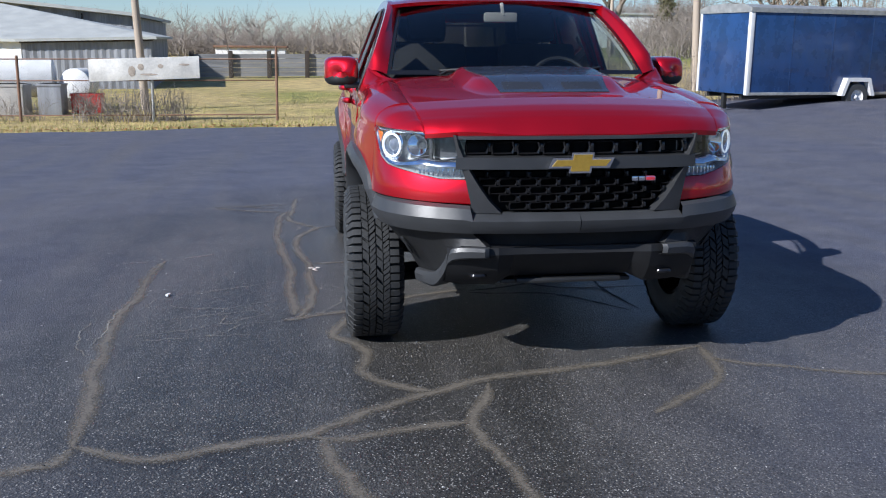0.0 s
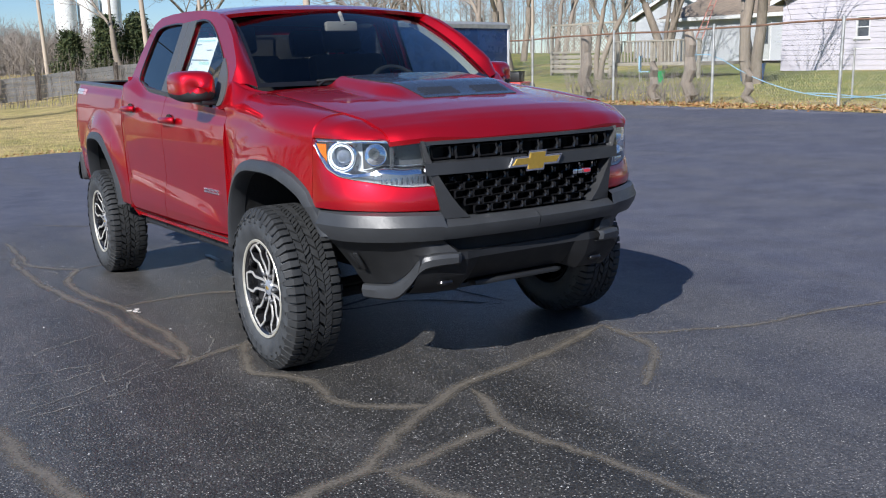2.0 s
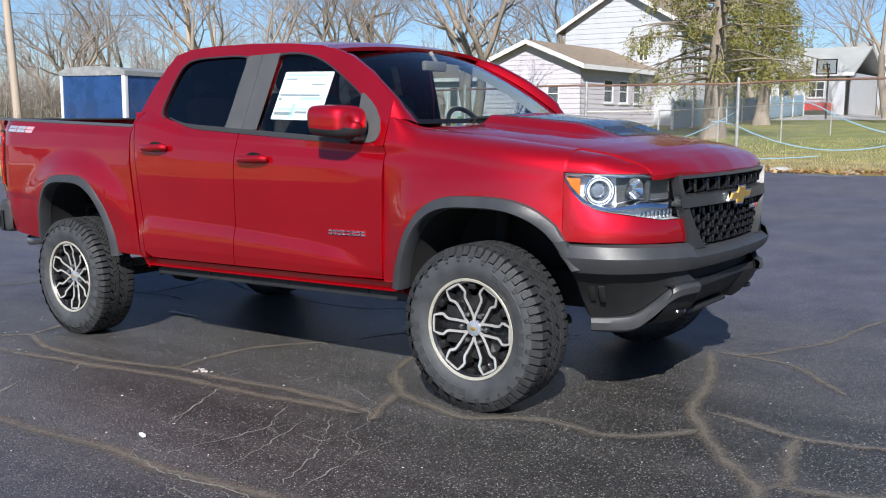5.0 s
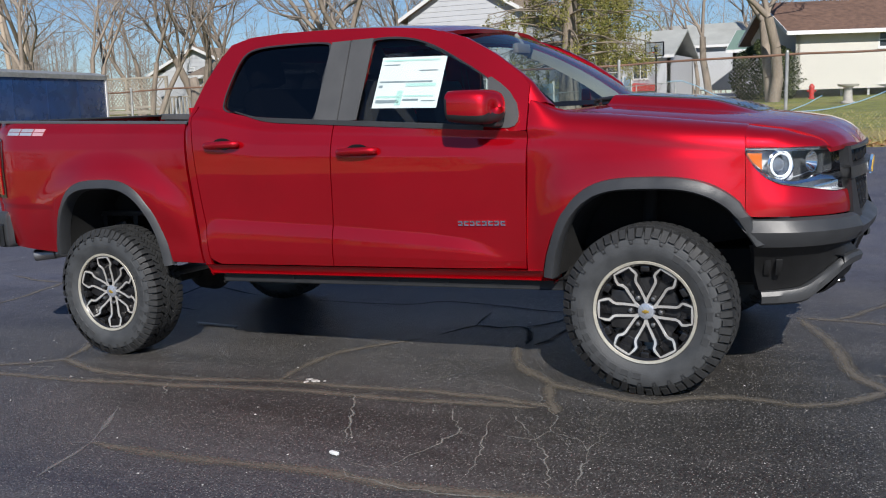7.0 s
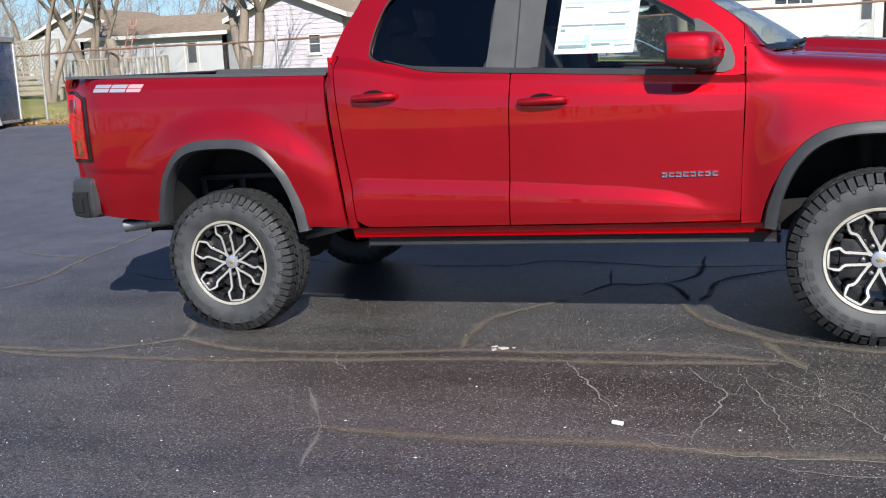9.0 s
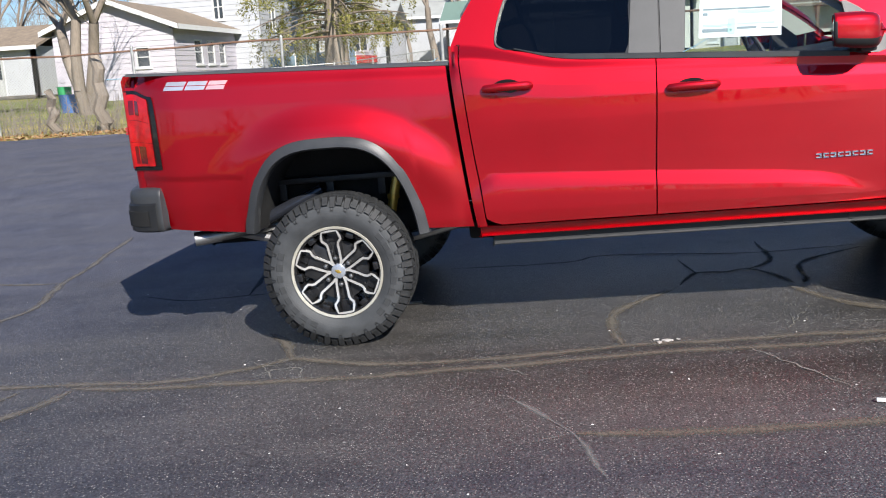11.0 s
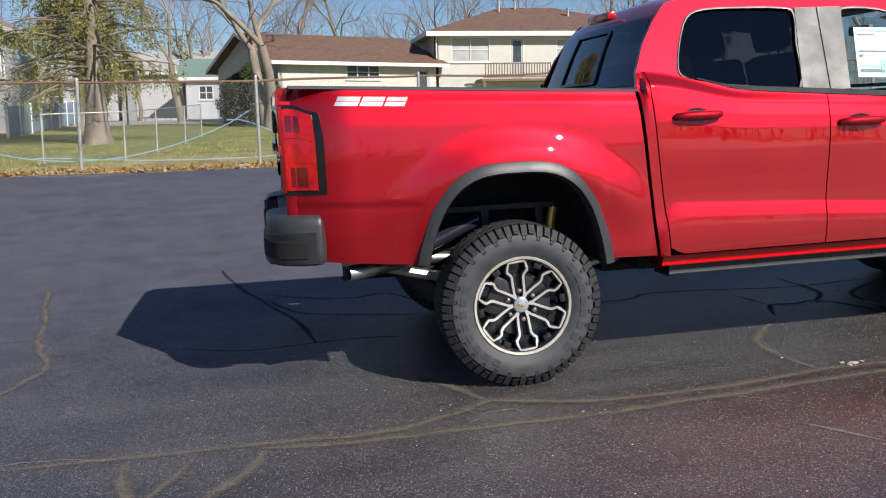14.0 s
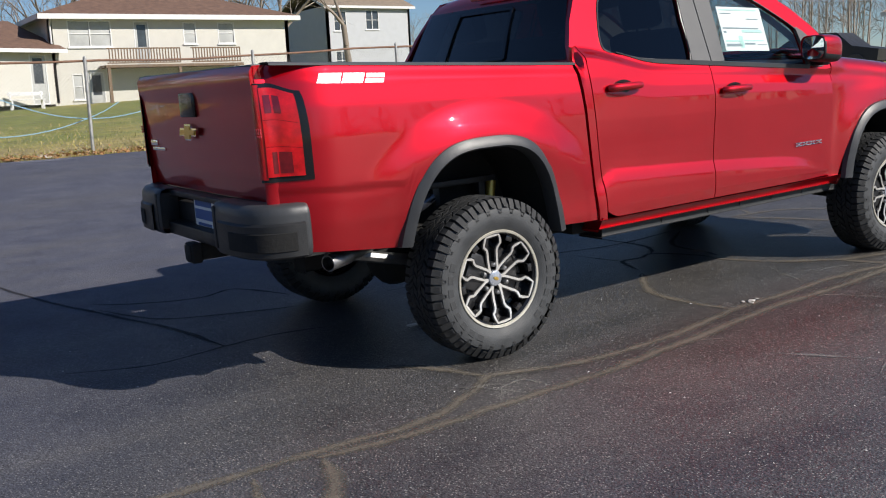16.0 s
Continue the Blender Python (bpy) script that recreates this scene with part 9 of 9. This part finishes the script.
shed = tagged(empty("metal_building"), "low weathered grey shed with a pale hipped metal roof", "building")
ribbed(shed, -14.05, 40.0, -8.5, 40.0, -1.0, lambda u: 1.36 + 0.16 * u, METAL_WALL)
ribbed(shed, -24.0, 42.6, -14.05, 40.0, -1.0, lambda u: 1.36, WHITE_TANK, 0.4)
ribbed(shed, -8.5, 40.0, -9.6, 52.0, -1.0, lambda u: 1.52, METAL_WALL)
metal_roof(shed, [(-14.2, 39.7, 1.40), (-8.2, 39.7, 1.58), (-17.2, 48.0, 3.17), (-24.3, 49.0, 3.2)])
metal_roof(shed, [(-14.2, 39.7, 1.40), (-24.3, 49.0, 3.2), (-24.6, 42.3, 1.40)])
metal_roof(shed, [(-8.2, 39.7, 1.58), (-9.3, 52.2, 1.58), (-17.2, 48.0, 3.17)])
bm = bmesh.new()
block(bm, (-14.1, 39.86, 1.22), (-8.4, 39.92, 1.40), 0.01)
for q in bm.verts:
    q.co.z += 0.16 * (q.co.x + 14.1) / 5.7
part("fascia_board", bm, CREOSOTE, shed)
shed2 = tagged(empty("metal_building"), "long grey metal building with a low gabled roof", "building")
ribbed(shed2, -24.5, 55.0, -12.0, 55.0, -1.0, lambda u: 3.92 - 1.18 * u, METAL_WALL, 0.3)
ribbed(shed2, -37.0, 55.0, -24.5, 55.0, -1.0, lambda u: 2.74 + 1.18 * u, METAL_WALL, 0.3)
ribbed(shed2, -12.0, 55.0, -13.5, 78.0, -1.0, lambda u: 2.74, METAL_WALL, 0.3)
metal_roof(shed2, [(-24.5, 54.5, 4.16), (-11.6, 54.5, 2.95), (-13.1, 78.3, 2.95), (-26.0, 78.3, 4.16)], 0.2)
metal_roof(shed2, [(-37.4, 54.5, 2.95), (-24.5, 54.5, 4.16), (-26.0, 78.3, 4.16), (-38.9, 78.3, 2.95)], 0.2)
bm = bmesh.new()
block(bm, (-14.86, 54.86, 1.9), (-14.78, 54.95, 2.9), 0.01)
part("downpipe", bm, BLACK_METAL, shed2)


def tank(x, y, L, r, z, turn, label):
    root = tagged(empty("storage_tank", on_ground(x, y, turn)), label, "tank")
    bm = bmesh.new()
    lathe(bm, [(-L / 2 - 0.10, 0.0), (-L / 2 - 0.08, r * 0.6), (-L / 2, r), (L / 2, r), (L / 2 + 0.08, r * 0.6), (L / 2 + 0.10, 0.0)], 28, "x", (0, 0, z))
    part("shell", bm, WHITE_TANK, root)
    for k in (-0.35, 0.35):
        bm = bmesh.new()
        block(bm, (k * L - 0.06, -r * 0.8, 0), (k * L + 0.06, r * 0.8, z - r * 0.55), 0.01)
        part("saddle", bm, CREOSOTE, root)
    return root


tank(-11.0, 28.0, 2.6, 0.62, 1.05, 10, "white horizontal fuel tank on saddles behind the gate")
tank(-8.9, 28.2, 0.75, 0.5, 0.85, 80, "small white tank standing behind the gate")
for a, b, mat, nm, lab in (((-10.6, 26.3), (1.15, 0.9, 0.95), CONCRETE, "concrete_block", "grey concrete block behind the gate"), ((-9.3, 26.4), (0.7, 0.8, 0.95), METAL_WALL, "metal_bin", "dark grey steel bin behind the gate"), ((-8.35, 26.8), (0.9, 0.6, 0.62), RED_PAINT, "red_bin", "red steel box behind the gate")):
    bm = bmesh.new()
    block(bm, (-b[0] / 2, -b[1] / 2, 0), (b[0] / 2, b[1] / 2, b[2]), 0.03)
    block(bm, (-b[0] / 2 - 0.02, -b[1] / 2 - 0.02, b[2] - 0.08), (b[0] / 2 + 0.02, b[1] / 2 + 0.02, b[2]), 0.01)
    place(tagged(part(nm, bm, mat, None), lab, "bin"), on_ground(*a))


def utility_pole(x, y, h, lean, label="pale wooden utility pole"):
    bm = bmesh.new()
    g = Vector(gp(x, y))
    tube(bm, [g + Vector((0, 0, -0.3)), g + Vector((lean * 0.5, 0, h / 2)), g + Vector((lean, 0, h))], [0.14, 0.115, 0.09], 12)
    root = tagged(part("utility_pole", bm, POLE_WOOD, None), label, "pole", "utility poles")
    if h > 6.5:
        bm = bmesh.new()
        block(bm, (x + lean * 0.93 - 0.9, y - 0.06, g.z + h * 0.93), (x + lean * 0.93 + 0.9, y + 0.06, g.z + h * 0.93 + 0.11), 0.01)
        part("crossarm", bm, POLE_WOOD, root)
    return root


utility_pole(-6.68, 27.5, 8.5, -0.45, "pale wooden utility pole behind the gate")
utility_pole(8.9, 60, 8.0, -0.3)
utility_pole(19.5, 62, 9.0, 0.0)
utility_pole(10.9, 44.2, 9.5, -0.5, "tall pale wooden utility pole beyond the field")
utility_pole(30.0, 41.0, 9.5, -0.9, "leaning pale utility pole behind the trailer")
utility_pole(11.6, 26.5, 8.5, -0.45, "pale wooden utility pole beyond the trailer")
utility_pole(34, -36, 9.5, 0.1)
utility_pole(47, 60, 9.0, 0.0)
wires = tagged(empty("overhead_wires"), "thin dark overhead wires between the poles", "wire")
for a, b, z in (((11.2, 26.5), (47, 60), 8.0), ((11.2, 26.5), (-6.9, 27.5), 7.6), ((8.7, 60), (47, 60), 7.8), ((11.2, 26.5), (34, 20), 6.6)):
    bm = bmesh.new()
    pts = []
    for u in line(14):
        x, y = a[0] + (b[0] - a[0]) * u, a[1] + (b[1] - a[1]) * u
        pts.append((x, y, ground_z(*a) * (1 - u) + ground_z(*b) * u + z - 0.6 * math.sin(math.pi * u)))
    tube(bm, pts, 0.018, 4)
    part("wire", bm, BLACK_METAL, wires)
for k, (x, r) in enumerate(((28.3, 1.55), (31.6, 1.55), (34.9, 1.55))):
    bm = bmesh.new()
    g = ground_z(x, 150)
    lathe(bm, [(0, r), (9.8 + 0.3 * k, r), (10.8 + 0.3 * k, r * 0.3), (10.9 + 0.3 * k, 0)], 24, "z", (x, 150, g))
    for z in (2.5, 5, 7.5):
        lathe(bm, [(z, r + 0.05), (z + 0.15, r + 0.05)], 24, "z", (x, 150, g))
    tagged(part("silo", bm, WHITE_TANK, None), "tall white silo far beyond the field", "silo", "silos")
far = tagged(empty("far_white_building"), "long low white building far beyond the field", "building")
for nm, a, b, mat in (("wall", (25.0, 90, 0.2), (34.5, 98, 4.4), WHITE_TANK), ("roof", (24.8, 89.8, 4.4), (34.7, 98.2, 4.6), GREY_ROOF)):
    bm = bmesh.new()
    block(bm, a, b, 0.05)
    part(nm, bm, mat, far)
far2 = tagged(empty("far_white_shed"), "long white shed far beyond the plank fence", "building")
for nm, a, b, mat in (("wall", (-10.8, 90, -0.6), (-4.2, 93, 0.75), WHITE_TANK), ("roof", (-11, 89.8, 0.75), (-4.0, 93.2, 0.95), RUSTY)):
    bm = bmesh.new()
    block(bm, a, b, 0.03)
    part(nm, bm, mat, far2)
far3 = tagged(empty("far_white_building"), "low pale building among far trees", "building")
for nm, a, b, mat in (("wall", (6, 118, 0), (16, 124, 2.3), SIDING_WHITE), ("roof", (5.8, 117.8, 2.3), (16.2, 124.2, 2.8), GREY_ROOF)):
    bm = bmesh.new()
    block(bm, a, b, 0.05)
    part(nm, bm, mat, far3)

# ---- the yards' furniture ----
deck = tagged(empty("wooden_deck"), "weathered wooden deck with pale railing and lattice", "deck")
dz = ground_z(26, 25)
bm = bmesh.new()
block(bm, (26.0, 22.3, dz + 0.55), (29.5, 27.5, dz + 0.68), 0.01)
part("platform", bm, WEATHERED, deck)
for y in line(27, 22.35, 27.45):
    bm = bmesh.new()
    block(bm, (26.0, y - 0.03, dz + 0.70), (26.05, y + 0.03, dz + 1.52), 0)
    part("baluster", bm, WEATHERED, deck, "", 0)
bm = bmesh.new()
block(bm, (25.97, 22.3, dz + 1.52), (26.09, 27.5, dz + 1.58), 0.006)
part("handrail", bm, WEATHERED, deck)
for y in (22.35, 24.9, 27.4):
    bm = bmesh.new()
    block(bm, (26.02, y - 0.06, dz - 0.1), (26.14, y + 0.06, dz + 1.6), 0.008)
    part("post", bm, WEATHERED, deck)
latt = tagged(empty("lattice_screen"), "grey timber lattice screen beside the deck", "screen")
lz = ground_z(27, 30)
bm = bmesh.new()
for k in range(-10, 24):
    for sgn in (1, -1):
        y0_ = 28.2 + k * 0.2
        a, b = (y0_, lz + 1.1), (y0_ + sgn * 1.2, lz + 2.3)
        if sgn < 0:
            a, b = (y0_ + 1.2, lz + 1.1), (y0_, lz + 2.3)
        if min(a[0], b[0]) < 28.1 or max(a[0], b[0]) > 32.6:
            continue
        tube(bm, [(27.0, a[0], a[1]), (27.0, b[0], b[1])], 0.025, 4, 0, False)
tagged(part("lattice", bm, WEATHERED, latt), "", "", "", "stuff")
for y in (28.1, 30.4, 32.6):
    bm = bmesh.new()
    block(bm, (26.95, y - 0.06, lz - 0.1), (27.07, y + 0.06, lz + 2.4), 0.008)
    part("post", bm, WEATHERED, latt)
for z in (1.05, 2.32):
    bm = bmesh.new()
    block(bm, (26.96, 28.1, lz + z), (27.06, 32.6, lz + z + 0.09), 0.006)
    part("rail", bm, WEATHERED, latt)
for k in range(4):
    bm = bmesh.new()
    block(bm, (26.9, 28.2, lz + 0.15 + k * 0.22), (26.98, 32.5, lz + 0.30 + k * 0.22), 0.006)
    part("board", bm, WEATHERED, latt)
lad = tagged(empty("red_ladder"), "faded red wooden ladder leaning on the cottage", "ladder")
for dy in (0, 0.45):
    bm = bmesh.new()
    tube(bm, [(36.6, 32.0 + dy, 2.1), (37.7, 32.0 + dy * 0.8, 4.3)], 0.035, 6)
    part("stile", bm, LADDER_WOOD, lad)
for k in range(7):
    bm = bmesh.new()
    u = 0.1 + k * 0.13
    tube(bm, [(36.6 + 1.1 * u, 32.0, 2.1 + 2.2 * u), (36.6 + 1.1 * u, 32.45 - 0.09 * u, 2.1 + 2.2 * u)], 0.022, 6)
    part("rung", bm, LADDER_WOOD, lad)


def bucket(name, x, y, r, h, mat, label):
    bm = bmesh.new()
    lathe(bm, [(0, 0), (0, r * 0.85), (h, r), (h + 0.03, r + 0.02), (h + 0.03, r - 0.02), (0.05, r * 0.8)], 16, "z")
    return place(tagged(part(name, bm, mat, None), label, "bin"), on_ground(x, y))


bucket("green_tub", 22.4, 20.9, 0.28, 0.42, GREEN_PLASTIC, "bright green plastic tub on the lawn")
bucket("blue_barrel", 23.5, 17.6, 0.42, 0.55, BLUE_PLASTIC, "blue plastic barrel under the tree")
bucket("green_tub", 23.6, 17.9, 0.22, 0.8, GREEN_PLASTIC, "bright green plastic bin behind the barrel")
bucket("black_bin", 19.0, 24.8, 0.35, 0.7, BLACK_METAL, "black bin near the trailer")
mow = tagged(empty("red_mower", on_ground(17.5, 22.6, 30)), "small red garden mower near the trailer", "mower")
bm = bmesh.new()
block(bm, (-0.55, -0.3, 0.18), (0.5, 0.3, 0.42), 0.06)
part("body", bm, RED_PAINT, mow)
bm = bmesh.new()
block(bm, (-0.4, -0.2, 0.42), (0.0, 0.2, 0.75), 0.06)
part("seat", bm, BLACK_METAL, mow)
for x in (-0.4, 0.4):
    for y in (-0.32, 0.32):
        bm = bmesh.new()
        lathe(bm, [(-0.05, 0.0), (-0.05, 0.19), (0.05, 0.19), (0.05, 0.0)], 14, "y", (x, y, 0.19))
        part("wheel", bm, RUBBER, mow)
chair = tagged(empty("blue_lawn_chair", on_ground(24.0, 23.0, 40)), "pale blue folding lawn chair by the deck", "chair")
for a, b in (((-0.3, -0.3, 0.38), (0.3, 0.3, 0.42)), ((-0.3, 0.28, 0.42), (0.3, 0.33, 1.0))):
    bm = bmesh.new()
    block(bm, a, b, 0.01)
    part("seat" if b[2] < 0.5 else "backrest", bm, BLUE_CORD, chair)
for x in (-0.28, 0.28):
    for y in (-0.28, 0.28):
        bm = bmesh.new()
        tube(bm, [(x, y, 0), (x, y, 0.4)], 0.015, 6)
        part("leg", bm, GALV, chair)

hoop = tagged(empty("basketball_hoop", on_ground(45.0, 11.2, -90)), "black-framed basketball hoop on a pole by the drive", "basketball hoop")
bm = bmesh.new()
tube(bm, [(0, 0, 0), (0, 0, 2.2), (0, -0.3, 2.75)], 0.05, 8)
part("pole", bm, BLACK_METAL, hoop)
for a, b in (((-0.5, -0.36, 2.2), (-0.44, -0.32, 2.95)), ((0.44, -0.36, 2.2), (0.5, -0.32, 2.95)), ((-0.44, -0.36, 2.2), (0.44, -0.32, 2.26)), ((-0.44, -0.36, 2.89), (0.44, -0.32, 2.95)), ((-0.16, -0.36, 2.42), (0.16, -0.33, 2.46)), ((-0.16, -0.36, 2.66), (0.16, -0.33, 2.70)), ((-0.16, -0.36, 2.46), (-0.13, -0.33, 2.66)), ((0.13, -0.36, 2.46), (0.16, -0.33, 2.66))):
    bm = bmesh.new()
    block(bm, a, b, 0)
    part("board_frame", bm, BLACK_METAL, hoop, "", 0)
bm = bmesh.new()
block(bm, (-0.44, -0.345, 2.26), (0.44, -0.335, 2.89), 0)
part("backboard", bm, pane_glass("clear_backboard", (0.75, 0.78, 0.8)), hoop, "", 0)
bm = bmesh.new()
ring = []
for k in range(16):
    a = 2 * math.pi * k / 16
    ring.append((0.23 * math.cos(a), -0.6 + 0.23 * math.sin(a), 2.40))
tube(bm, ring + [ring[0]], 0.012, 5)
part("rim", bm, RED_PAINT, hoop)


def far_car(name, m, mat, label):
    root = tagged(empty(name, m), label, "car")
    bm = bmesh.new()
    prof = [(-2.1, 0.35), (-2.15, 0.75), (-1.2, 0.92), (-0.6, 1.42), (0.9, 1.45), (1.6, 0.98), (2.1, 0.85), (2.15, 0.35)]
    rows = [[(x, y * (1.0 if z < 1.0 else 0.82), z) for x, z in prof] for y in (-0.85, -0.8, 0.8, 0.85)]
    sheet(bm, rows)
    bm.verts.ensure_lookup_table()
    for k in (0, 3):
        bm.faces.new([bm.verts[k * len(prof) + i] for i in range(len(prof))])
    part("body", bm, mat, root)
    bm = bmesh.new()
    sheet(bm, [[(-0.95, y, 0.98), (-0.58, y * 0.97, 1.36), (0.85, y * 0.97, 1.38), (1.35, y, 1.0)] for y in (-0.83, 0.83)])
    part("windows", bm, WINDOW_DARK, root)
    for x in (-1.35, 1.35):
        for y in (-0.82, 0.82):
            bm = bmesh.new()
            lathe(bm, [(-0.09, 0), (-0.09, 0.31), (0.09, 0.31), (0.09, 0)], 18, "y", (x, y, 0.31))
            part("wheel", bm, RUBBER, root)
    return root


far_car("red_car", on_ground(57.5, 15.3, 20), RED_PAINT, "small red car parked on the far drive")
far_car("dark_car", on_ground(17.2, -26.0, 10), BLACK_METAL, "dark car parked beyond the fence")
bm = bmesh.new()
sheet(bm, [[(x, y, ground_z(x, y) + 0.02) for x in line(12, 44, 64)] for y in (6.5, 8.5, 10.5, 12.5, 14.0)])
tagged(part("driveway", bm, CONCRETE, None), "pale concrete drive", "driveway", "", "structure")
hyd = tagged(empty("fire_hydrant", on_ground(38.4, 2.95)), "small red hydrant on the lawn", "hydrant")
bm = bmesh.new()
lathe(bm, [(0, 0.14), (0.05, 0.14), (0.06, 0.10), (0.45, 0.10), (0.47, 0.13), (0.52, 0.12), (0.62, 0.05), (0.66, 0.0)], 16, "z")
part("barrel", bm, RED_PAINT, hyd)
bm = bmesh.new()
tube(bm, [(0, -0.18, 0.34), (0, 0.18, 0.34)], 0.05, 10)
part("outlets", bm, RED_PAINT, hyd)


def bench(x, y, turn, label):
    root = tagged(empty("garden_bench", on_ground(x, y, turn)), label, "bench", "benches")
    for k in range(3):
        bm = bmesh.new()
        block(bm, (-0.75, -0.2 + k * 0.14, 0.42), (0.75, -0.09 + k * 0.14, 0.46), 0.006)
        part("seat_slat", bm, WHITE_TRIM, root)
    bm = bmesh.new()
    block(bm, (-0.75, 0.22, 0.62), (0.75, 0.26, 0.78), 0.006)
    part("backrest", bm, WHITE_TRIM, root)
    for xx in (-0.65, 0.65):
        bm = bmesh.new()
        block(bm, (xx - 0.04, -0.2, 0), (xx + 0.04, -0.12, 0.42), 0.006)
        block(bm, (xx - 0.04, 0.2, 0), (xx + 0.04, 0.26, 0.8), 0.006)
        part("leg", bm, WHITE_TRIM, root)
    return root


bench(41.0, 2.6, -90, "white slatted bench against the cream wing")
bench(41.0, 0.2, -90, "white slatted bench against the cream wing")
bench(41.2, -2.6, -90, "white slatted bench against the cream wing")
ped = tagged(empty("concrete_birdbath", on_ground(33.0, 1.2)), "pale concrete birdbath pedestal on the lawn", "birdbath")
bm = bmesh.new()
lathe(bm, [(0, 0.24), (0.06, 0.24), (0.10, 0.16), (0.55, 0.14), (0.62, 0.22)], 12, "z")
part("pedestal", bm, CONCRETE, ped)
bm = bmesh.new()
lathe(bm, [(0.60, 0.1), (0.62, 0.34), (0.70, 0.38), (0.70, 0.33), (0.66, 0.0)], 16, "z")
part("basin", bm, CONCRETE, ped)


# faded blue board fence running back along the neighbour's lawn
blue_fence = tagged(empty("board_fence"), "faded pale blue board fence along the neighbouring lawn", "fence")
BLUE_BOARD = plain("faded_blue_board", (0.20, 0.30, 0.38), 0.85, 0, 0, 0.25, 2, 0.2, 20)
fa, fb = Vector((32.5, 13.8, 0)), Vector((52.0, 14.4, 0))
nb = 9
turn = math.degrees(math.atan2(fb.y - fa.y, fb.x - fa.x))
for k in range(nb + 1):
    q = fa.lerp(fb, k / nb)
    bm = bmesh.new()
    block(bm, (-0.05, -0.05, -0.2), (0.05, 0.05, 1.28), 0.012)
    part("post", bm, WHITE_TRIM, blue_fence).matrix_basis = pose(q.x, q.y, ground_z(q.x, q.y), 0, 0, turn)
    if k == nb:
        continue
    r = fa.lerp(fb, (k + 1) / nb)
    L = (r - q).length - 0.12
    for j in range(12):
        w = L / 12
        bm = bmesh.new()
        block(bm, (0.002, -0.012, 0.05), (w - 0.006, 0.012, 1.18), 0.003)
        c = q.lerp(r, (0.06 + j * w) / (L + 0.12))
        part("board", bm, BLUE_BOARD, blue_fence).matrix_basis = pose(c.x, c.y, ground_z(c.x, c.y), 0, 0, turn)
